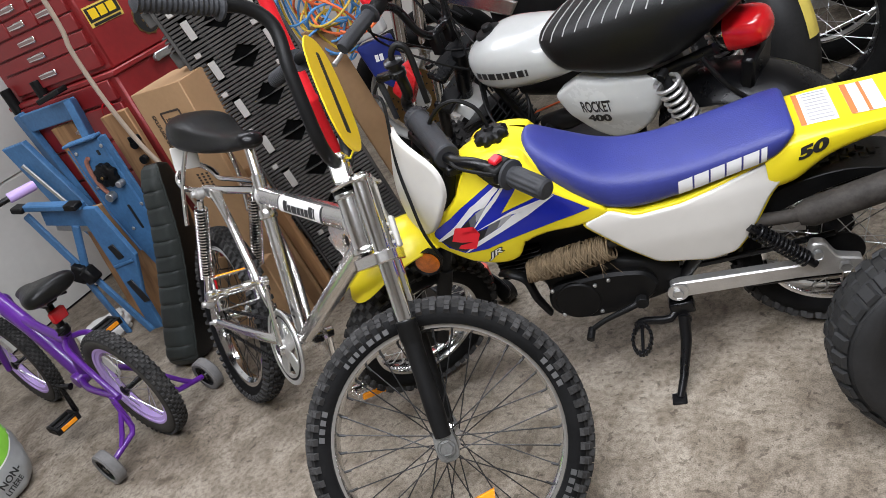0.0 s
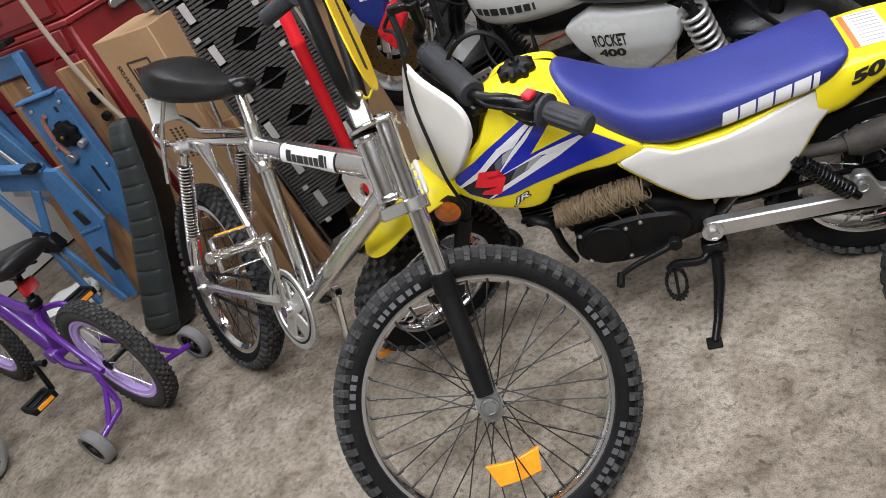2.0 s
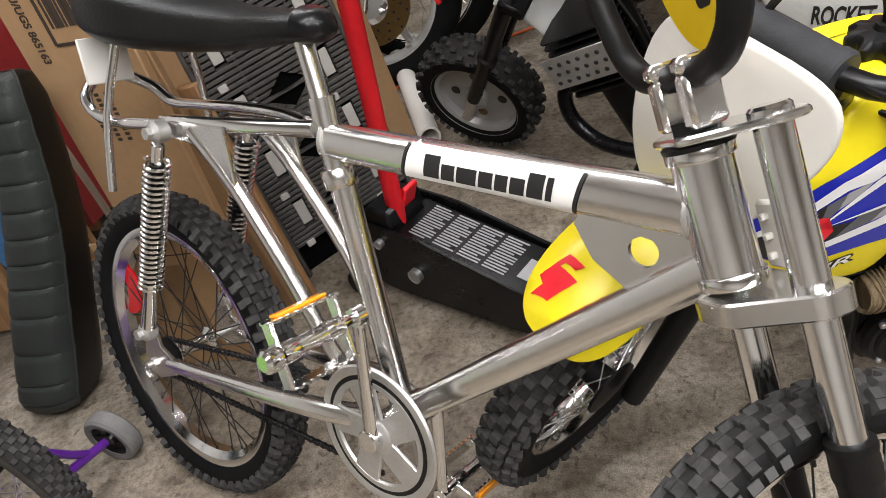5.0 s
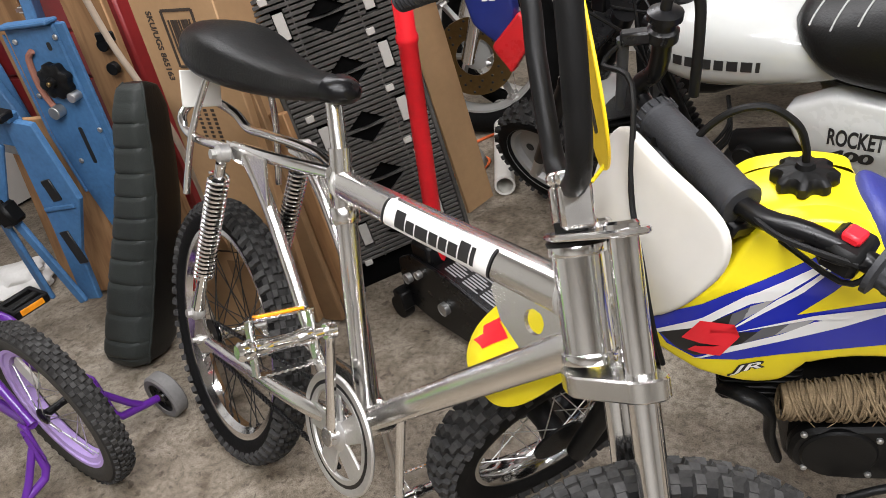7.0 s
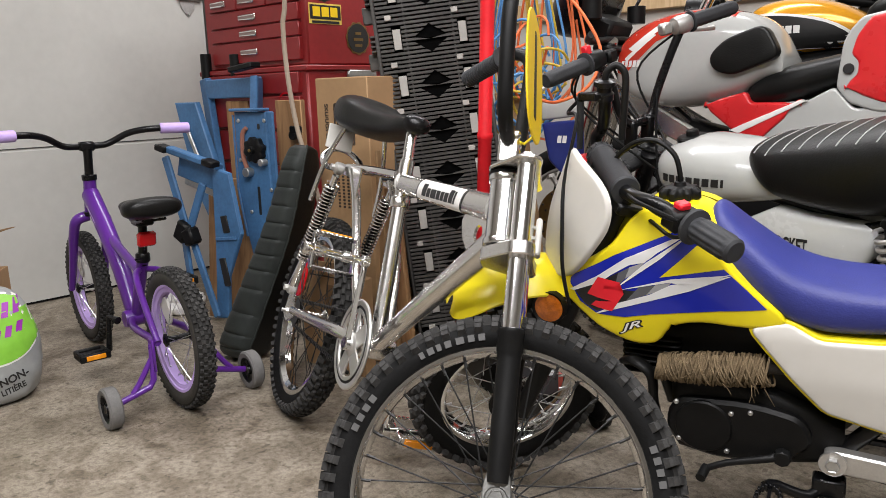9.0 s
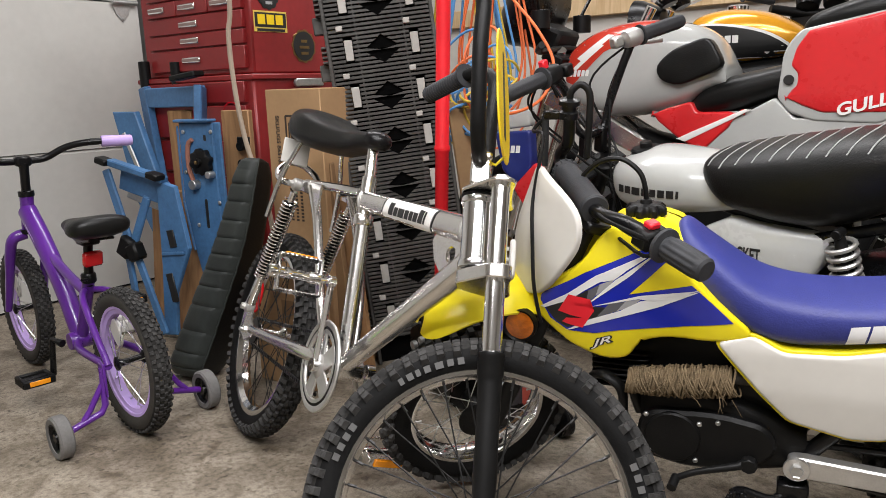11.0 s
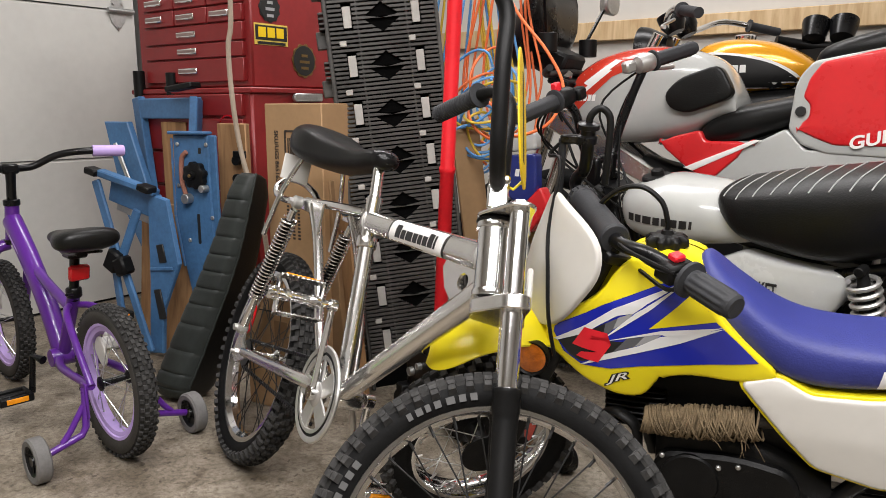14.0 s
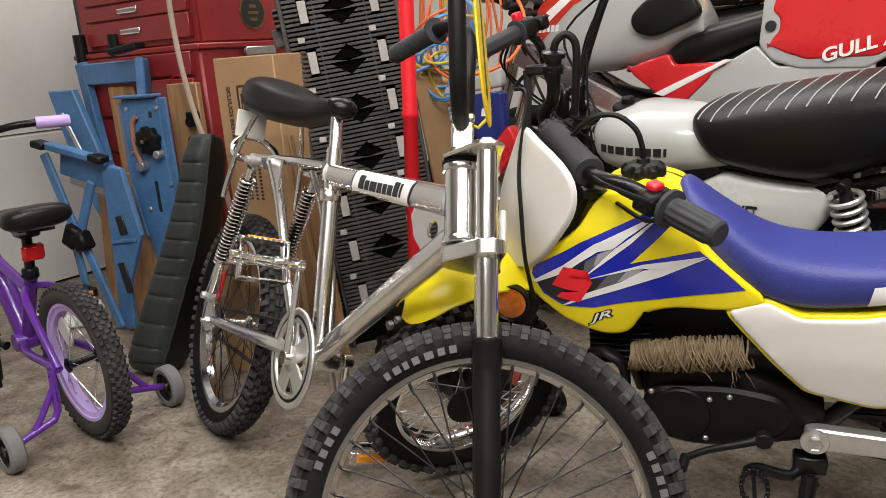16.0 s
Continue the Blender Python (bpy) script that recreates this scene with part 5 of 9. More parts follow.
TRAIL = [(0.0, 0.018, 0.016, 0.0), (-0.46, 0.015, 0.018, 0.5), (0.46, 0.015, 0.018, 0.5), (-0.86, 0.014, 0.018, 0.0), (0.86, 0.014, 0.018, 0.0), (-1.06, 0.010, 0.014, 0.5), (1.06, 0.010, 0.014, 0.5)]
spoked_wheel(moto, "rear_wheel", at(0.555, 0, 0.205), 0.205, 0.07, 0.14, 0.045, 0.09, 28, (RUBBER, CHROME, ENGINE_BLACK, SPOKE_BRIGHT), TRAIL, 38, 0.011)
bm = bmesh.new()
tube(bm, [(0.25, -0.05, 0.19), (0.40, -0.055, 0.172), (0.55, -0.055, 0.160)], 0.006, 8)
tube(bm, [(0.25, -0.05, 0.245), (0.40, -0.055, 0.252), (0.55, -0.055, 0.262)], 0.006, 8)
part("drive_chain", bm, BLACK, moto)
bm = bmesh.new()
prism(bm, curve_poly([(0.33, 0.30), (0.45, 0.38), (0.58, 0.40), (0.68, 0.37), (0.60, 0.375), (0.47, 0.34), (0.36, 0.27)], 4), -0.055, 0.055)
part("inner_guard", bm, ENGINE_BLACK, moto)
# pedals, stand
bm = bmesh.new()
tube(bm, [(0.17, -0.085, 0.215), (0.155, -0.10, 0.213), (0.09, -0.108, 0.195), (0.055, -0.112, 0.178)], [0.012, 0.007, 0.006, 0.006], 10, bend=3)
tube(bm, [(0.055, -0.108, 0.178), (0.05, -0.135, 0.172)], 0.0085, 10)
disc(bm, at(0.172, -0.09, 0.216), 0.014, -0.014, 0.004, 8)
part("shift_lever", bm, BLACK_SATIN, moto, "black gear lever")
bm = bmesh.new()
tube(bm, [(0.235, -0.06, 0.165), (0.215, -0.09, 0.15), (0.165, -0.10, 0.165), (0.15, -0.115, 0.168)], 0.009, 10, bend=3)
for i in range(20):
    t = TAU * i / 20
    box(bm, (0.006, 0.009, 0.012), at(0.158 + 0.019 * math.cos(t), -0.155 + 0.042 * math.sin(t), 0.168), 0.001)
box(bm, (0.006, 0.08, 0.008), at(0.158, -0.155, 0.164), 0.001)
part("foot_peg", bm, BLACK, moto, "toothed black steel foot peg")
bm = bmesh.new()
box(bm, (0.05, 0.03, 0.03), at(0.243, -0.07, 0.165), 0.003)
disc(bm, at(0.243, -0.09, 0.14), 0.014, -0.006, 0.006, 6)
tube(bm, [(0.243, -0.085, 0.15), (0.235, -0.11, 0.10), (0.215, -0.165, 0.05), (0.20, -0.197, 0.026)], [0.013, 0.012, 0.009, 0.008], 10)
box(bm, (0.03, 0.028, 0.006), at(0.198, -0.20, 0.0245, 6, 0, 0), 0.002)
part("side_stand", bm, BLACK, moto, "black steel side stand")

# steered front end
P0, P1 = V(-0.33, 0, 0.20), V(-0.125, 0, 0.63)
ZA = (P1 - P0).normalized()
YA = V(0, -1, 0)
XA = YA.cross(ZA)
MFORK = basis(P0, XA, YA, ZA) @ Matrix.Rotation(radians(40), 4, "Z")
# fork space: x ahead, y to its left, z up the steering axis from hub height
for s in (-1, 1):
    bm = bmesh.new()
    tube(bm, [(0.02, s * 0.065, 0.50), (0.02, s * 0.065, 0.20)], 0.013, 14, MFORK)
    tube(bm, [(0.02, s * 0.065, 0.22), (0.02, s * 0.065, 0.0)], [0.018, 0.016], 14, MFORK)
    part("fork_leg", bm, BLACK_SATIN, moto)
bm = bmesh.new()
box(bm, (0.05, 0.17, 0.02), MFORK @ at(0.01, 0, 0.48), 0.004)
box(bm, (0.05, 0.17, 0.025), MFORK @ at(0.01, 0, 0.36), 0.004)
tube(bm, [(0, 0, 0.34), (0, 0, 0.50)], 0.02, 14, MFORK)
part("triple_clamp", bm, BLACK, moto)
spoked_wheel(moto, "front_wheel", MFORK @ at(0.035, 0, 0.0), 0.205, 0.066, 0.14, 0.045, 0.08, 28, (RUBBER, CHROME, ENGINE_BLACK, SPOKE_BRIGHT), TRAIL, 38, 0.011)
# high front fender
bm = bmesh.new()
rows = []
FEN = [(-0.19, 0.245, 0.050), (-0.10, 0.295, 0.055), (0.0, 0.318, 0.058), (0.09, 0.312, 0.062), (0.155, 0.282, 0.062), (0.190, 0.250, 0.058), (0.208, 0.228, 0.048), (0.218, 0.214, 0.032), (0.221, 0.209, 0.012)]
FENS = smoothed(FEN, 4)
for off in (0.0, -0.004):
    for q in FENS:
        ring = []
        for k in range(11):
            t = (k - 5) / 5
            ring.append(bm.verts.new(MFORK @ V(q.x, q.z * t * 1.12, q.y - 0.030 * abs(t) ** 2.6 + off)))
        rows.append(ring)
n = len(FENS)
up, lo = rows[:n], rows[n:]
ring_faces(bm, up, closed=False, cap=False)
ring_faces(bm, lo, closed=False, cap=False)
edge_u = up[0] + [r[-1] for r in up[1:-1]] + up[-1][::-1] + [r[0] for r in up[-2:0:-1]]
edge_l = lo[0] + [r[-1] for r in lo[1:-1]] + lo[-1][::-1] + [r[0] for r in lo[-2:0:-1]]
ring_faces(bm, [edge_u, edge_l], cap=False)
fend = part("front_fender", bm, YELLOW, moto, "yellow high front fender with a red emblem")
skin4 = surface(fend)
mark_m = MFORK @ at(0.194, -0.030, 0.6) @ Matrix.Rotation(radians(-90), 4, "X")
decal("fender_mark", [[(0.034 * z, -0.042 * x) for x, z in zig]], skin4, RED_INK, moto, mark_m, 0.0014, 0.012, "red angular emblem")
# number shield
bm = bmesh.new()
SH = curve_poly([(0.0, 0.112), (0.055, 0.107), (0.092, 0.088), (0.108, 0.050), (0.104, 0.005), (0.086, -0.05), (0.052, -0.095), (0.0, -0.112), (-0.052, -0.095), (-0.086, -0.05), (-0.104, 0.005), (-0.108, 0.050), (-0.092, 0.088), (-0.055, 0.107)], 3)
SHM = MFORK @ at(0.072, 0, 0.412, 0, 4, 0) @ Matrix.Rotation(radians(90), 4, "Z")
moulded(bm, SH, lambda x, z: -0.02 + 3.0 * x * x + 0.8 * max(0, -z) ** 1.6, 0.006, 0.012, 0.02, SHM)
part("number_shield", bm, WHITE_PLASTIC, moto, "blank white front number shield")
# amber reflector
for s in (-1, 1):
    c = V(-0.223, s * 0.098, 0.438)
    bm = bmesh.new()
    disc(bm, Matrix.Translation(c), 0.031, -s * 0.006, s * 0.004, 32, 0.003)
    tube(bm, [c, V(-0.20, s * 0.05, 0.45)], 0.006, 8)
    rb = part("reflector_body", bm, BLACK_SATIN, moto)
    bm = bmesh.new()
    lathe(bm, [(0, 0.009), (0.016, 0.008), (0.026, 0.005), (0.027, 0.0), (0, 0.0)], Matrix.Translation(c) @ Matrix.Scale(s, 4, V(0, 1, 0)), 32)
    part("reflector_lens", bm, AMBER_DEEP, rb, "round amber side reflector")
# handlebar
SZI = SZM.inverted()
GL0, GL1 = SZI @ V(0.034, 1.154, 0.611), SZI @ V(0.095, 1.088, 0.585)
GR0, GR1, GTOP = SZI @ V(-0.076, 1.232, 0.654), SZI @ V(-0.140, 1.402, 0.702), SZI @ V(-0.129, 1.366, 0.833)
bm = bmesh.new()
tube(bm, [GL1, GL0, GL0.lerp(GR0, 0.45) + V(-0.006, -0.004, 0.010), GR0, GR1, GR1 + (GR1 - GR0) * 0.16 + V(0, 0, 0.022), GR1.lerp(GTOP, 0.45) + V(0, 0.012, 0), GTOP], 0.0118, 14, bend=4)
part("handlebar", bm, BLACK, moto, "glossy black handlebar")
bm = bmesh.new()
d = (GL1 - GL0).length
lobed(bm, [(0.011, 0.0, 0), (0.029, 0.0, 0), (0.029, 0.006, 0), (0.019, 0.009, 0), (0.019, 0.014, 0), (0.019, 0.018, 1), (0.019, d - 0.016, 1), (0.0195, d - 0.012, 0), (0.0195, d - 0.004, 0), (0.016, d, 0), (0, d + 0.001, 0)], rod_m(GL0, GL1), 12, 0.002, 96)
part("grip", bm, GRIP, moto, "black ribbed rubber grip")
d = (GR1 - GR0).length
pad = part("throttle_sleeve", lathe(bmesh.new(), [(0.012, 0.0), (0.023, 0.001), (0.0255, 0.004), (0.0255, 0.014), (0.0238, 0.017), (0.0245, d * 0.5), (0.0238, d - 0.020), (0.0262, d - 0.017), (0.0262, d - 0.003), (0.023, d), (0.012, d + 0.001)], rod_m(GR0, GR1), 36), GRIP, moto, "fat dark grey throttle sleeve")
for i in range(16):
    a = TAU * i / 16
    part("sleeve_rib", box(bmesh.new(), (0.0022, 0.0105, 0.004), rod_m(GR0, GR1) @ at(0.0264 * math.sin(a), d - 0.010, 0.0264 * math.cos(a)) @ Matrix.Rotation(a, 4, "Y"), 0.0005), GRIP, pad)
up = (GTOP - GR1).normalized()
bm = bmesh.new()
lathe(bm, [(0.010, -0.030), (0.018, -0.028), (0.018, -0.016), (0.014, -0.013), (0.014, -0.004), (0.020, -0.002), (0.020, 0.006), (0.012, 0.009), (0, 0.009)], rod_m(GTOP, GTOP + up), 24)
box(bm, (0.050, 0.018, 0.016), Matrix.Translation(GTOP - up * 0.022) @ at(-0.022, 0, 0), 0.003)
part("lever_perch", bm, BLACK, moto, "black lever perch and collar")
bm = bmesh.new()
tube(bm, [GTOP, GTOP + V(0.004, 0, 0.020), GTOP + V(0.020, 0.004, 0.032), GTOP + V(0.036, 0.004, 0.016), GTOP + V(0.036, 0, -0.030), GTOP + V(0.030, 0.0, -0.10)], 0.0065, 10, bend=5)
part("brake_hose", bm, BLACK_SATIN, moto)
bm = bmesh.new()
tube(bm, [GTOP - up * 0.022 + V(-0.044, 0, 0), GTOP + V(-0.050, 0.01, -0.07), GTOP + V(-0.056, 0.02, -0.12)], [0.0075, 0.0065, 0.006], 10, bend=3)
part("cable_boot", bm, GRIP, moto, "grey rubber cable boot")
bm = bmesh.new()
c = GL0.lerp(GL1, -0.3)
box(bm, (0.05, 0.04, 0.035), rod_m(GL0, GL1) @ at(0, -0.03, 0), 0.006)
sw = part("switch_housing", bm, BLACK_SATIN, moto)
bm = bmesh.new()
box(bm, (0.022, 0.02, 0.012), rod_m(GL0, GL1) @ at(0, -0.03, 0.022), 0.003)
part("stop_button", bm, RED_INK, moto, "red stop switch")
# cables
CAB = [[GTOP + V(-0.04, 0, -0.02), GTOP + V(-0.07, 0.0, -0.05), MFORK @ V(0.085, -0.09, 0.56), MFORK @ V(0.097, -0.015, 0.468), MFORK @ V(0.096, 0.043, 0.41), MFORK @ V(0.088, 0.090, 0.355), MFORK @ V(0.06, 0.115, 0.30)],
       [GR0, GL0.lerp(GR0, 0.5) + V(-0.03, -0.02, 0.015), GL0 + V(-0.02, -0.01, 0.01)],
       [GL0, GL0 + V(-0.05, 0.0, 0.015), V(-0.10, -0.03, 0.63), V(-0.14, -0.02, 0.55), V(-0.10, -0.02, 0.45)],
       [GL0, GL0 + V(-0.03, 0.0, -0.02), V(-0.08, -0.04, 0.60), V(-0.13, -0.03, 0.52)]]
for pts in CAB:
    bm = bmesh.new()
    tube(bm, pts, 0.0035, 7, bend=5)
    part("cable", bm, BLACK_SATIN, moto)

# ---- purple children's bicycle with training wheels ----
KID = basis((-1.277, 1.557, 0), (-0.8577, 0.5142, 0), (-0.5142, -0.8577, 0), (0, 0, 1))
kid = thing("bicycle", KID, "purple children's bicycle with lilac rims and training wheels", "bicycle")
# local axes: x ahead, y to its left (towards the room), z up
RR = 0.197
KT = [(0.0, 0.012, 0.012, 0.0), (-0.38, 0.011, 0.013, 0.5), (0.38, 0.011, 0.013, 0.5), (-0.8, 0.010, 0.011, 0.0), (0.8, 0.010, 0.011, 0.0)]
for nm, x in (("rear_wheel", 0.0), ("front_wheel", 0.80)):
    wh = spoked_wheel(kid, nm, at(x, 0, RR), RR, 0.052, 0.148, 0.018, 0.075, 20, (RUBBER_DUST, LILAC, BLACK, SPOKE_BRIGHT), KT, 54, 0.0045, cross=1.0, spoke_r=0.0012, rim_label="lilac painted rim")
    bm = bmesh.new()
    lathe(bm, [(0.149, -0.017), (0.150, 0.017), (0.128, 0.012), (0.127, -0.012)], None, 56, loop=True)
    part("rim_band", bm, LILAC, wh)
    bm = bmesh.new()
    prism(bm, curve_poly([(0.06, -0.022), (0.12, -0.018), (0.12, 0.03), (0.06, 0.015)], 3), -0.003, 0.003, Matrix.Rotation(radians(-40), 4, "Y"))
    part("wheel_reflector", bm, WHITE_PLASTIC, wh, "clear spoke reflector")
HT2, HB2, BB2, ST2 = V(0.635, 0, 0.585), V(0.66, 0, 0.475), V(0.33, 0, 0.185), V(0.215, 0, 0.385)
bm = bmesh.new()
tube(bm, [HT2, HB2], 0.02, 18)
part("head_tube", bm, PURPLE, kid)
bm = bmesh.new()
tube(bm, [V(0.645, 0, 0.535), V(0.54, 0, 0.445), V(0.42, 0, 0.32), V(0.345, 0, 0.20)], [0.027, 0.027, 0.026, 0.024], 16, bend=5, flat=1.15)
down = part("main_tube", bm, PURPLE, kid, "purple main tube with lilac stripes")
bm = bmesh.new()
tube(bm, [V(0.50, 0, 0.415), V(0.38, 0, 0.375), ST2 + V(0.02, 0, -0.05)], 0.014, 14, bend=4)
part("top_tube", bm, PURPLE, kid)
bm = bmesh.new()
tube(bm, [ST2, BB2], 0.0165, 16)
part("seat_tube", bm, PURPLE, kid)
bm = bmesh.new()
lathe(bm, [(0, -0.036), (0.024, -0.036), (0.026, -0.03), (0.026, 0.03), (0.024, 0.036), (0, 0.036)], Matrix.Translation(BB2), 20)
part("bottom_bracket", bm, PURPLE, kid)
for s in (-1, 1):
    bm = bmesh.new()
    tube(bm, [BB2 + V(-0.02, s * 0.02, 0), V(0.2, s * 0.05, 0.19), V(0.0, s * 0.058, RR)], 0.0105, 12, bend=4)
    part("chain_stay", bm, PURPLE, kid)
    bm = bmesh.new()
    tube(bm, [ST2 + V(0.01, s * 0.012, -0.035), V(0.15, s * 0.045, 0.335), V(0.0, s * 0.058, RR)], 0.009, 12, bend=4)
    part("seat_stay", bm, PURPLE, kid)
    bm = bmesh.new()
    tube(bm, [HB2 + V(0.005, s * 0.01, -0.012), HB2 + V(0.01, s * 0.045, -0.025), V(0.70, s * 0.052, 0.40), V(0.75, s * 0.052, 0.30), V(0.80, s * 0.055, RR)], [0.018, 0.017, 0.016, 0.013, 0.010], 14, bend=5)
    part("fork_blade", bm, PURPLE, kid)
part("headset", disc(bmesh.new(), Matrix.Translation(HB2) @ Matrix.Rotation(radians(90), 4, "X"), 0.026, -0.012, 0.002, 20), BLACK, kid)
part("headset", disc(bmesh.new(), Matrix.Translation(HT2) @ Matrix.Rotation(radians(90), 4, "X"), 0.023, -0.004, 0.014, 20), BLACK, kid)
skin5 = surface(down)
KS = Matrix.Rotation(radians(180), 4, "Z")
decal("frame_stripe", [[(-0.60, 0.505), (-0.545, 0.462), (-0.535, 0.448), (-0.59, 0.492)], [(-0.585, 0.482), (-0.50, 0.41), (-0.49, 0.395), (-0.575, 0.468)]], skin5, LILAC, kid, KS, 0.001, 0.02)
bm = bmesh.new()
tube(bm, [HT2, V(0.622, 0, 0.655), V(0.618, 0, 0.685)], [0.0135, 0.0135, 0.015], 14)
box(bm, (0.04, 0.045, 0.03), at(0.625, 0, 0.69), 0.006)
part("stem", bm, BLACK, kid)
bm = bmesh.new()
HBK = [(0.535, 0.30, 0.735), (0.56, 0.19, 0.737), (0.60, 0.125, 0.725), (0.628, 0.07, 0.695), (0.632, 0.03, 0.69), (0.632, -0.03, 0.69), (0.628, -0.07, 0.695), (0.60, -0.125, 0.725), (0.56, -0.19, 0.737), (0.535, -0.30, 0.735)]
tube(bm, HBK, 0.0105, 12, bend=5)
part("handlebar", bm, BLACK, kid)
for s in (-1, 1):
    bm = bmesh.new()
    a, b = V(0.554, s * 0.215, 0.737), V(0.534, s * 0.305, 0.735)
    lathe(bm, [(0.010, 0), (0.0165, 0.0), (0.0175, 0.003), (0.0175, 0.088), (0.015, 0.092), (0, 0.092)], rod_m(a, b), 20)
    part("grip", bm, LILAC, kid, "lilac rubber grip")
bm = bmesh.new()
tube(bm, [ST2 + V(0.005, 0, -0.02), V(0.185, 0, 0.50)], 0.0125, 14)
lathe(bm, [(0.017, -0.012), (0.02, -0.008), (0.02, 0.012), (0.017, 0.016)], Matrix.Translation(ST2) @ Matrix.Rotation(radians(90), 4, "X"), 16)
tube(bm, [ST2 + V(-0.01, 0.0, 0.0), ST2 + V(-0.03, 0.03, 0.005)], 0.004, 8)
part("seat_post", bm, BLACK, kid)
bm = bmesh.new()
box(bm, (0.018, 0.052, 0.042), at(0.168, 0, 0.447, 0, -10, 0), 0.008)
part("rear_reflector", bm, RED_LENS, kid, "red seat-post reflector")
bm = bmesh.new()
lofted(bm, [(0.305, 0.520, 0.535, 0.014, 2, 0.5), (0.29, 0.512, 0.545, 0.028, 2.2, 0.5), (0.24, 0.508, 0.552, 0.036, 2.4, 0.5), (0.17, 0.508, 0.562, 0.062, 2.6, 0.5), (0.10, 0.512, 0.572, 0.08, 2.6, 0.5), (0.065, 0.522, 0.570, 0.065, 2.4, 0.5), (0.055, 0.535, 0.558, 0.03, 2, 0.5)], 26, 4)
part("seat", bm, VINYL, kid, "small black padded saddle")
bm = bmesh.new()
for s in (-1, 1):
    tube(bm, [(0.28, s * 0.01, 0.512), (0.2, s * 0.022, 0.495), (0.09, s * 0.03, 0.51)], 0.004, 8, bend=3)
box(bm, (0.05, 0.05, 0.025), at(0.185, 0, 0.497), 0.005)
part("seat_rails", bm, BLACK, kid)
# chainguard side crank and pedals
for s, c in ((1, V(0.38, 0.075, 0.085)), (-1, V(0.28, -0.075, 0.285))):
    bm = bmesh.new()
    tube(bm, [BB2 + V(0, s * 0.055, 0), BB2 + V(0, s * 0.068, 0) * 0.9 + c * 0.1, c], [0.012, 0.008, 0.009], 10)
    part("crank_arm", bm, BLACK, kid)
    pd = new("pedal")
    pd.parent = kid
    pd.matrix_basis = Matrix.Translation(c + V(0, s * 0.05, 0))
    bm = bmesh.new()
    box(bm, (0.075, 0.012, 0.024), at(0, s * 0.038, 0), 0.003)
    box(bm, (0.075, 0.012, 0.024), at(0, -s * 0.038, 0), 0.003)
    box(bm, (0.014, 0.085, 0.022), at(0.034, 0, 0), 0.003)
    box(bm, (0.014, 0.085, 0.022), at(-0.034, 0, 0), 0.003)
    box(bm, (0.02, 0.085, 0.018), at(0, 0, 0), 0.003)
    part("pedal_body", bm, BLACK_SATIN, pd)
    for x in (-0.0415, 0.0415):
        bm = bmesh.new()
        box(bm, (0.004, 0.055, 0.014), at(x, 0, 0.001), 0.001)
        part("pedal_reflector", bm, AMBER, pd, "amber pedal reflector")
# training wheels
for s in (-1, 1):
    y = s * 0.197
    bm = bmesh.new()
    tube(bm, [(0.0, s * 0.075, RR), (-0.004, s * 0.080, 0.100), (-0.006, s * 0.092, 0.082), (-0.008, y - s * 0.020, 0.060)], 0.0088, 12)
    tube(bm, [(0.0, s * 0.080, 0.155), (-0.004, s * 0.118, 0.098), (-0.006, s * 0.138, 0.075)], 0.0078, 10)
    box(bm, (0.03, 0.008, 0.09), at(0.0, s * 0.075, 0.165), 0.003)
    part("stabiliser_arm", bm, PURPLE, kid, "purple stabiliser arm")
    tw = new("training_wheel")
    tw.parent = kid
    tw.matrix_basis = at(-0.008, y, 0.055)
    bm = bmesh.new()
    lathe(bm, [(0.038, -0.016), (0.05, -0.0175), (0.055, -0.013), (0.055, 0.013), (0.05, 0.0175), (0.038, 0.016)], None, 36, loop=True)
    part("tyre", bm, pbr("grey_rubber_%d" % s, (0.15, 0.145, 0.14), 0.75, var=0.2, scale=20, bump=0.2), tw, "grey solid rubber tyre")
    bm = bmesh.new()
    lathe(bm, [(0.0, -0.012), (0.012, -0.014), (0.015, -0.006), (0.033, -0.006), (0.039, -0.015), (0.039, 0.015), (0.033, 0.006), (0.015, 0.006), (0.012, 0.014), (0, 0.012)], None, 28)
    for i in range(5):
        box(bm, (0.02, 0.016, 0.005), Matrix.Rotation(TAU * i / 5, 4, "Y") @ at(0.024, 0, 0), 0.001)
    part("hub", bm, BLACK, tw)

# ---- white small motorcycle leaning on its stand ----
RKM = basis((0.146, 2.0132, -0.008), (0.7826, -0.6225, 0), (0.6089, 0.7655, 0.2079), (-0.1294, -0.1627, 0.9781))
mini = thing("motorcycle", RKM, "white vintage mini motorcycle with ribbed black seat, leaning on its stand", "motorcycle", "parked motorcycles")
# local axes: x to its rear, y to its right (away), z up; its left side is -y
bm = bmesh.new()
lofted(bm, [(-0.125, 0.63, 0.66, 0.015, 2.2, 0.5), (-0.11, 0.605, 0.69, 0.05, 2.4, 0.5), (-0.07, 0.585, 0.712, 0.085, 2.6, 0.45), (0.0, 0.575, 0.73, 0.104, 2.7, 0.42), (0.08, 0.58, 0.726, 0.107, 2.7, 0.42),
            (0.15, 0.588, 0.716, 0.10, 2.7, 0.42), (0.21, 0.597, 0.69, 0.085, 2.6, 0.4), (0.25, 0.603, 0.66, 0.06, 2.4, 0.4), (0.265, 0.61, 0.64, 0.02, 2, 0.4)], 32, 5)
rtank = part("fuel_tank", bm, WHITE_PAINT, mini, "glossy white fuel tank with a black maker's name")
sk = surface(rtank)
x = -0.060
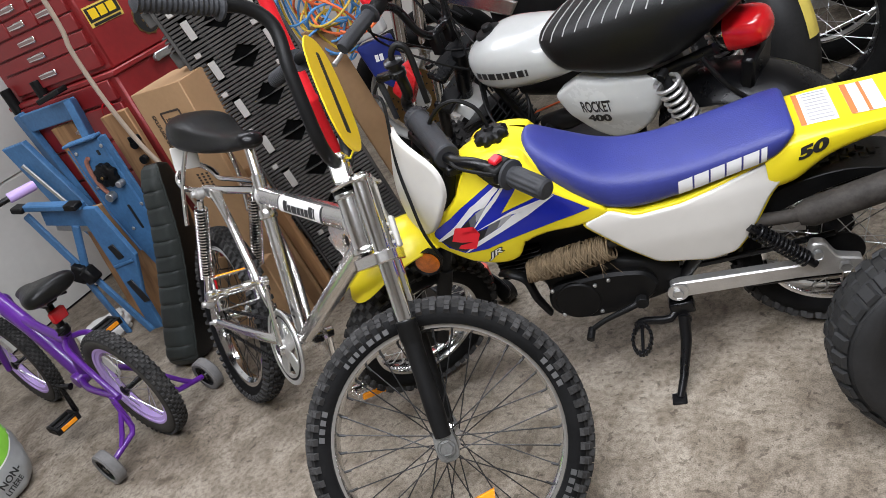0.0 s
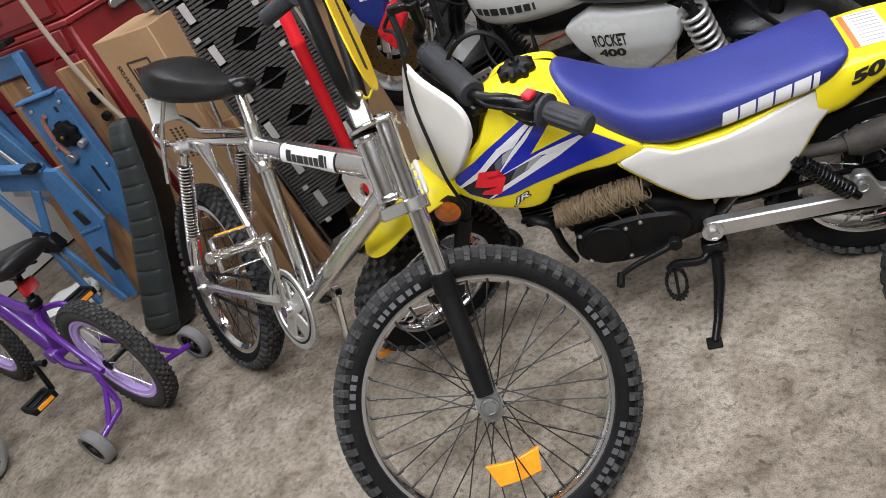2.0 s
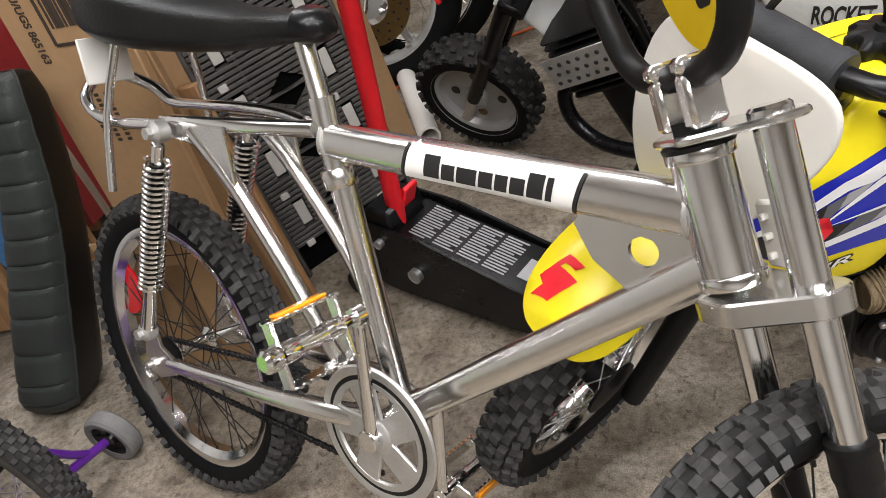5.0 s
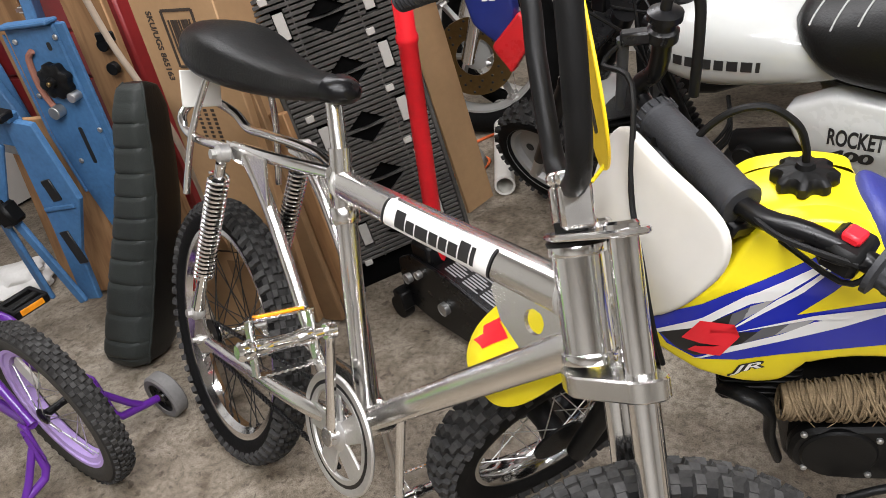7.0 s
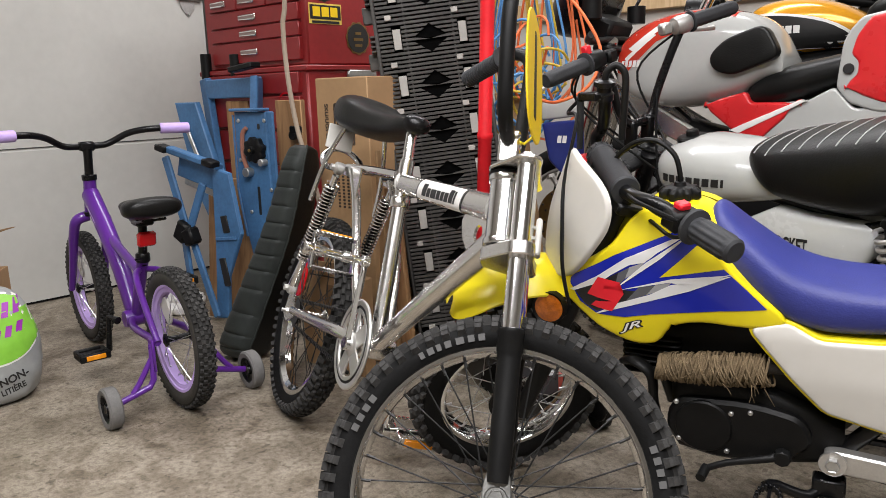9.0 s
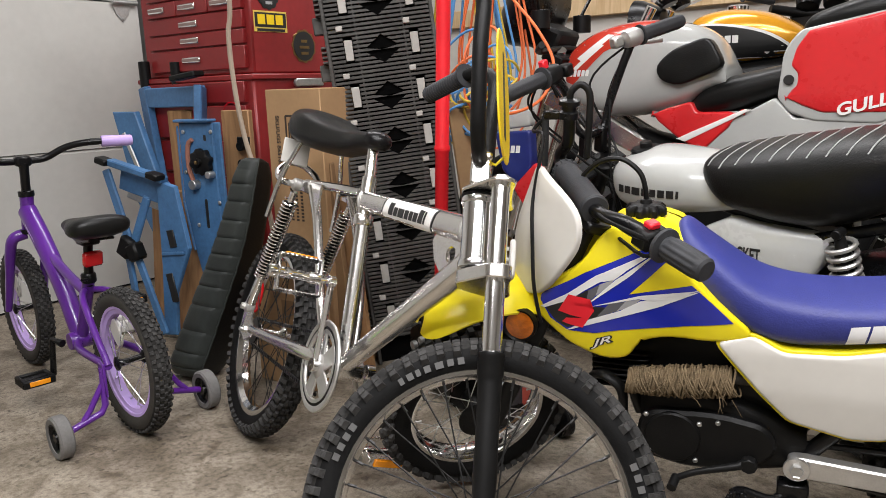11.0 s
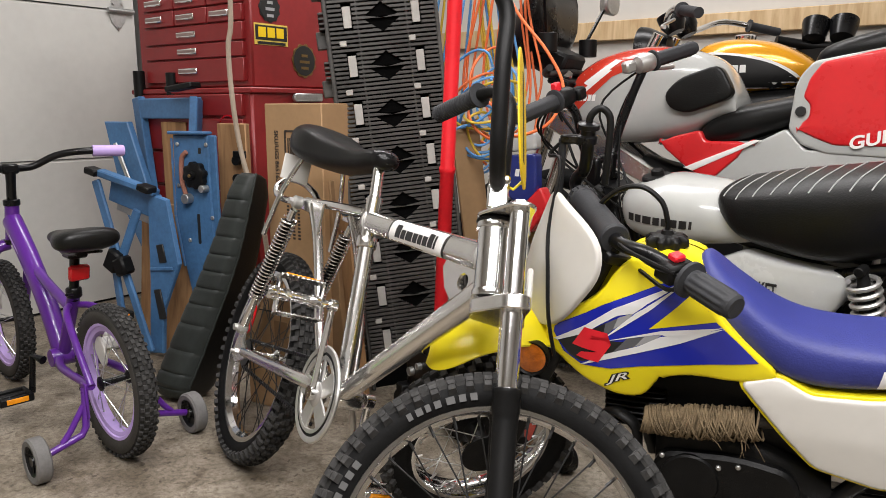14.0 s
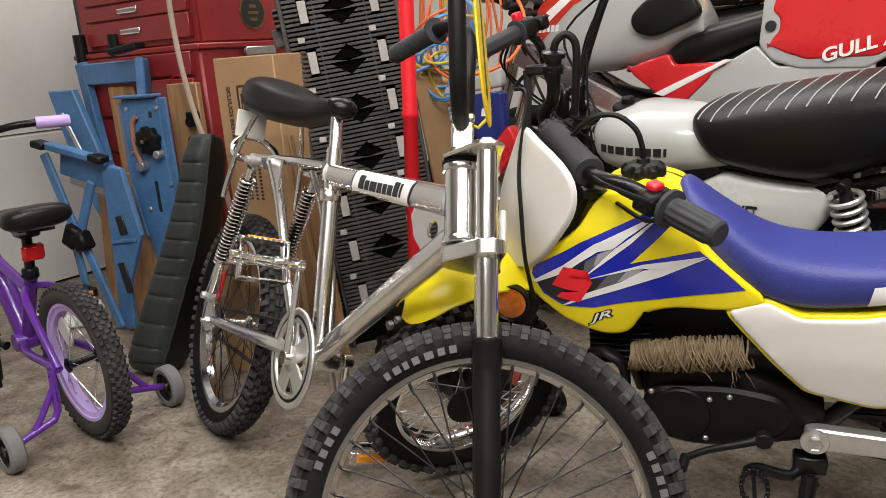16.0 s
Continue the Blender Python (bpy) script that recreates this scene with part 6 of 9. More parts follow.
for w in (0.019, 0.019, 0.026, 0.019, 0.017, 0.019, 0.019, 0.007):
    decal("tank_bar", [rect(x, 0.638, x + w, 0.657, 0.15)], sk, BLACK_INK, mini, Matrix(), 0.001, 0.01, "black bar of a maker's name")
    x += w + 0.0055
bm = bmesh.new()
lathe(bm, [(0, 0.725), (0.034, 0.725), (0.038, 0.73), (0.038, 0.738), (0.034, 0.742), (0.016, 0.743), (0.015, 0.754), (0.012, 0.757), (0, 0.757)], at(-0.032, 0, -0.014) @ Matrix.Rotation(radians(90), 4, "X"), 32)
part("fuel_cap", bm, BLACK_SATIN, mini)
RSEAT = [(0.165, 0.695, 0.72, 0.05, 2.2, 0.5), (0.185, 0.66, 0.733, 0.085, 2.6, 0.5), (0.23, 0.618, 0.742, 0.108, 2.8, 0.5), (0.30, 0.60, 0.755, 0.118, 2.8, 0.5), (0.40, 0.588, 0.77, 0.122, 2.8, 0.5), (0.48, 0.60, 0.782, 0.12, 2.8, 0.5),
         (0.56, 0.635, 0.79, 0.116, 2.8, 0.5), (0.63, 0.68, 0.793, 0.108, 2.7, 0.5), (0.68, 0.715, 0.79, 0.093, 2.5, 0.5), (0.71, 0.745, 0.778, 0.05, 2.2, 0.5)]
bm = bmesh.new()
lofted(bm, RSEAT, 36, 5)
rseat = part("seat", bm, VINYL, mini, "black vinyl seat with pale stitched ribs")
bm = bmesh.new()
STITCH = pbr("pale_stitching", (0.30, 0.30, 0.29), 0.6)
sk2 = surface(rseat)
for i in range(12):
    xx = 0.205 + i * 0.039
    pts = []
    for k in range(15):
        t = (k / 14 - 0.5) * 2
        hit, nor, _, _ = sk2.ray_cast(V(xx - 0.012 * t * t, t * 0.098, 1.0), V(0, 0, -1))
        if hit is not None:
            pts.append(hit + V(0, 0, 0.0008))
    b2 = bmesh.new()
    tube(b2, pts, 0.0016, 6)
    part("stitch_line", b2, STITCH, mini)
bm = bmesh.new()
SIDE = round_poly([(0.150, 0.556), (0.240, 0.600), (0.310, 0.590), (0.455, 0.578), (0.448, 0.515), (0.40, 0.455), (0.335, 0.412), (0.265, 0.404), (0.22, 0.432), (0.172, 0.500)], 0.02, 4)
for s in (-1, 1):
    bm = bmesh.new()
    moulded(bm, SIDE, lambda x, z: s * (0.108 - 0.9 * (x - 0.3) ** 2 - 0.25 * max(0, 0.50 - z) - 0.25 * max(0, z - 0.55)), 0.012, 0.04)
    cover = part("side_cover", bm, SILVER_PAINT, mini, "pale grey side cover lettered in black")
    if s < 0:
        sk3 = surface(cover)
        lettering_on("cover_letters", "ROCKET", 0.046, at(0.276, -0.3, 0.525, 0, 0, 0), sk3, BLACK_INK, mini, 0.0012, 0.50, 0.2, 0.0014)
        lettering_on("cover_letters", "400", 0.034, at(0.268, -0.3, 0.488, 0, 0, 0), sk3, BLACK_INK, mini, 0.0012, 1.35, 0.2, 0.0016)
# frame and engine
bm = bmesh.new()
for a, b in (((-0.14, 0, 0.66), (0.45, -0.05, 0.56)), ((-0.14, 0, 0.66), (0.45, 0.05, 0.56)), ((-0.13, 0, 0.60), (-0.02, 0, 0.22)), ((-0.02, 0, 0.22), (0.22, 0, 0.20)), ((0.22, -0.06, 0.22), (0.30, -0.07, 0.55)), ((0.22, 0.06, 0.22), (0.30, 0.07, 0.55)), ((0.40, -0.07, 0.56), (0.60, -0.06, 0.62)), ((0.40, 0.07, 0.56), (0.60, 0.06, 0.62))):
    tube(bm, [a, b], 0.013, 12)
part("frame", bm, BLACK, mini)
bm = bmesh.new()
lofted(bm, [(-0.02, 0.20, 0.34, 0.05, 4, 0.5), (0.02, 0.17, 0.37, 0.085, 5, 0.5), (0.18, 0.17, 0.36, 0.09, 5, 0.5), (0.26, 0.20, 0.32, 0.06, 4, 0.5)], 24, 3)
part("crankcase", bm, ENGINE_BLACK, mini)
CYL = at(-0.14, 0, 0.335, 0, -20, 0)
for i in range(10):
    bm = bmesh.new()
    prism(bm, round_poly([(-0.075, -0.08), (0.075, -0.08), (0.075, 0.08), (-0.075, 0.08)], 0.02, 3), 0, 0.004, CYL @ at(0, 0, 0.01 + i * 0.0155) @ Matrix.Rotation(radians(90), 4, "X"), 0.001)
    part("cylinder_fin", bm, ENGINE_BLACK, mini)
bm = bmesh.new()
disc(bm, CYL @ Matrix.Rotation(radians(90), 4, "X"), 0.05, -0.16, 0.0, 20)
part("cylinder", bm, ENGINE_BLACK, mini)
bm = bmesh.new()
box(bm, (0.15, 0.004, 0.075), CYL @ at(-0.012, -0.086, 0.085), 0.001)
hs = part("heat_shield", bm, CAST, mini, "perforated alloy heat shield")
for i in range(6):
    for j in range(3):
        bm = bmesh.new()
        disc(bm, CYL @ at(-0.071 + i * 0.022 + (j % 2) * 0.009, -0.0885, 0.063 + j * 0.021), 0.005, -0.002, 0.0015, 10)
        part("shield_hole", bm, BLACK_INK, hs)
bm = bmesh.new()
tube(bm, [(-0.20, -0.02, 0.36), (-0.25, -0.04, 0.30), (-0.22, -0.06, 0.22), (-0.10, -0.09, 0.19), (0.2, -0.10, 0.21), (0.5, -0.11, 0.26)], 0.017, 12, bend=5)
part("exhaust", bm, BLACK, mini)
bm = bmesh.new()
tube(bm, [(0.05, -0.05, 0.44), (0.13, -0.06, 0.46), (0.2, -0.05, 0.47)], [0.026, 0.03, 0.022], 16, bend=3)
disc(bm, at(0.08, -0.075, 0.44), 0.022, -0.02, 0.02, 18)
part("carburettor", bm, ENGINE_BLACK, mini)
random.seed(9)
for i in range(4):
    bm = bmesh.new()
    z = random.uniform(-0.02, 0.02)
    tube(bm, [(-0.12, -0.03, 0.60 + z), (-0.10, -0.09, 0.50 + z), (-0.02, -0.12, 0.44), (0.06, -0.11, 0.50 + z), (0.05, -0.07, 0.56)], 0.004, 7, bend=5)
    part("hose", bm, BLACK_SATIN, mini)
# shocks, rear wheel, fender, tail lamp
for s in (-1, 1):
    a, b = V(0.500, s * 0.125, 0.612), V(0.540, s * 0.115, 0.32)
    sh = part("shock", tube(bmesh.new(), [a, a.lerp(b, 0.1), a.lerp(b, 0.12), b], [0.010, 0.012, 0.016, 0.015], 16), BLACK_SATIN, mini, "coil-over rear shock")
    part("coil_spring", spring(bmesh.new(), a.lerp(b, 0.05), a.lerp(b, 0.88), 0.0265, 0.0052, 14, seg=8), CAST, sh, "bright chromed spring")
    bm = bmesh.new()
    disc(bm, Matrix.Translation(a), 0.010, -0.014, 0.014, 16)
    part("shock_bolt", bm, BLACK_SATIN, sh)
    bm = bmesh.new()
    tube(bm, [(0.24, s * 0.075, 0.215), (0.58, s * 0.09, 0.195)], 0.016, 12)
    part("swing_arm", bm, BLACK, mini)
spoked_wheel(mini, "rear_wheel", at(0.56, 0, 0.19), 0.19, 0.085, 0.115, 0.05, 0.1, 20, (RUBBER, CAST, CAST, SPOKE_BRIGHT), TRAIL, 34, 0.008, cross=1)
bm = bmesh.new()
prof = []
for k in range(9):
    t = math.pi * (0.10 + 0.62 * k / 8)
    prof.append([V(0.56 + 0.24 * math.cos(t), y, 0.29 + 0.24 * math.sin(t) - 0.02 * abs(y / 0.07) ** 3) for y in (-0.085, -0.08, -0.05, 0, 0.05, 0.08, 0.085)])
vs = [[bm.verts.new(q) for q in r] for r in prof]
ring_faces(bm, vs, closed=False, cap=False)
vs2 = [[bm.verts.new(q - V(0, 0, 0.006)) for q in r] for r in prof]
ring_faces(bm, vs2, closed=False, cap=False)
ring_faces(bm, [vs[0], vs2[0]], closed=False, cap=False)
ring_faces(bm, [vs[-1], vs2[-1]], closed=False, cap=False)
part("rear_fender", bm, BLACK, mini, "glossy black rear fender")
bm = bmesh.new()
lofted(bm, [(0.58, 0.60, 0.65, 0.03, 2.5, 0.5), (0.60, 0.585, 0.665, 0.044, 2.6, 0.5), (0.615, 0.58, 0.67, 0.048, 2.6, 0.5)], 24, 2)
tlb = part("tail_lamp_body", bm, CHROME, mini)
bm = bmesh.new()
lofted(bm, [(0.612, 0.582, 0.668, 0.047, 2.6, 0.5), (0.655, 0.585, 0.668, 0.046, 2.6, 0.5), (0.688, 0.595, 0.66, 0.038, 2.4, 0.5), (0.70, 0.615, 0.64, 0.015, 2, 0.5)], 24, 3)
part("tail_lamp_lens", bm, RED_LENS, tlb, "large red tail lamp lens")
bm = bmesh.new()
box(bm, (0.03, 0.11, 0.10), at(0.64, 0, 0.53, 0, 18, 0), 0.006)
tube(bm, [(0.58, -0.09, 0.62), (0.62, -0.10, 0.55), (0.66, -0.08, 0.48)], 0.006, 8, bend=3)
part("plate_bracket", bm, BLACK, mini)
bm = bmesh.new()
tube(bm, [(0.14, -0.08, 0.20), (0.13, -0.20, 0.06), (0.12, -0.24, 0.062)], 0.009, 10)
part("side_stand", bm, BLACK, mini)

# front end
Q0, Q1 = V(-0.535, 0.105, 0.166), V(-0.165, 0, 0.745)
ZR = (Q1 - Q0).normalized()
XR = V(0, -1, 0).cross(ZR).normalized()
RFORK = basis(Q0, XR, ZR.cross(XR), ZR)
for s in (-1, 1):
    bm = bmesh.new()
    tube(bm, [(0.02, s * 0.075, 0.60), (0.02, s * 0.075, 0.40)], 0.0145, 16, RFORK)
    part("fork_leg", bm, CHROME, mini)
    bm = bmesh.new()
    tube(bm, [(0.02, s * 0.075, 0.42), (0.02, s * 0.075, 0.41), (0.02, s * 0.075, 0.255), (0.02, s * 0.075, 0.25), (0.02, s * 0.075, 0.24), (0.02, s * 0.075, 0.235), (0.02, s * 0.075, 0.075)], [0.018, 0.019, 0.018, 0.024, 0.024, 0.018, 0.017], 16, RFORK)
    part("fork_boot", bm, BLACK, mini)
    bm = bmesh.new()
    tube(bm, [(0.02, s * 0.075, 0.11), (0.02, s * 0.075, -0.01)], [0.016, 0.012], 14, RFORK)
    disc(bm, RFORK @ at(0.02, s * 0.075, 0), 0.014, -0.012, 0.012, 12)
    part("fork_foot", bm, CAST, mini)
bm = bmesh.new()
box(bm, (0.06, 0.20, 0.02), RFORK @ at(0.005, 0, 0.59), 0.005)
box(bm, (0.06, 0.20, 0.025), RFORK @ at(0.005, 0, 0.44), 0.005)
tube(bm, [(-0.02, 0, 0.42), (-0.02, 0, 0.62)], 0.024, 16, RFORK)
part("triple_clamp", bm, BLACK, mini)
fwm = new("front_wheel")
fwm.parent = mini
fwm.matrix_basis = RFORK @ at(0.02, 0, 0)
tyre(fwm, 0.174, 0.095, 0.114, TRAIL, 22, RUBBER, 0.010, "black block-tread tyre")
bm = bmesh.new()
lathe(bm, [(0.120, -0.042), (0.124, -0.038), (0.116, -0.033), (0.104, -0.028), (0.098, -0.010), (0.06, -0.006), (0.035, -0.012), (0.030, -0.030), (0.018, -0.035), (0, -0.035), (0, 0.035), (0.018, 0.035), (0.030, 0.030), (0.035, 0.012), (0.06, 0.006), (0.098, 0.010), (0.104, 0.028), (0.116, 0.033), (0.124, 0.038), (0.120, 0.042)], None, 44, loop=True)
part("rim", bm, WHEEL_GREY, fwm, "grey pressed steel rim")
for i in range(4):
    bm = bmesh.new()
    disc(bm, Matrix.Rotation(TAU * i / 4 + 0.4, 4, "Y") @ at(0.066, 0.0, 0), 0.013, -0.010, 0.010, 14)
    part("rim_hole", bm, WRAP if i % 2 else BLACK_INK, fwm, "dark hole in the rim")
bm = bmesh.new()
rows = []
for off in (0, -0.004):
    for k in range(13):
        t = math.pi * (0.46 + 0.30 * k / 12)
        rows.append([bm.verts.new(RFORK @ V(0.02 + (0.225 + off) * math.cos(t), y, (0.225 + off) * math.sin(t) + 0.200 - 0.025 * abs(y / 0.06) ** 3)) for y in (-0.06, -0.055, -0.03, 0, 0.03, 0.055, 0.06)])
ring_faces(bm, rows[:13], closed=False, cap=False)
ring_faces(bm, rows[13:], closed=False, cap=False)
part("front_fender", bm, WHITE_PAINT, mini, "white front fender")
# bars, grips, levers
GL, GR = V(-0.128, -0.352, 0.948), V(-0.100, 0.287, 0.992)
UB = (GR - GL).normalized()
gl0, gr0 = GL + UB * 0.13 + V(-0.01, 0, 0), GR - UB * 0.13 + V(-0.03, 0, 0)
bm = bmesh.new()
tube(bm, [GL, gl0, V(-0.160, -0.13, 0.91), V(-0.190, -0.08, 0.81), V(-0.198, -0.04, 0.765), V(-0.198, 0.0, 0.76), V(-0.198, 0.04, 0.765), V(-0.188, 0.07, 0.83), V(-0.150, 0.12, 0.95), gr0, GR], 0.011, 12, bend=5)
part("handlebar", bm, BLACK, mini)
bm = bmesh.new()
for s in (-1, 1):
    box(bm, (0.032, 0.025, 0.075), at(-0.205, s * 0.032, 0.735, 0, 12, 0), 0.005)
    disc(bm, at(-0.23, s * 0.075, 0.700, 90), 0.013, -0.014, 0.0, 6)
part("bar_clamp", bm, BLACK, mini)
for a, b in ((gl0, GL), (gr0, GR)):
    d = (b - a).length
    bm = bmesh.new()
    lobed(bm, [(0.011, 0.0, 0), (0.027, 0.0, 0), (0.027, 0.005, 0), (0.018, 0.008, 0)] + [(0.0178, 0.008 + (d - 0.016) * k / 16, k % 2) for k in range(17)] + [(0.0175, d, 0), (0.015, d + 0.006, 0), (0, d + 0.006, 0)], rod_m(a, b), 8, 0.0018, 48)
    part("grip", bm, GRIP, mini, "black rubber grip")
    bm = bmesh.new()
    lathe(bm, [(0.012, -0.05), (0.022, -0.048), (0.024, -0.03), (0.024, -0.01), (0.02, -0.002), (0.012, 0)], rod_m(a, b), 18)
    box(bm, (0.03, 0.03, 0.03), rod_m(a, b) @ at(-0.015, -0.065, 0.0), 0.005)
    part("lever_perch", bm, CAST if b is GR else BLACK_SATIN, mini)
    bm = bmesh.new()
    s = 1 if b.y > 0 else -1
    tube(bm, [a + V(-0.03, -s * 0.06, -0.005), a + V(-0.055, -s * 0.02, -0.012), a + V(-0.05, s * 0.10, -0.035), a + V(-0.045, s * 0.15, -0.04)], [0.007, 0.006, 0.005, 0.007], 10, bend=4)
    part("lever", bm, CAST, mini, "alloy brake lever")
bm = bmesh.new()
box(bm, (0.018, 0.02, 0.022), rod_m(gl0, GL) @ at(0.0, -0.008, 0.03), 0.003)
part("kill_switch", bm, RED_INK, mini, "red stop switch")
random.seed(12)
for i in range(5):
    a = (gl0 if i % 2 else gr0) + V(-0.02, 0, -0.01)
    e = V(random.uniform(-0.16, -0.02), random.uniform(-0.07, 0.05), random.uniform(0.45, 0.66))
    m1 = a.lerp(e, 0.3) + V(random.uniform(-0.12, -0.04), random.uniform(-0.05, 0.03), random.uniform(0.0, 0.06))
    m2 = a.lerp(e, 0.7) + V(random.uniform(-0.10, -0.03), random.uniform(-0.05, 0.03), random.uniform(-0.03, 0.03))
    b2 = bmesh.new()
    tube(b2, [a, m1, m2, e], 0.0032, 7, bend=6)
    part("cable", b2, BLACK_SATIN, mini)

# ---- red and white off-road motorcycle behind ----
NSM = basis((0.0764, 2.395, 0), (0.9279, -0.3729, 0), (0.3729, 0.9279, 0), (0, 0, 1))
racer = thing("motorcycle", NSM, "red and white dual-sport motorcycle with dusty tail fairing", "motorcycle", "parked motorcycles")
# local axes: x to its rear, y away from the room, z up; y = 0 is its near flank, mid plane at 0.12
MID = 0.13


def flank(name, poly, material, y0, y1, label="", rnd=0.012):
    bm = bmesh.new()
    moulded(bm, round_poly(poly, rnd, 3), lambda x, z: y1 - 0.3, 0.008 if rnd > 0.005 else 0.0015, max(0.004, y0 - y1), 0.05, at(0, 0.3, 0))
    return part(name, bm, material, racer, label)


bm = bmesh.new()
lofted(bm, [(-0.355, 0.83, 0.93, 0.05, 3, 0.5), (-0.32, 0.80, 0.985, 0.10, 3.2, 0.4), (-0.22, 0.762, 1.035, 0.128, 3.6, 0.4), (-0.08, 0.757, 1.055, 0.132, 3.6, 0.4), (0.06, 0.79, 1.035, 0.13, 3.6, 0.4), (0.14, 0.83, 0.99, 0.12, 3.4, 0.4), (0.19, 0.84, 0.90, 0.10, 3, 0.4)],
       36, 5, at(0, MID, 0))
ftank = part("fuel_tank", bm, WHITE_PAINT, racer, "dusty white fuel tank with red top")
skn = surface(ftank)
decal("tank_red", [[(-0.36, 0.93), (-0.335, 0.985), (-0.20, 1.043), (-0.06, 1.056), (0.05, 1.036), (-0.02, 1.020), (-0.10, 0.995), (-0.184, 0.962), (-0.25, 0.905), (-0.30, 0.862), (-0.34, 0.875)]], skn, TANK_RED, racer, Matrix(), 0.001, 0.015, "orange-red tank graphic")
decal("tank_red_top", [[(-0.34, 0.22), (0.05, 0.24), (0.05, 0.03), (-0.07, 0.01), (-0.34, 0.04)]], skn, TANK_RED, racer, at(0, 0, 1.0) @ Matrix.Rotation(radians(-90), 4, "X"), 0.001, 0.02)
decal("tank_stripe", [[(-0.285, 0.945), (-0.18, 1.015), (-0.155, 1.012), (-0.265, 0.935)], [(-0.30, 0.915), (-0.20, 0.985), (-0.185, 0.983), (-0.29, 0.905)]], skn, WHITE_STICK, racer, Matrix(), 0.0016, 0.015)
decal("tank_name", word_bars(-0.315, 0.888, (0.012, 0.012, 0.012, 0.012, 0.012), 0.02, 0.004, 0.2), skn, WHITE_STICK, racer, Matrix(), 0.0018, 0.02, "white bars of a maker's name")
flank("knee_pad", [(-0.010, 0.908), (0.035, 0.955), (0.150, 0.992), (0.198, 0.900), (0.06, 0.848), (0.004, 0.868)], VINYL, 0.02, -0.022, "black rubber knee pad", rnd=0.03)
bm = bmesh.new()
lofted(bm, [(0.085, 0.75, 0.80, 0.10, 3, 0.5), (0.12, 0.755, 0.84, 0.115, 3, 0.5), (0.20, 0.765, 0.875, 0.12, 3, 0.5), (0.30, 0.80, 0.895, 0.12, 3, 0.5), (0.40, 0.83, 0.915, 0.12, 3, 0.5)], 28, 4, at(0, MID, 0))
part("seat", bm, VINYL, racer, "creased black front seat")
flank("lower_panel", [(-0.032, 0.765), (0.097, 0.800), (0.112, 0.768), (0.265, 0.772), (0.335, 0.81), (0.39, 0.75), (0.62, 0.775), (0.62, 0.690), (0.27, 0.66), (0.14, 0.645), (0.075, 0.680)], WHITE_PAINT, 0.07, 0.005, "white side fairing")
flank("red_panel", [(-0.034, 0.768), (0.10, 0.803), (0.115, 0.770), (0.262, 0.772), (0.195, 0.710), (0.138, 0.655), (0.072, 0.683)], RED_PLASTIC, 0.03, -0.003, "red side graphic panel")
flank("panel_stripe", [(0.055, 0.690), (0.085, 0.681), (0.275, 0.775), (0.255, 0.777)], WHITE_STICK, 0.0, -0.0055, rnd=0.003)
TAILP = [(0.340, 0.808), (0.350, 0.925), (0.362, 0.955), (0.392, 0.992), (0.60, 1.03), (0.86, 1.075), (0.95, 1.02), (0.88, 0.90), (0.60, 0.735), (0.44, 0.742), (0.375, 0.765)]
flank("tail_white", TAILP, WHITE_PAINT, 0.10, 0.0, "white tail fairing")
flank("tail_red", [(0.352, 0.805), (0.392, 0.842), (0.392, 0.875), (0.372, 0.895), (0.385, 0.945), (0.415, 0.990), (0.60, 1.026), (0.86, 1.07), (0.94, 1.02), (0.87, 0.90), (0.62, 0.765), (0.46, 0.765)], RED_PLASTIC, 0.02, -0.005, "red tail fairing", 0.01)
bm = bmesh.new()
disc(bm, at(0.370, -0.002, 0.857), 0.014, -0.006, 0.0, 24)
part("fairing_bolt", bm, BLACK_INK, racer, "dark fairing bolt hole")
lettering("fairing_letters", "GULL ARM", 0.046, at(0.615, -0.0075, 0.800, 90, 0, 0) @ Matrix.Rotation(radians(14), 4, "Z"), WHITE_STICK, racer, 0.001, 1.15, 0.2, 0.0012)
bm = bmesh.new()
lofted(bm, [(0.385, 0.975, 1.00, 0.06, 2.6, 0.5), (0.41, 0.975, 1.035, 0.10, 2.8, 0.5), (0.50, 0.985, 1.065, 0.12, 3, 0.5), (0.65, 1.0, 1.10, 0.12, 3, 0.5), (0.85, 1.05, 1.14, 0.11, 3, 0.5), (0.95, 1.07, 1.12, 0.07, 2.5, 0.5)], 24, 3, at(0, MID, 0))
part("pillion_seat", bm, VINYL, racer, "black ribbed pillion seat")
bm = bmesh.new()
lofted(bm, [(0.0, 0.30, 0.72, 0.07, 4, 0.5), (0.2, 0.28, 0.68, 0.10, 4, 0.5), (0.5, 0.4, 0.72, 0.08, 4, 0.5), (0.9, 0.62, 0.9, 0.06, 4, 0.5)], 20, 3, at(-0.1, MID, 0))
part("engine_block", bm, ENGINE_BLACK, racer)
bm = bmesh.new()
for s in (0.03, 0.23):
    prism(bm, [(-0.40, 0.84), (-0.36, 0.86), (0.02, 0.64), (-0.02, 0.60), (-0.42, 0.80)], s, s + 0.03, None, 0.006)
part("frame_spar", bm, SATIN, racer, "alloy frame spar")
random.seed(21)
for i in range(7):
    b2 = bmesh.new()
    a = V(random.uniform(-0.42, -0.3), random.uniform(0.0, 0.2), random.uniform(0.78, 0.95))
    e = V(random.uniform(-0.3, 0.0), random.uniform(0.0, 0.2), random.uniform(0.5, 0.68))
    tube(b2, [a, a.lerp(e, 0.4) + V(random.uniform(-0.08, 0.02), -0.03, random.uniform(-0.05, 0.04)), e], 0.005, 8, bend=5)
    part("hose", b2, BLACK_SATIN, racer)
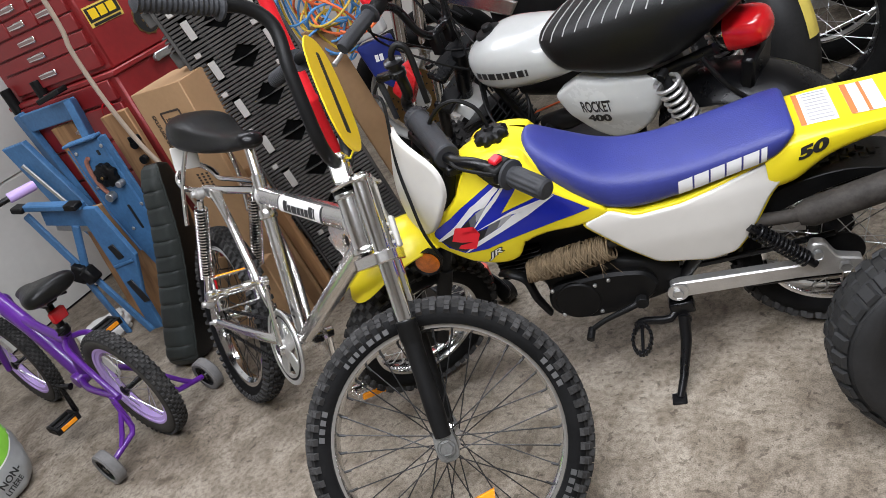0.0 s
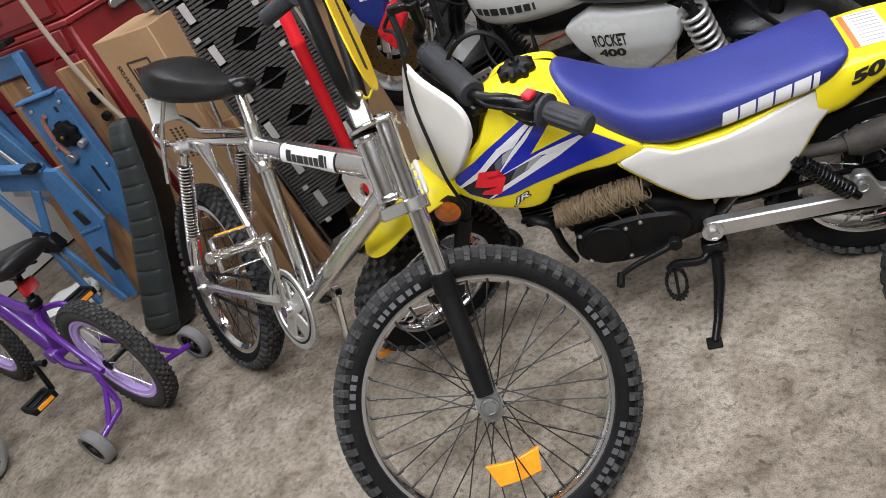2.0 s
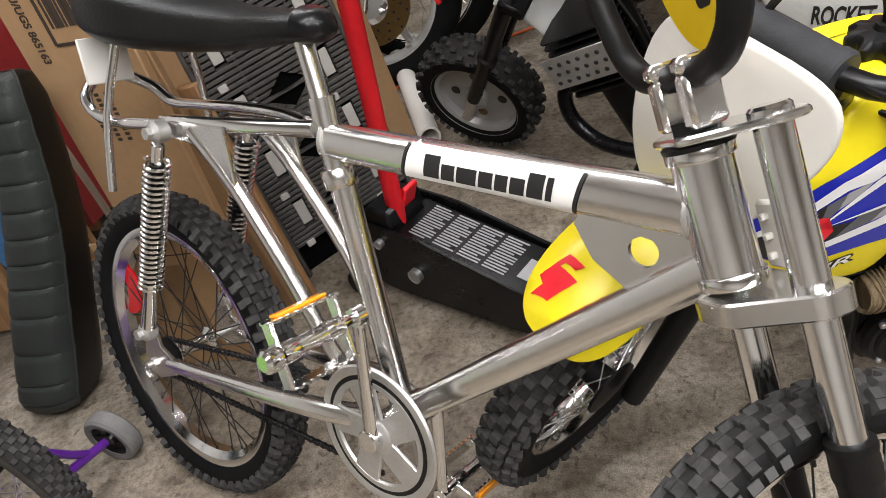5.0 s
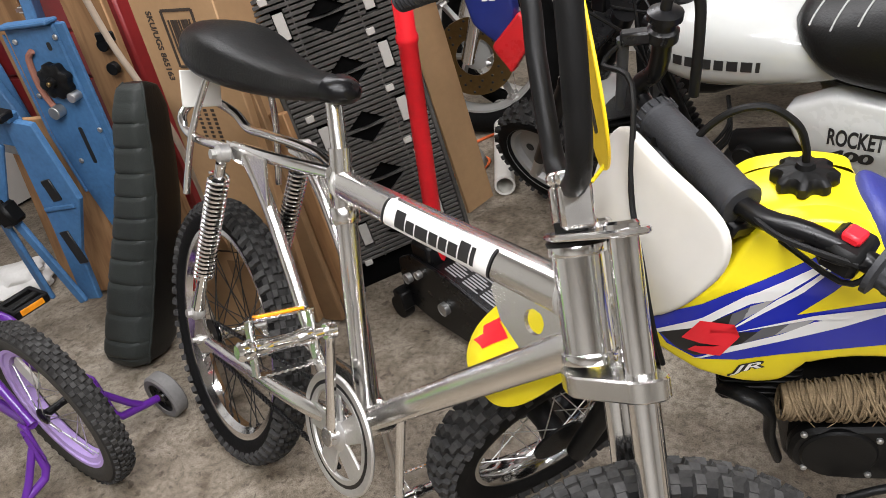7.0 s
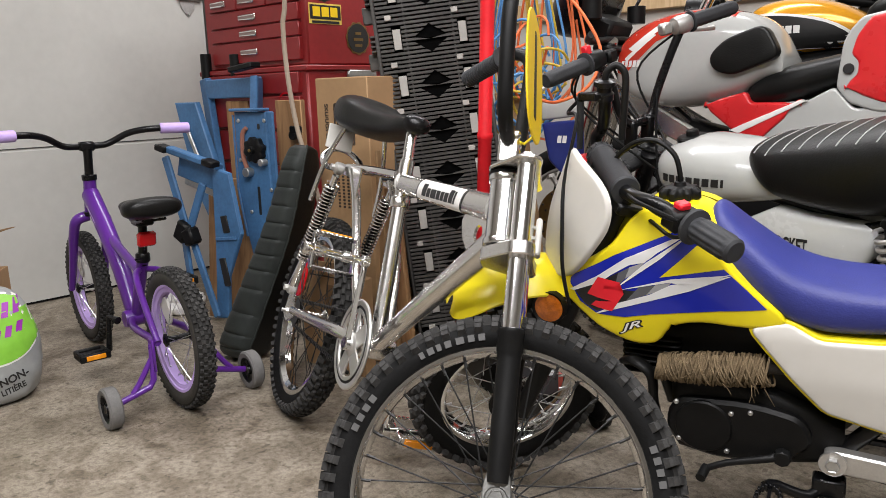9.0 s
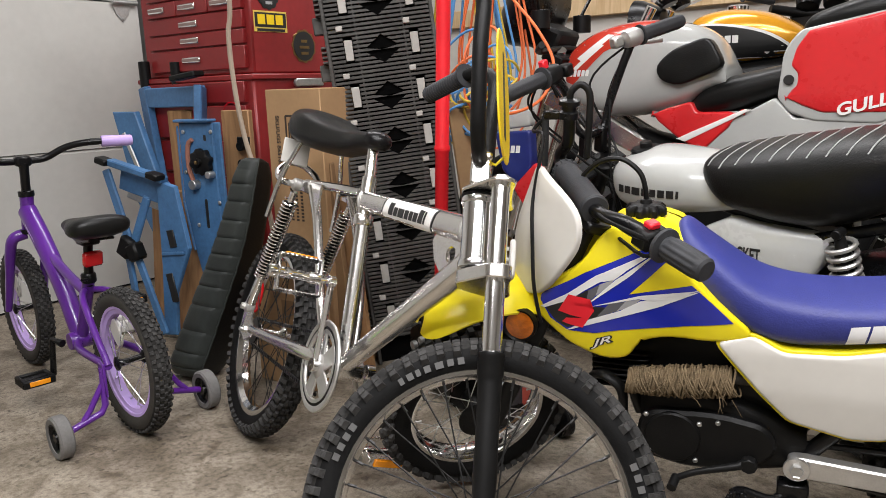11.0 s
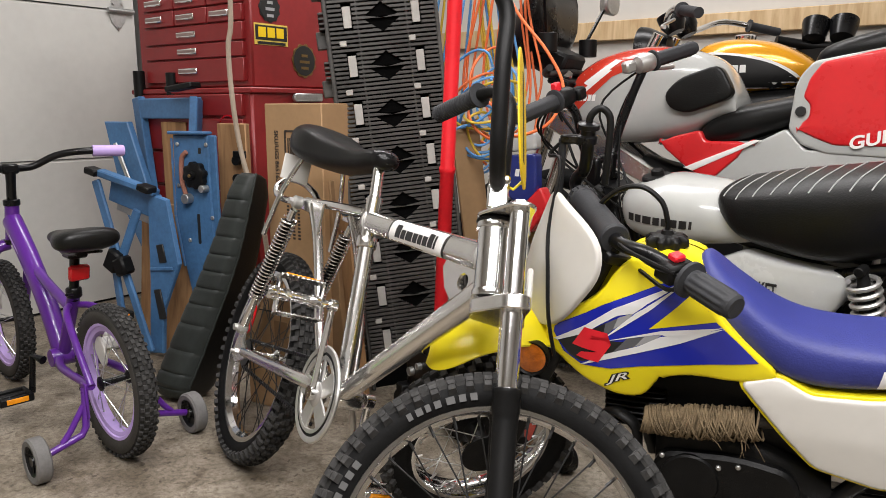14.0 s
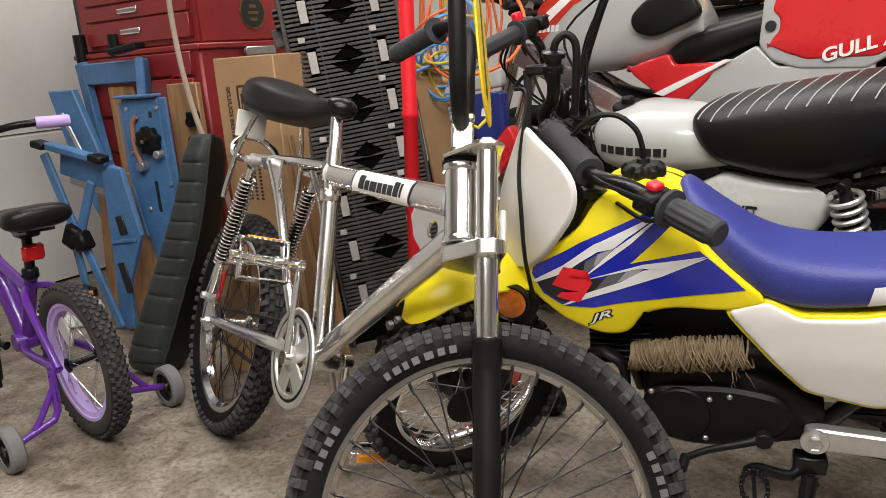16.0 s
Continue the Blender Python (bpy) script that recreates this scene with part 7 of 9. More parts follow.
# rear wheel and front wheel
spoked_wheel(racer, "rear_wheel", at(0.80, MID, 0.31), 0.31, 0.11, 0.225, 0.05, 0.12, 28, (RUBBER, BLACK, CAST, SPOKE_BRIGHT), TRAIL, 44, 0.006)
FWM = at(-0.72, 0.42, 0.30, 0, 0, 12)
fw2 = spoked_wheel(racer, "front_wheel", FWM, 0.30, 0.10, 0.215, 0.05, 0.10, 6, (RUBBER, WHITE_PAINT, WHITE_PAINT, CAST), [], 1, 0.001, spoke_r=0.012, cross=0.4)
bm = bmesh.new()
lathe(bm, [(0.065, -0.003), (0.135, -0.003), (0.135, 0.003), (0.065, 0.003)], at(0, -0.065, 0), 48, loop=True)
part("brake_disc", bm, BRASS, fw2, "perforated bronze brake disc")
for i in range(40):
    q = Matrix.Rotation(TAU * i / 40, 4, "Y") @ at(0.09 + 0.02 * (i % 3) - 0.005, -0.0685, 0)
    if i == 0:
        hole0 = part("disc_hole", disc(bmesh.new(), Matrix(), 0.0045, -0.0015, 0.002, 8), BLACK_INK, fw2)
        hole0.matrix_basis = q
    else:
        shared("disc_hole", hole0, q, fw2)
for s in (-0.09, 0.09):
    bm = bmesh.new()
    tube(bm, [(-0.72, 0.42 + s, 0.30), (-0.36, MID + s, 0.98)], 0.024, 14)
    part("fork_leg", bm, CHROME, racer)
bm = bmesh.new()
box(bm, (0.08, 0.26, 0.03), at(-0.37, MID, 0.95, 0, 20, 0), 0.006)
tube(bm, [(-0.30, -0.20, 0.985), (-0.36, -0.10, 0.97), (-0.37, MID, 0.985), (-0.36, 0.36, 0.97), (-0.30, 0.46, 0.985)], 0.011, 12, bend=4)
part("handlebar", bm, BLACK_SATIN, racer)
bm = bmesh.new()
box(bm, (0.12, 0.16, 0.09), at(-0.43, MID, 1.02, 0, 25, 0), 0.012)
part("instrument_panel", bm, BLACK_SATIN, racer)
for y, r, lab in ((-0.02, 0.032, "translucent brake reservoir"), (0.30, 0.032, "translucent brake reservoir")):
    bm = bmesh.new()
    disc(bm, at(-0.40, y, 1.075, 90), r, -0.03, 0.03, 24)
    part("brake_reservoir", bm, BLACK_SATIN, racer, lab)
bm = bmesh.new()
lofted(bm, [(-0.62, 1.02, 1.10, 0.06, 2.6, 0.5), (-0.55, 1.0, 1.19, 0.13, 2.8, 0.5), (-0.47, 1.02, 1.27, 0.17, 3, 0.5), (-0.44, 1.08, 1.28, 0.17, 3, 0.5)], 20, 3, at(0, MID, 0))
part("headlamp_fairing", bm, BLACK, racer, "black windscreen fairing")
for s in (-1, 1):
    bm = bmesh.new()
    tube(bm, [(-0.40, MID + s * 0.16, 1.10), (-0.37, MID + s * 0.24, 1.22)], 0.006, 8)
    mst = part("mirror_stem", bm, BLACK, racer)
    bm = bmesh.new()
    lofted(bm, [(-0.03, -0.035, 0.035, 0.03, 2.5, 0.5), (0.0, -0.045, 0.045, 0.06, 2.6, 0.5), (0.012, -0.04, 0.04, 0.055, 2.6, 0.5)], 20, 2, at(-0.36, MID + s * 0.27, 1.24))
    part("mirror", bm, STEEL, mst, "rear-view mirror")
nose = flank("nose_panel", [(-0.41, 0.725), (-0.285, 0.735), (-0.280, 0.63), (-0.315, 0.55), (-0.385, 0.61)], pbr("dark_blue_fairing", (0.014, 0.024, 0.15), 0.25, coat=0.4), -0.27, -0.31, "dark blue fairing with white bars")
NOSE_SKIN = surface(nose)
decal("nose_bars", word_bars(-0.352, 0.665, (0.014, 0.014), 0.022, 0.004, 0.15), NOSE_SKIN, WHITE_STICK, racer, Matrix(), 0.0012, 0.02, "white bars of lettering")
flank("nose_red", [(-0.345, 0.56), (-0.265, 0.64), (-0.235, 0.58), (-0.305, 0.49)], RED_PLASTIC, -0.27, -0.315, "red fairing corner")
flank("nose_white", [(-0.43, 0.785), (-0.29, 0.80), (-0.285, 0.745), (-0.42, 0.730)], WHITE_PAINT, -0.27, -0.305, "white fairing strip")

# ---- gold and black road motorcycle at the back ----
GDM = basis((0.25, 2.85, 0), (0.9207, -0.3903, 0), (0.3903, 0.9207, 0), (0, 0, 1))
gold = thing("motorcycle", GDM, "gold and black classic road motorcycle with twin dials", "motorcycle", "parked motorcycles")
bm = bmesh.new()
lofted(bm, [(-0.075, 0.98, 1.04, 0.06, 2.4, 0.5), (-0.05, 0.93, 1.085, 0.10, 2.8, 0.5), (0.05, 0.91, 1.105, 0.125, 3, 0.5), (0.18, 0.92, 1.09, 0.12, 3, 0.5), (0.28, 0.94, 1.045, 0.10, 2.8, 0.5), (0.335, 0.96, 1.0, 0.06, 2.4, 0.5)], 30, 4, at(0, 0.10, 0))
gt = part("fuel_tank", bm, GOLD, gold, "metallic gold tank with black side panel")
skg = surface(gt)
decal("tank_panel_edge", [[(q.x, q.y) for q in smoothed([(-0.055, 0.94, 0), (-0.045, 1.045, 0), (0.06, 1.052, 0), (0.20, 1.022, 0), (0.29, 0.965, 0), (0.27, 0.93, 0), (0.1, 0.915, 0)], 4, True)]], skg, WHITE_STICK, gold, Matrix(), 0.001, 0.02)
decal("tank_panel", [[(q.x, q.y) for q in smoothed([(-0.050, 0.945, 0), (-0.038, 1.037, 0), (0.06, 1.044, 0), (0.195, 1.014, 0), (0.28, 0.962, 0), (0.265, 0.935, 0), (0.1, 0.92, 0)], 4, True)]], skg, BLACK_INK, gold, Matrix(), 0.0018, 0.02, "black side panel")
decal("tank_name", word_bars(0.0, 0.985, (0.02, 0.02, 0.02, 0.02, 0.02), 0.025, 0.005), skg, WHITE_STICK, gold, Matrix(), 0.0026, 0.02, "white bars of a maker's name")
bm = bmesh.new()
lathe(bm, [(0, 1.10), (0.035, 1.10), (0.037, 1.115), (0.03, 1.12), (0, 1.121)], at(0.08, 0.10, 0) @ Matrix.Rotation(radians(90), 4, "X"), 24)
part("fuel_cap", bm, CHROME, gold)
bm = bmesh.new()
lofted(bm, [(0.33, 0.95, 1.03, 0.10, 3, 0.5), (0.42, 0.94, 1.08, 0.12, 3, 0.5), (0.8, 0.96, 1.10, 0.12, 3, 0.5), (1.0, 0.98, 1.08, 0.1, 3, 0.5)], 24, 3, at(0, 0.10, 0))
part("seat", bm, VINYL, gold)
bm = bmesh.new()
lofted(bm, [(-0.1, 0.35, 0.9, 0.08, 4, 0.5), (0.2, 0.3, 0.93, 0.15, 4, 0.5), (0.7, 0.4, 0.95, 0.1, 4, 0.5)], 20, 3, at(0, 0.10, 0))
part("engine_block", bm, ENGINE_BLACK, gold)
bm = bmesh.new()
tube(bm, [(0.02, -0.30, 1.165), (-0.08, -0.20, 1.19), (-0.15, -0.06, 1.16), (-0.16, 0.1, 1.15), (-0.15, 0.26, 1.16), (-0.08, 0.40, 1.20), (0.06, 0.50, 1.17)], 0.011, 12, bend=5)
part("handlebar", bm, CHROME, gold)
for a, b in (((-0.04, -0.24, 1.18), (0.05, -0.34, 1.155)), ((0.0, 0.45, 1.185), (0.10, 0.54, 1.16))):
    bm = bmesh.new()
    lathe(bm, [(0, 0), (0.025, 0.0), (0.025, 0.006), (0.017, 0.01), (0.017, 0.13), (0, 0.133)], rod_m(a, b), 20)
    part("grip", bm, GRIP, gold)
bm = bmesh.new()
tube(bm, [(-0.06, -0.25, 1.15), (-0.06, -0.36, 1.12), (-0.03, -0.42, 1.11)], [0.006, 0.005, 0.006], 8, bend=3)
part("lever", bm, CAST, gold, "alloy clutch lever")
for y in (0.03, 0.17):
    bm = bmesh.new()
    lathe(bm, [(0, -0.06), (0.03, -0.06), (0.045, -0.03), (0.048, 0.0), (0.048, 0.012), (0.042, 0.012), (0.042, 0.006), (0, 0.006)], at(-0.17, y, 1.19) @ Matrix.Rotation(radians(65), 4, "Y") @ Matrix.Rotation(radians(90), 4, "Z"), 28)
    part("dial", bm, BLACK, gold, "round black instrument dial")
bm = bmesh.new()
lathe(bm, [(0, -0.12), (0.05, -0.11), (0.085, -0.03), (0.09, 0.0), (0, 0.01)], at(-0.30, 0.10, 1.08) @ Matrix.Rotation(radians(90), 4, "Z"), 32)
part("headlamp", bm, BLACK, gold)
for s in (0.0, 0.2):
    bm = bmesh.new()
    tube(bm, [(-0.62, s, 0.30), (-0.20, s, 1.13)], 0.02, 14)
    part("fork_leg", bm, CHROME, gold)
spoked_wheel(gold, "front_wheel", at(-0.62, 0.10, 0.31), 0.31, 0.09, 0.235, 0.04, 0.1, 28, (RUBBER, CHROME, CAST, SPOKE_BRIGHT), [], 1, 0.001)
spoked_wheel(gold, "rear_wheel", at(0.85, 0.10, 0.31), 0.31, 0.11, 0.225, 0.05, 0.12, 28, (RUBBER, CHROME, CAST, SPOKE_BRIGHT), [], 1, 0.001)
# black dials of a further machine, seen over the gold tank
pod = thing("instrument_pod", GDM @ at(0.28, 0.45, 1.10), "pair of black round motorcycle dials on bars", "instrument pod")
for x in (-0.035, 0.06):
    bm = bmesh.new()
    lathe(bm, [(0, -0.07), (0.04, -0.06), (0.05, 0.0), (0.05, 0.016), (0.044, 0.016), (0.044, 0.008), (0, 0.008)], at(x, 0, 0.07) @ Matrix.Rotation(radians(60), 4, "X") @ Matrix.Rotation(radians(0), 4, "Y"), 28)
    part("dial", bm, BLACK, pod)
bm = bmesh.new()
tube(bm, [(-0.16, -0.06, 0.02), (-0.05, 0, 0.0), (0.06, 0, -0.01), (0.16, -0.04, -0.03)], 0.018, 12, bend=3)
box(bm, (0.2, 0.08, 0.08), at(0.0, 0.03, -0.03), 0.01)
tube(bm, [(0, 0.03, -0.05), (0.1, 0.1, -0.55), (0.1, 0.1, -1.095)], 0.03, 10)
part("bracket", bm, BLACK_SATIN, pod)

# ---- red tool chest ----
CHM = basis((-1.3163, 2.475, 0), (0.9203, -0.3911, 0), (0.3911, 0.9203, 0), (0, 0, 1.01))
chest = thing("tool_chest", CHM, "scuffed red steel mechanic's tool chest with many drawers", "tool chest")
# local axes: x along the drawer front to its right edge at 0, y into the chest, z up
W, D = 0.66, 0.40
bm = bmesh.new()
box(bm, (W, D, 0.42), at(-W / 2, D / 2, 0.93 + 0.21 + 0.0), 0.006)
upper = part("upper_case", bm, RED_PAINT, chest)
bm = bmesh.new()
box(bm, (W + 0.03, D + 0.05, 0.80), at(-W / 2, D / 2, 0.515), 0.008)
box(bm, (W + 0.05, D + 0.07, 0.02), at(-W / 2, D / 2, 0.918), 0.004)
part("lower_cabinet", bm, RED_PAINT, chest)


def drawer(x0, x1, z0, z1, y, pull=True):
    bm = bmesh.new()
    box(bm, (x1 - x0, 0.02, z1 - z0), at((x0 + x1) / 2, y - 0.006, (z0 + z1) / 2), 0.003)
    d = part("drawer", bm, RED_PAINT, chest)
    w = min(0.11, (x1 - x0) * 0.55)
    bm = bmesh.new()
    box(bm, (w, 0.012, 0.022), at((x0 + x1) / 2 - 0.02, y - 0.020, (z0 + z1) / 2), 0.003)
    part("handle", bm, CHROME, d, "chromed label-holder pull")
    bm = bmesh.new()
    box(bm, (w * 0.92, 0.002, 0.010), at((x0 + x1) / 2 - 0.02, y - 0.0268, (z0 + z1) / 2), 0)
    part("handle_insert", bm, pbr("handle_insert", (0.25, 0.18, 0.16), 0.6), d)


for z0, z1 in ((0.950, 1.030), (1.035, 1.085), (1.090, 1.150)):
    drawer(-0.60, -0.03, z0, z1, 0.0)
for i in range(3):
    drawer(-0.60 + i * 0.192, -0.60 + i * 0.192 + 0.186, 1.155, 1.210, 0.0)
    drawer(-0.60 + i * 0.192, -0.60 + i * 0.192 + 0.186, 1.215, 1.270, 0.0)
for z0, z1 in ((0.83, 0.905), (0.70, 0.82), (0.57, 0.69), (0.36, 0.56), (0.14, 0.35)):
    drawer(-0.62, -0.02, z0, z1, -0.025)
bm = bmesh.new()
lathe(bm, [(0.050, 0), (0.050, 0.003), (0.044, 0.003), (0.044, 0)], at(-0.10, -0.041, 0.785), 40, loop=True)
part("emblem_ring", bm, RED_LENS, chest, "dark red oval emblem")
# stickers on the flank
SK = at(0.0022, 0, 0, 0, 0, 90)
bm = bmesh.new()
box(bm, (0.155, 0.002, 0.072), at(0.089, 0, 1.110) , 0)
bmesh.ops.transform(bm, matrix=at(0.001, 0, 0, 0, 0, 90) @ Matrix.Scale(-1, 4, V(0, 1, 0)), verts=bm.verts[:])
part("yellow_sticker", bm, pbr("yellow_sticker", (0.70, 0.52, 0.10), 0.4), chest, "black and yellow rectangular sticker")
for x0, z0, w, h, mt in ((0.016, 1.090, 0.146, 0.050, BLACK_INK), (0.028, 1.0995, 0.034, 0.034, None), (0.070, 1.0995, 0.034, 0.034, None), (0.112, 1.0995, 0.034, 0.034, None), (0.024, 1.076, 0.13, 0.009, BLACK_INK)):
    bm = bmesh.new()
    box(bm, (0.002, w, h), at(0.0022 if mt else 0.0032, x0 + w / 2, z0 + h / 2), 0)
    part("sticker_bar", bm, mt or YELLOW_PLATE, chest)
for y, z, r, mt in ((0.085, 1.20, 0.05, GREY_INK), (0.245, 1.028, 0.062, BLACK_INK)):
    bm = bmesh.new()
    n = 44
    pts = [((r if i % 4 < 2 else r * 0.93) * math.cos(TAU * i / n), (r if i % 4 < 2 else r * 0.93) * math.sin(TAU * i / n)) for i in range(n)]
    prism(bm, pts, 0, 0.0015, at(0.001, y, z, 0, 0, -90), 0.0003)
    st = part("round_sticker", bm, BRASS if mt is BLACK_INK else BLACK_INK, chest, "round toothed sticker")
    bm = bmesh.new()
    disc(bm, at(0.0027, y, z, 0, 0, -90), r * 0.86, 0, 0.0012, 36, 0.0003)
    part("sticker_field", bm, BLACK_INK, st)
    for dz, w in ((0.018, 0.5), (-0.004, 0.8), (-0.026, 0.6)):
        bm = bmesh.new()
        box(bm, (0.002, r * w, 0.010), at(0.0045, y, z + dz), 0)
        part("sticker_print", bm, GREY_INK if mt is GREY_INK else BRASS, st)
bm = bmesh.new()
box(bm, (0.012, 0.14, 0.03), at(0.026, 0.24, 0.895), 0.004)
disc(bm, at(0.03, 0.17, 0.893, 0, 0, -90), 0.014, -0.006, 0.008, 16)
part("side_handle", bm, STEEL, chest, "steel side handle")
# hose hanging in front
hose = tagged(part("garden_hose", tube(bmesh.new(), [(-1.30, 2.25, 2.5), (-1.29, 2.26, 1.8), (-1.283, 2.27, 1.196), (-1.297, 2.268, 1.055), (-1.290, 2.268, 0.875), (-1.268, 2.27, 0.71), (-1.235, 2.265, 0.60), (-1.19, 2.25, 0.45), (-1.17, 2.24, 0.2), (-1.18, 2.25, 0.012)], 0.0082, 12, bend=6), HOSE),
              "dull translucent hose hanging in front of the chest", "hose")

# ---- folded blue workbench ----
BNM = basis((-1.402, 2.2375, 0), (0.9796, -0.2008, 0), (0.2008, 0.9796, 0), (0, 0, 1.018))
bench = thing("folding_workbench", BNM, "folded blue steel portable workbench standing on end", "workbench")


def plate(name, poly, y0, y1, mat=BENCH_BLUE, label="", parent=None):
    bm = bmesh.new()
    prism(bm, poly, y0, y1, None, 0.004)
    return part(name, bm, mat, parent or bench, label, smooth=False)


def bar(name, a, b, w, h, mat=BENCH_BLUE, label=""):
    a, b = Vector(a), Vector(b)
    bm = bmesh.new()
    box(bm, (w, (b - a).length, h), rod_m(a, b) @ at(0, (b - a).length / 2, 0), 0.004)
    return part(name, bm, mat, bench, label, smooth=False)


front = plate("front_plate", [(-0.112, 0.765), (0.034, 0.765), (0.040, 0.40), (0.020, 0.10), (-0.03, 0.07), (-0.09, 0.33), (-0.118, 0.50)], 0.0, 0.03, label="pressed blue side plate with crank knob")
bar("plate_flange", (0.036, 0.012, 0.765), (0.036, 0.012, 0.12), 0.05, 0.012)
bar("plate_lip", (-0.115, 0.0, 0.772), (0.038, 0.0, 0.772), 0.045, 0.010)
bm = bmesh.new()
lobed(bm, [(0, -0.04, 0), (0.012, -0.04, 0), (0.014, -0.028, 0), (0.034, -0.028, 0.5), (0.039, -0.024, 1), (0.039, -0.004, 1), (0.034, 0, 0.5), (0, 0, 0)], at(-0.012, 0, 0.637), 8, 0.006)
knob_ob = part("crank_knob", bm, BLACK_SATIN, bench, "black plastic crank knob")
bm = bmesh.new()
disc(bm, at(-0.012, 0, 0.637), 0.006, -0.045, -0.03, 10)
part("knob_bolt", bm, BRASS, knob_ob)
for x, z, r in ((-0.05, 0.56, 0.016), (0.022, 0.595, 0.012)):
    bm = bmesh.new()
    disc(bm, at(x, 0, z), r, -0.03, 0.0, 18)
    part("spindle_end", bm, STEEL, bench)
bm = bmesh.new()
tube(bm, [(-0.05, -0.008, 0.71), (-0.07, -0.008, 0.69), (-0.075, -0.008, 0.62), (-0.06, -0.008, 0.57)], 0.008, 8, bend=3)
part("rust_scratch", bm, pbr("rusty_edge", (0.30, 0.13, 0.09), 0.8), bench, "rusty slot edge")
# far U frame
bar("top_rail", (-0.55, 0.30, 0.848), (-0.18, 0.22, 0.850), 0.02, 0.075)
bar("upright", (-0.18, 0.20, 0.885), (-0.14, 0.10, 0.40), 0.03, 0.06)
bar("upright", (-0.565, 0.31, 0.89), (-0.47, 0.28, 0.25), 0.03, 0.055)
plate("rear_plate", [(-0.66, 0.80), (-0.54, 0.80), (-0.44, 0.5), (-0.34, 0.12), (-0.40, 0.10), (-0.58, 0.45)], 0.22, 0.25)
for x, z, y in ((-0.585, 0.94, 0.34), (-0.40, 0.93, 0.32)):
    bm = bmesh.new()
    disc(bm, at(x, y, z, 90), 0.022, -0.05, 0.05, 18)
    part("rubber_foot", bm, BLACK_SATIN, bench, "black rubber foot")
bar("board_clamp", (-0.30, 0.20, 0.915), (-0.16, 0.18, 0.93), 0.05, 0.02, BLACK_SATIN, "black clamp jaw")
for x in (-0.36, -0.03, 0.035):
    bm = bmesh.new()
    box(bm, (0.12, 0.025, 0.72), at(x, 0.28 - 0.15 * (x > 0), 0.44), 0.003)
    part("vice_board", bm, DARK_WOOD, bench, "worn wooden vice board")
for z in (0.62, 0.68, 0.56):
    bm = bmesh.new()
    disc(bm, at(0.07, 0.10, z), 0.016, -0.012, 0.006, 16)
    part("board_peg", bm, BLACK_SATIN, bench)
# bolts, slots and edge strips of the plates
for x, z in ((-0.09, 0.735), (0.03, 0.735), (-0.095, 0.60), (0.04, 0.50), (-0.06, 0.42), (0.03, 0.36)):
    part("plate_bolt", disc(bmesh.new(), at(x, 0, z), 0.007, -0.006, 0.0, 8), STEEL, bench)
for x, z, w, h in ((0.0, 0.715, 0.012, 0.02), (-0.02, 0.46, 0.012, 0.10), (0.025, 0.25, 0.014, 0.07)):
    bm = bmesh.new()
    prism(bm, round_poly([(x - w / 2, z - h / 2), (x + w / 2, z - h / 2), (x + w / 2, z + h / 2), (x - w / 2, z + h / 2)], 0.005, 3), -0.0012, 0.001, None, 0.0002)
    part("slot", bm, BLACK_INK, bench, "dark slot in the plate")
bar("edge_strip", (-0.115, -0.002, 0.755), (-0.118, -0.002, 0.50), 0.006, 0.008)
bar("edge_strip", (-0.118, -0.002, 0.50), (-0.09, -0.002, 0.33), 0.006, 0.008)
bar("cross_strut", (-0.60, 0.21, 0.72), (-0.47, 0.21, 0.42), 0.008, 0.02, STEEL, "worn steel strut")
bar("board_bracket", (0.062, 0.09, 0.70), (0.115, 0.09, 0.70), 0.012, 0.025, BLACK_SATIN, "black plastic bracket")
bar("board_bracket", (0.062, 0.09, 0.56), (0.115, 0.09, 0.56), 0.012, 0.025, BLACK_SATIN, "black plastic bracket")
# near leg frame folded forwards
bar("leg_top", (-0.32, -0.12, 0.645), (-0.10, -0.10, 0.585), 0.04, 0.022)
bar("leg_top_lip", (-0.31, -0.09, 0.592), (-0.11, -0.08, 0.535), 0.008, 0.085)
bar("leg_rail", (-0.29, -0.085, 0.535), (-0.10, -0.075, 0.475), 0.010, 0.03, STEEL, "worn steel rail")
plate("leg_plate", [(-0.135, 0.585), (-0.055, 0.565), (-0.02, 0.36), (-0.10, 0.20), (-0.115, 0.05), (-0.175, 0.045), (-0.150, 0.30)], -0.105, -0.085)
for x, z0, z1 in ((-0.085, 0.36, 0.42), (-0.105, 0.17, 0.27)):
    bm = bmesh.new()
    box(bm, (0.030, 0.006, z1 - z0), at(x - 0.005, -0.1065, (z0 + z1) / 2, 0, -10, 0), 0.002)
    part("slot", bm, BLACK_INK, bench, "dark slot in the leg")
bar("leg_rib", (-0.14, -0.108, 0.335), (-0.04, -0.108, 0.345), 0.008, 0.012)
bar("cross_leg", (-0.33, -0.13, 0.62), (-0.255, -0.13, 0.36), 0.014, 0.034)
bar("cross_leg", (-0.165, -0.12, 0.53), (-0.245, -0.13, 0.36), 0.014, 0.030)
bar("cross_leg", (-0.235, -0.13, 0.34), (-0.14, -0.13, 0.06), 0.014, 0.030)
bar("cross_leg", (-0.29, -0.12, 0.40), (-0.25, -0.13, 0.07), 0.014, 0.034)
bm = bmesh.new()
box(bm, (0.055, 0.05, 0.075), at(-0.265, -0.135, 0.36, 0, 30, 0), 0.008)
box(bm, (0.05, 0.05, 0.06), at(-0.225, -0.14, 0.345, 0, -20, 0), 0.008)
part("leg_joint", bm, BLACK_SATIN, bench, "black plastic leg joint")
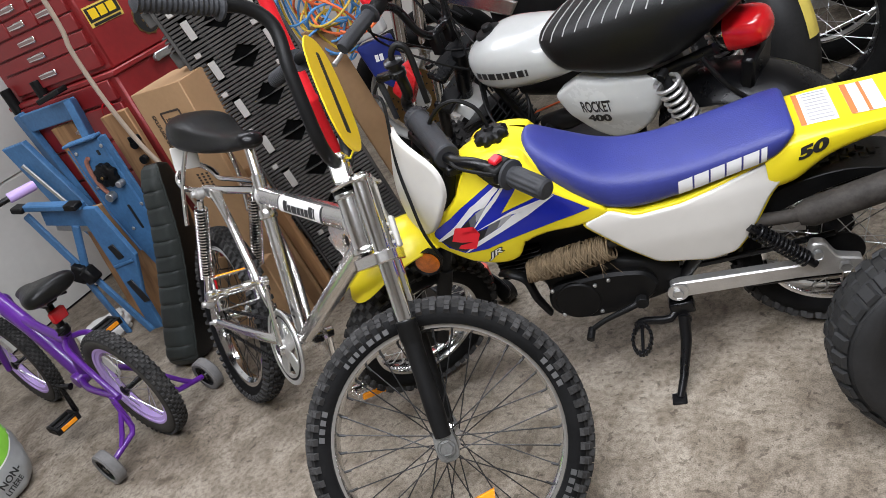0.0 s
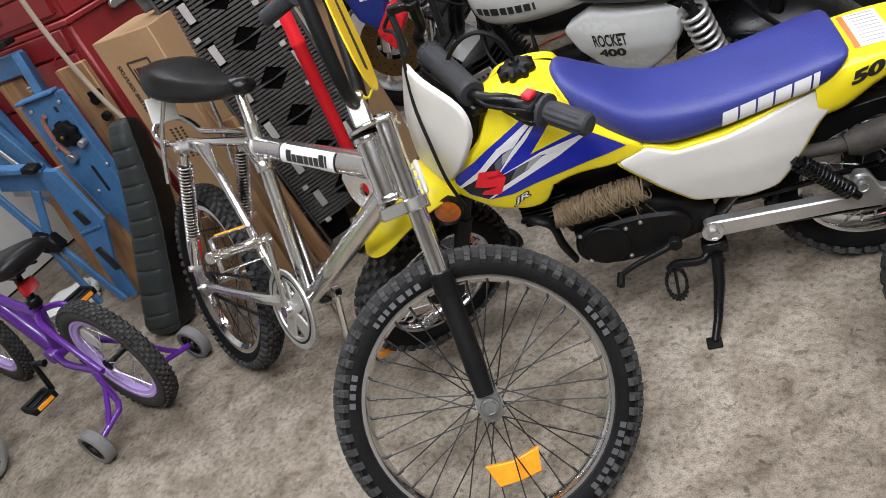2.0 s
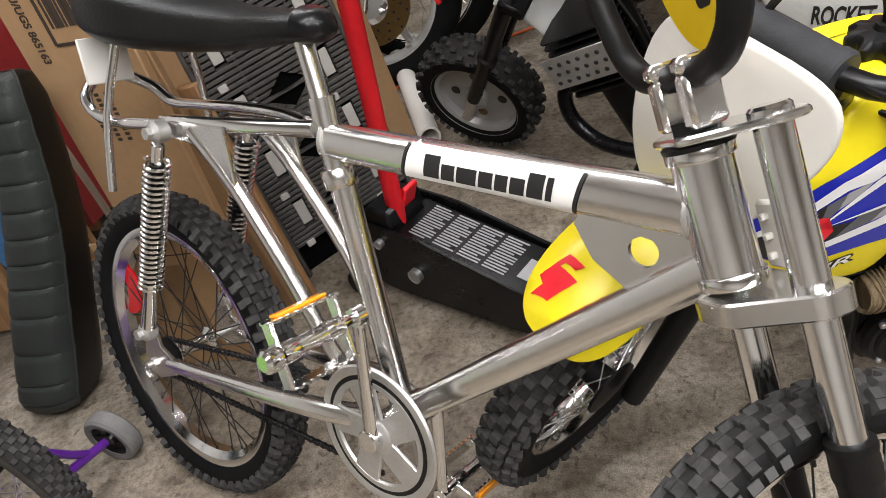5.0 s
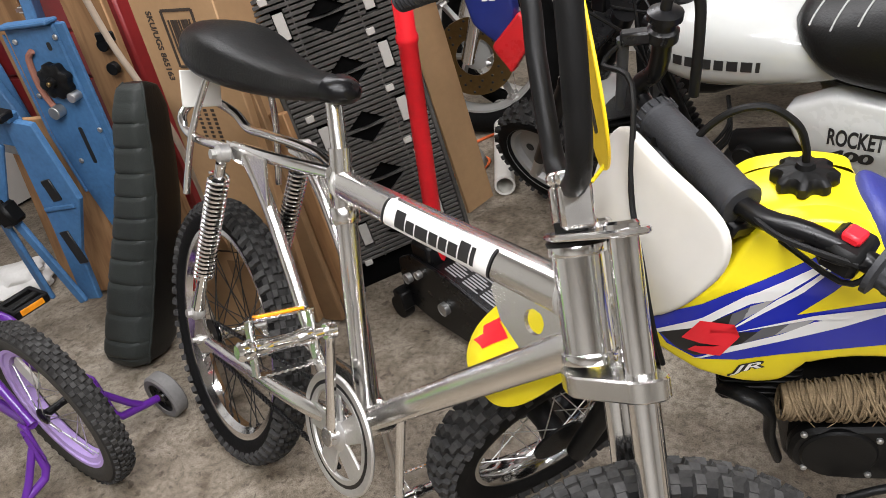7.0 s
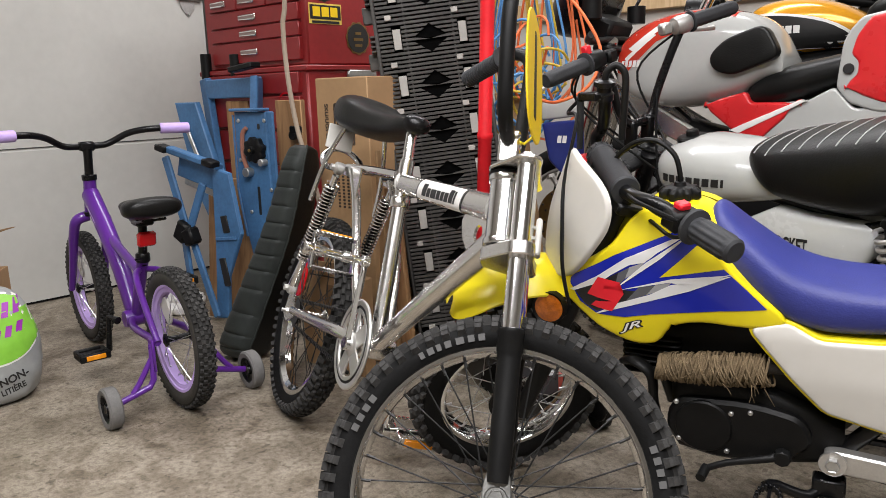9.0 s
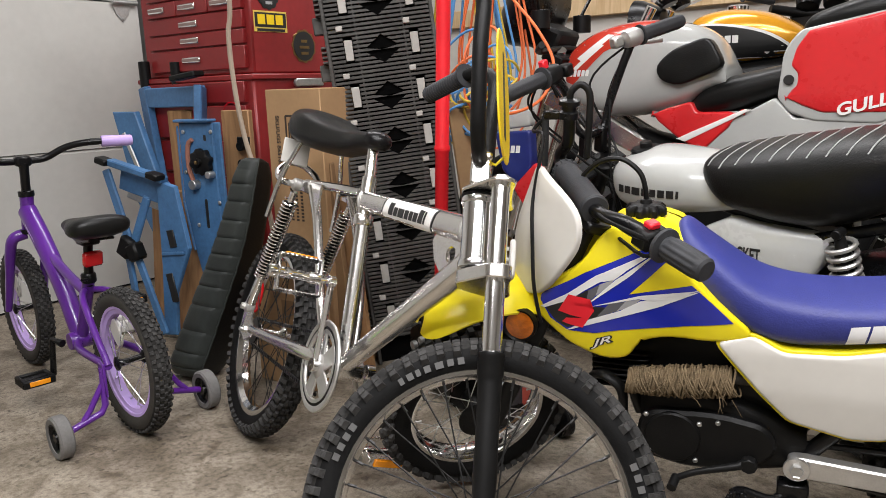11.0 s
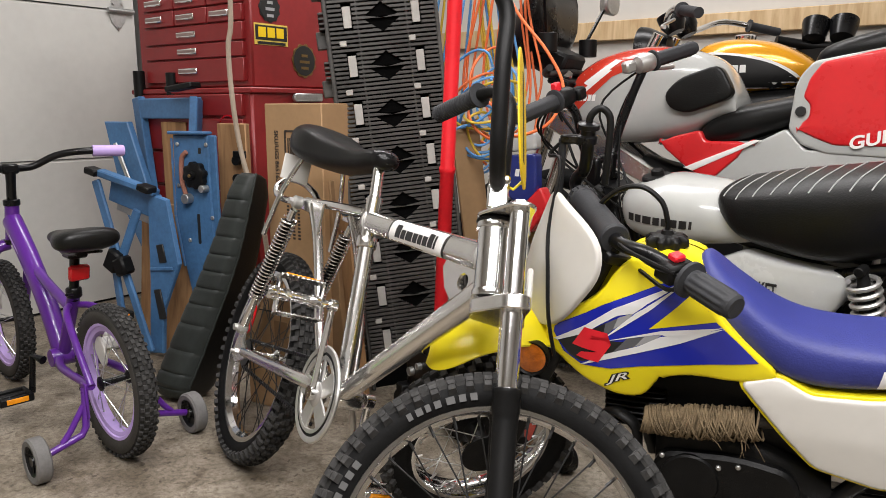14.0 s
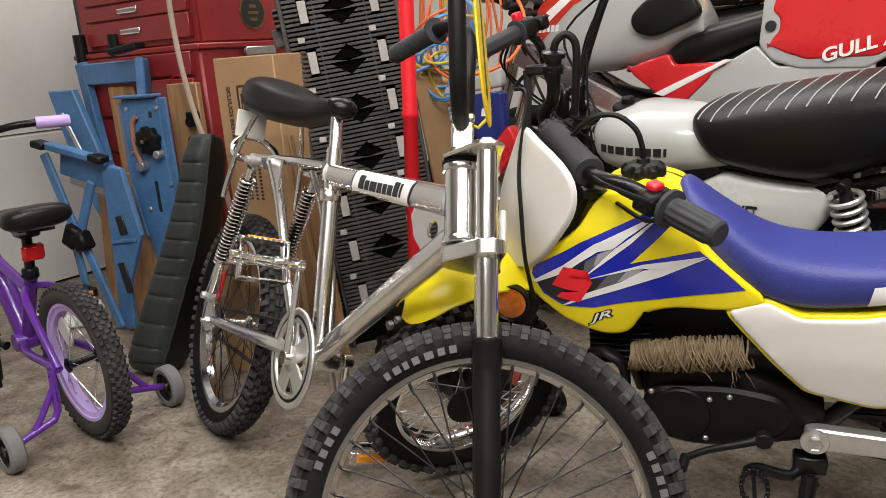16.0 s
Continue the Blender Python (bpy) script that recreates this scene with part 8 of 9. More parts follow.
for p in ((-0.335, -0.13, 0.648), (-0.12, -0.12, 0.60)):
    bm = bmesh.new()
    box(bm, (0.05, 0.045, 0.022), at(*p, 0, 14, 0), 0.004)
    part("end_cap", bm, BLACK_SATIN, bench)
bm = bmesh.new()
box(bm, (0.24, 0.02, 0.52), at(-0.19, 0.02, 0.27, -6, 0, 0), 0.004)
part("worktop_board", bm, DARK_WOOD, bench, "brown hardboard worktop")

# ---- long ribbed seat cushion standing on end ----
cushion = thing("vinyl_cushion", Matrix(), "long black ribbed vinyl bike seat standing on end", "seat")
SP = [Vector(p) for p in [(-1.100, 1.990, 0.680), (-1.121, 1.980, 0.595), (-1.155, 1.972, 0.477), (-1.196, 1.965, 0.365), (-1.245, 1.955, 0.251), (-1.308, 1.930, 0.094), (-1.343, 1.920, 0.012)]]
SPS = smoothed(SP, 26)
side = V(0.93, -0.37, 0)
rings, body, edges = [], [], ([], [])
nn = len(SPS)
for i, p in enumerate(SPS):
    d = (SPS[min(i + 1, nn - 1)] - SPS[max(i - 1, 0)]).normalized()
    nrm = d.cross(side).normalized()
    if nrm.y > 0:
        nrm = -nrm
    t = i / (nn - 1)
    hw = float(np.interp(t, [0, 0.03, 0.12, 0.4, 0.8, 0.96, 1], [0.026, 0.036, 0.043, 0.058, 0.070, 0.068, 0.05]))
    th = float(np.interp(t, [0, 0.03, 0.12, 0.5, 0.9, 1], [0.012, 0.03, 0.045, 0.058, 0.066, 0.04]))
    g = abs((t * 13.0) % 1.0 - 0.5) * 2
    dip = max(0.0, (g - 0.72) / 0.28) ** 1.5 if 0.08 < t < 0.98 else 0
    top = []
    for s in range(13):
        u = s / 6 - 1
        lift = (1 - abs(u) ** 3.0) ** 0.5 if abs(u) < 1 else 0
        top.append(p + side * hw * u + nrm * (th * (0.35 + 0.65 * lift) - dip * 0.005 * (0.4 + 0.6 * lift)))
    rings.append(top)
    body.append([p + side * hw * 0.99 * c + nrm * th * e for c, e in ((-1, 0.33), (-0.97, -0.8), (-0.8, -1.2), (0, -1.3), (0.8, -1.2), (0.97, -0.8), (1, 0.33), (0, 0.3))])
    edges[0].append(top[0])
    edges[1].append(top[-1])
bm = bmesh.new()
ring_faces(bm, [[bm.verts.new(q) for q in r] for r in rings], closed=False, cap=False)
part("ribbed_cover", bm, PAD_VINYL, cushion)
bm = bmesh.new()
ring_faces(bm, [[bm.verts.new(q) for q in r] for r in body])
part("side_cover", bm, VINYL, cushion, "smooth black side panel")
for e in edges:
    part("piping", tube(bmesh.new(), e[::3], 0.003, 8), PAD_VINYL, cushion)

# ---- cardboard box and boards between chest and ramp ----
BXM = basis((-1.0834, 2.08, 0), (0.9188, -0.3947, 0), (0.3947, 0.9188, 0), (0, 0, 1))
cbox = thing("cardboard_box", BXM, "tall brown cardboard box with dark printing, standing upright", "box")
bm = bmesh.new()
box(bm, (0.235, 0.20, 0.876), at(0.105, 0.10, 0.441), 0.003)
part("carton", bm, CARD, cbox)
for x, z, w, h in ((0.115, 0.74, 0.085, 0.12),):
    for dx, dz, ww, hh in ((0, h / 2, w, 0.006), (0, -h / 2, w, 0.006), (w / 2, 0, 0.006, h), (-w / 2, 0, 0.006, h)):
        bm = bmesh.new()
        box(bm, (ww, 0.0016, hh), at(x + dx, -0.0008, z + dz), 0)
        part("print_frame", bm, CARD_INK, cbox)
    for i in range(7):
        bm = bmesh.new()
        box(bm, (0.004 + 0.003 * (i % 3), 0.0016, 0.07), at(x - 0.03 + i * 0.0098, -0.0008, z + 0.005), 0)
        part("print_bar", bm, CARD_INK, cbox)
lettering("carton_letters", "SKU/UGS 865163", 0.022, at(0.035, -0.001, 0.725, 90, 0, 0) @ Matrix.Rotation(radians(-90), 4, "Z"), CARD_INK, cbox, 0.0003, 0.95, 0, 0.0006)
for j in range(3):
    for i in range(10):
        bm = bmesh.new()
        box(bm, (0.009, 0.0016, 0.006), at(0.075 + j * 0.022, -0.0008, 0.58 - i * 0.0105), 0)
        part("print_bar", bm, CARD_INK, cbox)
for i, (x, y, w, h, tilt, mt, nm, lab) in enumerate(((0.255, 0.03, 0.06, 0.66, -5, CARD_DARK, "board", "brown wooden board leaning beside the box"), (0.30, 0.06, 0.05, 0.55, -6, DARK_WOOD, "board", "dark brown board leaning against the ramp"), (-0.09, 0.16, 0.05, 0.66, 3, DARK_WOOD, "board", "brown wooden board behind the workbench"))):
    bm = bmesh.new()
    box(bm, (w, 0.02, h), at(0, 0, h / 2), 0.003)
    ob = tagged(part(nm, bm, mt), lab, "board")
    ob.matrix_basis = BXM @ at(x, y, 0.0, 0, tilt, 0) @ at(0, 0, abs(w / 2 * math.sin(radians(tilt))))
low = thing("cardboard_box", BXM @ at(0.15, -0.10, 0.0, 0, 0, 4), "low flattened cardboard carton beside the upright box", "box")
bm = bmesh.new()
box(bm, (0.26, 0.05, 0.30), at(0, 0, 0.15), 0.004)
part("carton", bm, CARD, low)
for x in (-0.065, 0.067):
    bm = bmesh.new()
    box(bm, (0.126, 0.004, 0.045), at(x, -0.024, 0.318, 6 if x < 0 else -4, 0, 0), 0.001)
    part("flap", bm, CARD, low)
bm = bmesh.new()
box(bm, (0.262, 0.0012, 0.004), at(0, -0.0262, 0.295), 0)
part("fold_line", bm, CARD_INK, low)
bm = bmesh.new()
box(bm, (0.05, 0.0012, 0.22), at(0.01, -0.0262, 0.16), 0)
part("tape", bm, CARD_DARK, low, "brown packing tape")

# ---- black plastic ramp on end ----
RMX = V(0.925, 0.365, 0.106).normalized()
RMZ = V(-0.105, -0.024, 0.994)
RMY = RMZ.cross(RMX).normalized()
RPM = basis(V(-0.626, 2.158, 0.022) - RMX * 0.165, RMX, RMY, RMZ)
ramp = thing("loading_ramp", RPM, "black ribbed plastic ramp with diamond cut-outs, stood on end", "ramp")
# Near-black without gloss: a painted shade for the ramp's deep openings.
RECESS_SHADE = pbr("ramp_recess_shade", (0.003, 0.003, 0.003), 0.95, var=0.1, spec=0.02)
SLOT_GREY = pbr("grey_wall_seen_through_slot", (0.42, 0.40, 0.37), 0.7)
RW, RL, RT = 0.33, 1.40, 0.13
PITCH = 0.137
# The back sheet is coloured so the gaps between ribs look shaded.
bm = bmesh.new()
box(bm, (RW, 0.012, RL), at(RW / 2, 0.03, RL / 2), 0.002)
part("web", bm, RECESS_SHADE, ramp)
for x in (0.006, RW - 0.006):
    bm = bmesh.new()
    box(bm, (0.012, RT, RL), at(x, RT / 2, RL / 2), 0.003)
    part("side_wall", bm, BLACK_PLASTIC, ramp)
k = 0
while 0.0805 + k * PITCH < RL - 0.02:
    z = 0.0805 + k * PITCH
    bm = bmesh.new()
    box(bm, (0.03, 0.03, 0.05), at(-0.012, 0.05, z + 0.02), 0.003)
    for j in range(4):
        box(bm, (0.018, RT * 0.9, 0.006), at(-0.006, RT / 2, z + 0.05 + j * 0.014), 0.001)
    part("side_lug", bm, BLACK_PLASTIC, ramp)
    # ribs of one field, their ends cut along the slots and the two triangles

    def cuts_at(zz):
        u = (zz - z) / PITCH
        out = []
        if 0.30 < u < 0.80:
            out += [(0.052, 0.080), (RW - 0.080, RW - 0.052)]
        h = 0.0
        if 0.54 <= u <= 0.80:
            h = 0.050 * (0.80 - u) / 0.26
        elif 0.20 <= u <= 0.46:
            h = 0.050 * (u - 0.20) / 0.26
        return out, h

    for j in range(11):
        z0 = z + 0.004 + j * PITCH / 11
        z1 = z0 + PITCH / 11 * 0.66
        slots, _ = cuts_at((z0 + z1) / 2)
        ha, hb = cuts_at(z0)[1], cuts_at(z1)[1]
        spans = [(0.012, 0.012)]
        for c0, c1 in slots[:1]:
            spans += [(c0, c0), (c1, c1)]
        if ha > 0.001 or hb > 0.001:
            spans += [(RW / 2 - ha, RW / 2 - hb), (RW / 2 + ha, RW / 2 + hb)]
        for c0, c1 in slots[1:]:
            spans += [(c0, c0), (c1, c1)]
        spans.append((RW - 0.012, RW - 0.012))
        for i in range(0, len(spans), 2):
            (a0, a1), (b0, b1) = spans[i], spans[i + 1]
            bm = bmesh.new()
            prism(bm, [(a0, z0), (b0, z0), (b1, z1), (a1, z1)], 0.0, 0.025, None, 0.0008)
            part("rib", bm, BLACK_PLASTIC, ramp, smooth=False)
    bm = bmesh.new()
    box(bm, (0.004, 0.024, PITCH), at(0.094, 0.013, z + PITCH / 2), 0.0005)
    part("long_rib", bm, BLACK_PLASTIC, ramp)
    bm = bmesh.new()
    box(bm, (0.004, 0.024, PITCH), at(RW - 0.094, 0.013, z + PITCH / 2), 0.0005)
    part("long_rib", bm, BLACK_PLASTIC, ramp)
    for x in (0.066, RW - 0.066):
        bm = bmesh.new()
        box(bm, (0.024, 0.004, 0.060), at(x, 0.010, z + 0.55 * PITCH), 0.001)
        part("slot_insert", bm, SLOT_GREY, ramp, "pale slot in the ramp")
    for x in (0.046, RW - 0.085):
        bm = bmesh.new()
        box(bm, (0.020, 0.006, 0.016), at(x, -0.002, z + 0.002), 0.002)
        part("slot_tab", bm, SLOT_GREY, ramp, "pale square tab")
    # Solid black triangles paint the dark inside the two open triangles.
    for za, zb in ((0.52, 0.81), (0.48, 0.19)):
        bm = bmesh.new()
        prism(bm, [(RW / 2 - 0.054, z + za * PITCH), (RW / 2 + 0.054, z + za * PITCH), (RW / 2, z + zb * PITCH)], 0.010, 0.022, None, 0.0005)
        part("cut_out_shade", bm, RECESS_SHADE, ramp, "black triangle painted for the shade in a cut-out", smooth=False)
    k += 1
# cardboard sheet beside the ramp
bm = bmesh.new()
box(bm, (0.10, 0.012, 0.80), at(0.05, 0, 0.40), 0.002)
tagged(part("cardboard_sheet", bm, CARD), "brown cardboard sheet leaning behind the ramp", "cardboard").matrix_basis = basis((-0.50, 2.42, 0.004), (0.75, 0.66, 0), (-0.66, 0.75, 0), (0, 0, 1)) @ Matrix.Rotation(radians(-8), 4, "Y") @ at(0, 0, 0.022)
# ---- floor jack with its red handle ----
JKM = basis((-0.525, 1.975, 0), (0.66, -0.7513, 0), (0.7513, 0.66, 0), (0, 0, 1))
jack = thing("floor_jack", JKM, "black trolley jack with an upright red handle", "jack")
for s in (-1, 1):
    bm = bmesh.new()
    prism(bm, round_poly([(-0.09, 0.05), (-0.09, 0.17), (-0.03, 0.20), (0.10, 0.19), (0.46, 0.10), (0.50, 0.07), (0.48, 0.03), (0.0, 0.03)], 0.02, 3), s * 0.066, s * 0.075, None, 0.002)
    part("side_frame", bm, BLACK, jack)
    for x, z, r in ((0.08, 0.10, 0.016), (-0.05, 0.13, 0.013), (0.0, 0.16, 0.010)):
        bm = bmesh.new()
        disc(bm, at(x, s * 0.075, z), r, -s * 0.002, s * 0.012, 12)
        part("bolt", bm, STEEL, jack)
bm = bmesh.new()
prism(bm, [(0.0, 0.165), (0.02, 0.185), (0.42, 0.105), (0.42, 0.085)], -0.064, 0.064, None, 0.003)
cov = part("cover_plate", bm, BLACK, jack, "black cover plate with white instruction print")
for j in range(4):
    for i in range(13):
        bm = bmesh.new()
        x0, w = 0.055 + j * 0.058, 0.050 - 0.012 * ((i * 7 + j * 3) % 4 == 0)
        box(bm, (w, 0.0036, 0.001), at(x0 + w / 2, 0.052 - i * 0.0078, 0.1862 - (x0 + w / 2 - 0.02) * 0.2, 0, 11.3, 0), 0)
        part("print_line", bm, GREY_INK, cov)
bm = bmesh.new()
box(bm, (0.05, 0.055, 0.001), at(0.325, -0.005, 0.1252, 0, 11.3, 0), 0)
part("print_block", bm, GREY_INK, cov)
bm = bmesh.new()
disc(bm, at(0.44, 0.02, 0.135, 90), 0.042, -0.03, 0.02, 24)
part("saddle", bm, pbr("red_jack_pad", (0.55, 0.10, 0.07), 0.6), jack, "red lifting saddle")
for s in (-1, 1):
    bm = bmesh.new()
    disc(bm, at(-0.10, s * 0.085, 0.03), 0.03, -0.014, 0.014, 24)
    box(bm, (0.04, 0.036, 0.05), at(-0.085, s * 0.085, 0.06), 0.004)
    part("caster", bm, BLACK_SATIN, jack)
    bm = bmesh.new()
    disc(bm, at(0.44, s * 0.09, 0.033), 0.033, -0.016, 0.016, 24)
    part("front_wheel", bm, BLACK, jack)
bm = bmesh.new()
box(bm, (0.07, 0.11, 0.09), at(0.0, -0.012, 0.19), 0.008)
part("handle_yoke", bm, BLACK, jack)


def JH(z):
    """The leaning handle at height z."""
    return V(0.016 + 0.132 * (z - 0.18), -0.027 - 0.023 * (z - 0.18), z)


bm = bmesh.new()
tube(bm, [JH(0.18), JH(0.70), JH(0.705), JH(0.715), JH(0.72), JH(1.42)], [0.0185, 0.0185, 0.0215, 0.0215, 0.0185, 0.0185], 20)
part("handle", bm, RED_POLE, jack, "red tubular handle")
bm = bmesh.new()
box(bm, (0.012, 0.04, 0.10), at(0.03, 0, 0.22, 0, 25, 0), 0.003)
part("pedal", bm, RED_POLE, jack)

# ---- cords hanging from a hook ----
random.seed(17)
for name, mat, lab, n in (("orange_cord", ORANGE_CORD, "coiled orange extension cord hanging in loops", 5), ("blue_cord", BLUE_CORD, "coiled blue extension cord hanging in loops", 6), ("yellow_cord", YELLOW_CORD, "coiled yellow rope hanging in loops", 5)):
    coil = thing(name, Matrix(), lab, "cord")
    for i in range(n):
        bm = bmesh.new()
        cx = {"orange_cord": -0.44, "blue_cord": -0.54, "yellow_cord": -0.56}[name] + random.uniform(-0.05, 0.05)
        cy = 2.46 + random.uniform(-0.05, 0.08)
        bot = random.uniform(0.66, 0.80)
        hw = random.uniform(0.05, 0.13)
        loop = [(cx, cy, 1.75), (cx - hw * 0.5, cy - 0.02, 1.25), (cx - hw, cy, bot + 0.18), (cx - hw * 0.5, cy - 0.03, bot + 0.02), (cx + hw * 0.3, cy - 0.02, bot), (cx + hw, cy + 0.02, bot + 0.16), (cx + hw * 0.6, cy + 0.03, 1.2), (cx + 0.015, cy + 0.02, 1.75)]
        tube(bm, loop, 0.0042, 7, bend=7)
        part("cord_loop", bm, mat, coil)
# tangle of slack loops under the coils
for i in range(12):
    mat = (BLUE_CORD, ORANGE_CORD, YELLOW_CORD, BLUE_CORD)[i % 4]
    kind = ("blue", "orange", "yellow", "blue")[i % 4]
    c = V(-0.50 + random.uniform(-0.05, 0.06), 2.38 + random.uniform(-0.05, 0.05), 0.86 + random.uniform(-0.10, 0.12))
    rx, rz, tip = random.uniform(0.05, 0.12), random.uniform(0.03, 0.10), random.uniform(-0.6, 0.6)
    pts = []
    for k in range(11):
        a = TAU * k / 10 * 0.94
        pts.append(c + V(rx * math.cos(a), 0.03 * math.sin(a * 2 + i), rz * math.sin(a) + tip * rx * math.cos(a)))
    tagged(part(kind + "_cord", tube(bmesh.new(), pts, 0.0042, 7, bend=4), mat), "slack " + kind + " cord loop in a hanging tangle", "cord", "tangled cords")
bm = bmesh.new()
tube(bm, [(-0.46, 2.30, 1.30), (-0.36, 2.20, 1.13), (-0.27, 2.12, 1.02), (-0.22, 2.08, 0.92), (-0.25, 2.05, 0.83), (-0.34, 2.08, 0.79), (-0.42, 2.2, 0.80)], 0.0045, 8, bend=6)
tagged(part("orange_cord", bm, ORANGE_CORD), "loose orange cord trailing over the handlebars", "cord")
bm = bmesh.new()
tube(bm, [(-0.5, 2.46, CEILING), (-0.5, 2.46, 1.76)], 0.004, 8)
tube(bm, [(-0.5, 2.46, 1.78), (-0.47, 2.46, 1.74), (-0.5, 2.46, 1.71), (-0.54, 2.46, 1.75)], 0.006, 8, bend=4)
tagged(part("ceiling_hook", bm, STEEL), "steel hook wire holding the cords", "hook")

# ---- white pipe, cable and clutter on the floor ----
bm = bmesh.new()
lathe(bm, [(0.026, 0), (0.032, 0), (0.032, 0.69), (0.026, 0.69)], rod_m((-0.39, 2.545, 0.033), (-0.386, 3.23, 0.033)), 28, loop=True)
tagged(part("plastic_pipe", bm, PVC), "short white plastic pipe lying on the floor", "pipe")
bm = bmesh.new()
tube(bm, [(-0.62, 2.75, 0.006), (-0.50, 2.70, 0.006), (-0.44, 2.80, 0.006), (-0.52, 2.88, 0.006), (-0.46, 2.98, 0.006), (-0.2, 3.1, 0.006), (0.3, 3.2, 0.006)], 0.005, 8, bend=6)
tagged(part("floor_cable", bm, ORANGE_CORD), "thin orange cable lying on the floor", "cable")
bm = bmesh.new()
lathe(bm, [(0, 0.0), (0.05, 0.0), (0.055, 0.02), (0.045, 0.05), (0.02, 0.07), (0, 0.072)], at(-0.50, 2.77, 0.0, 90), 28)
tagged(part("lamp_bowl", bm, STEEL), "small upturned metal bowl on the floor", "bowl")
bm = bmesh.new()
box(bm, (0.10, 0.9, 0.012), None, 0.002)
tagged(part("white_plank", bm, WHITE_PLASTIC), "flat white strip lying on the floor", "plank").matrix_basis = pose(0.98, 1.86, 0.0065, 0, 0, -62)

bm = bmesh.new()
bmesh.ops.create_icosphere(bm, subdivisions=4, radius=1.0)
for v in bm.verts:
    k = 1 + 0.35 * noise.noise(v.co * 1.7) + 0.12 * noise.noise(v.co * 5.0)
    v.co = V(v.co.x * 0.115 * k, v.co.y * 0.085 * k, max(0.0, v.co.z * 0.055 * k + 0.030))
tagged(part("plastic_bag", bm, BAG_FILM), "crumpled thin white plastic bag lying on the floor", "bag").matrix_basis = pose(-1.90, 2.35, 0.002, 0, 0, 25)

# ---- cat litter bag ----
bag = thing("litter_bag", pose(-1.875, 1.432, 0, 0, 0, 56) @ Matrix.Scale(1.08, 4), "plump white and green cat litter bag standing on the floor", "bag")
bm = bmesh.new()
rings = []
for i in range(26):
    t = i / 25
    w = float(np.interp(t, [0, 0.05, 0.25, 0.55, 0.8, 0.95, 1], [0.10, 0.135, 0.155, 0.155, 0.135, 0.10, 0.06]))
    d = float(np.interp(t, [0, 0.05, 0.25, 0.55, 0.8, 0.95, 1], [0.07, 0.10, 0.115, 0.11, 0.085, 0.04, 0.012]))
    ring = []
    for s in range(40):
        a = TAU * s / 40
        nz = 1 + 0.04 * noise.noise(V(math.cos(a) * 2, math.sin(a) * 2, t * 6)) + 0.03 * noise.noise(V(math.cos(a) * 6, math.sin(a) * 6, t * 14))
        ring.append(bm.verts.new((w * nz * math.copysign(abs(math.cos(a)) ** 0.85, math.cos(a)), d * nz * math.copysign(abs(math.sin(a)) ** 0.85, math.sin(a)), 0.305 * t + (0.012 * noise.noise(V(a, t, 3)) if i > 20 else 0))))
    rings.append(ring)
ring_faces(bm, rings)
sack = part("sack", bm, BAG_WHITE, bag)
skb = surface(sack)


def oval(rx, rz):
    return [(0.045 + rx * math.cos(TAU * i / 36), 0.205 + rz * math.sin(TAU * i / 36)) for i in range(36)]


decal("oval_edge", [oval(0.113, 0.089)], skb, WHITE_STICK, bag, Matrix(), 0.0008, 0.015)
decal("green_oval", [oval(0.108, 0.084)], skb, BAG_GREEN, bag, Matrix(), 0.0014, 0.015, "green printed oval")
for k in range(5):
    decal("script_bar", [rect(-0.022 + 0.028 * k, 0.215 + 0.006 * k, -0.006 + 0.028 * k, 0.248 + 0.006 * k, 0.3)], skb, BAG_PURPLE, bag, Matrix(), 0.002, 0.02, "purple bar of script")
for k in range(4):
    decal("script_bar", [rect(0.008 + 0.027 * k, 0.172 + 0.007 * k, 0.023 + 0.027 * k, 0.198 + 0.007 * k, 0.3)], skb, BAG_PURPLE, bag, Matrix(), 0.002, 0.02)
lettering_on("bag_letters", "NON-", 0.030, at(0.070, -0.3, 0.078, 0, -12, 0), skb, BLACK_INK, bag, 0.0018, 0.9, 0, 0.0008)
lettering_on("bag_letters", "LITI\u00c8RE", 0.024, at(0.066, -0.3, 0.048, 0, -12, 0), skb, BLACK_INK, bag, 0.0018, 0.8, 0, 0.0006)

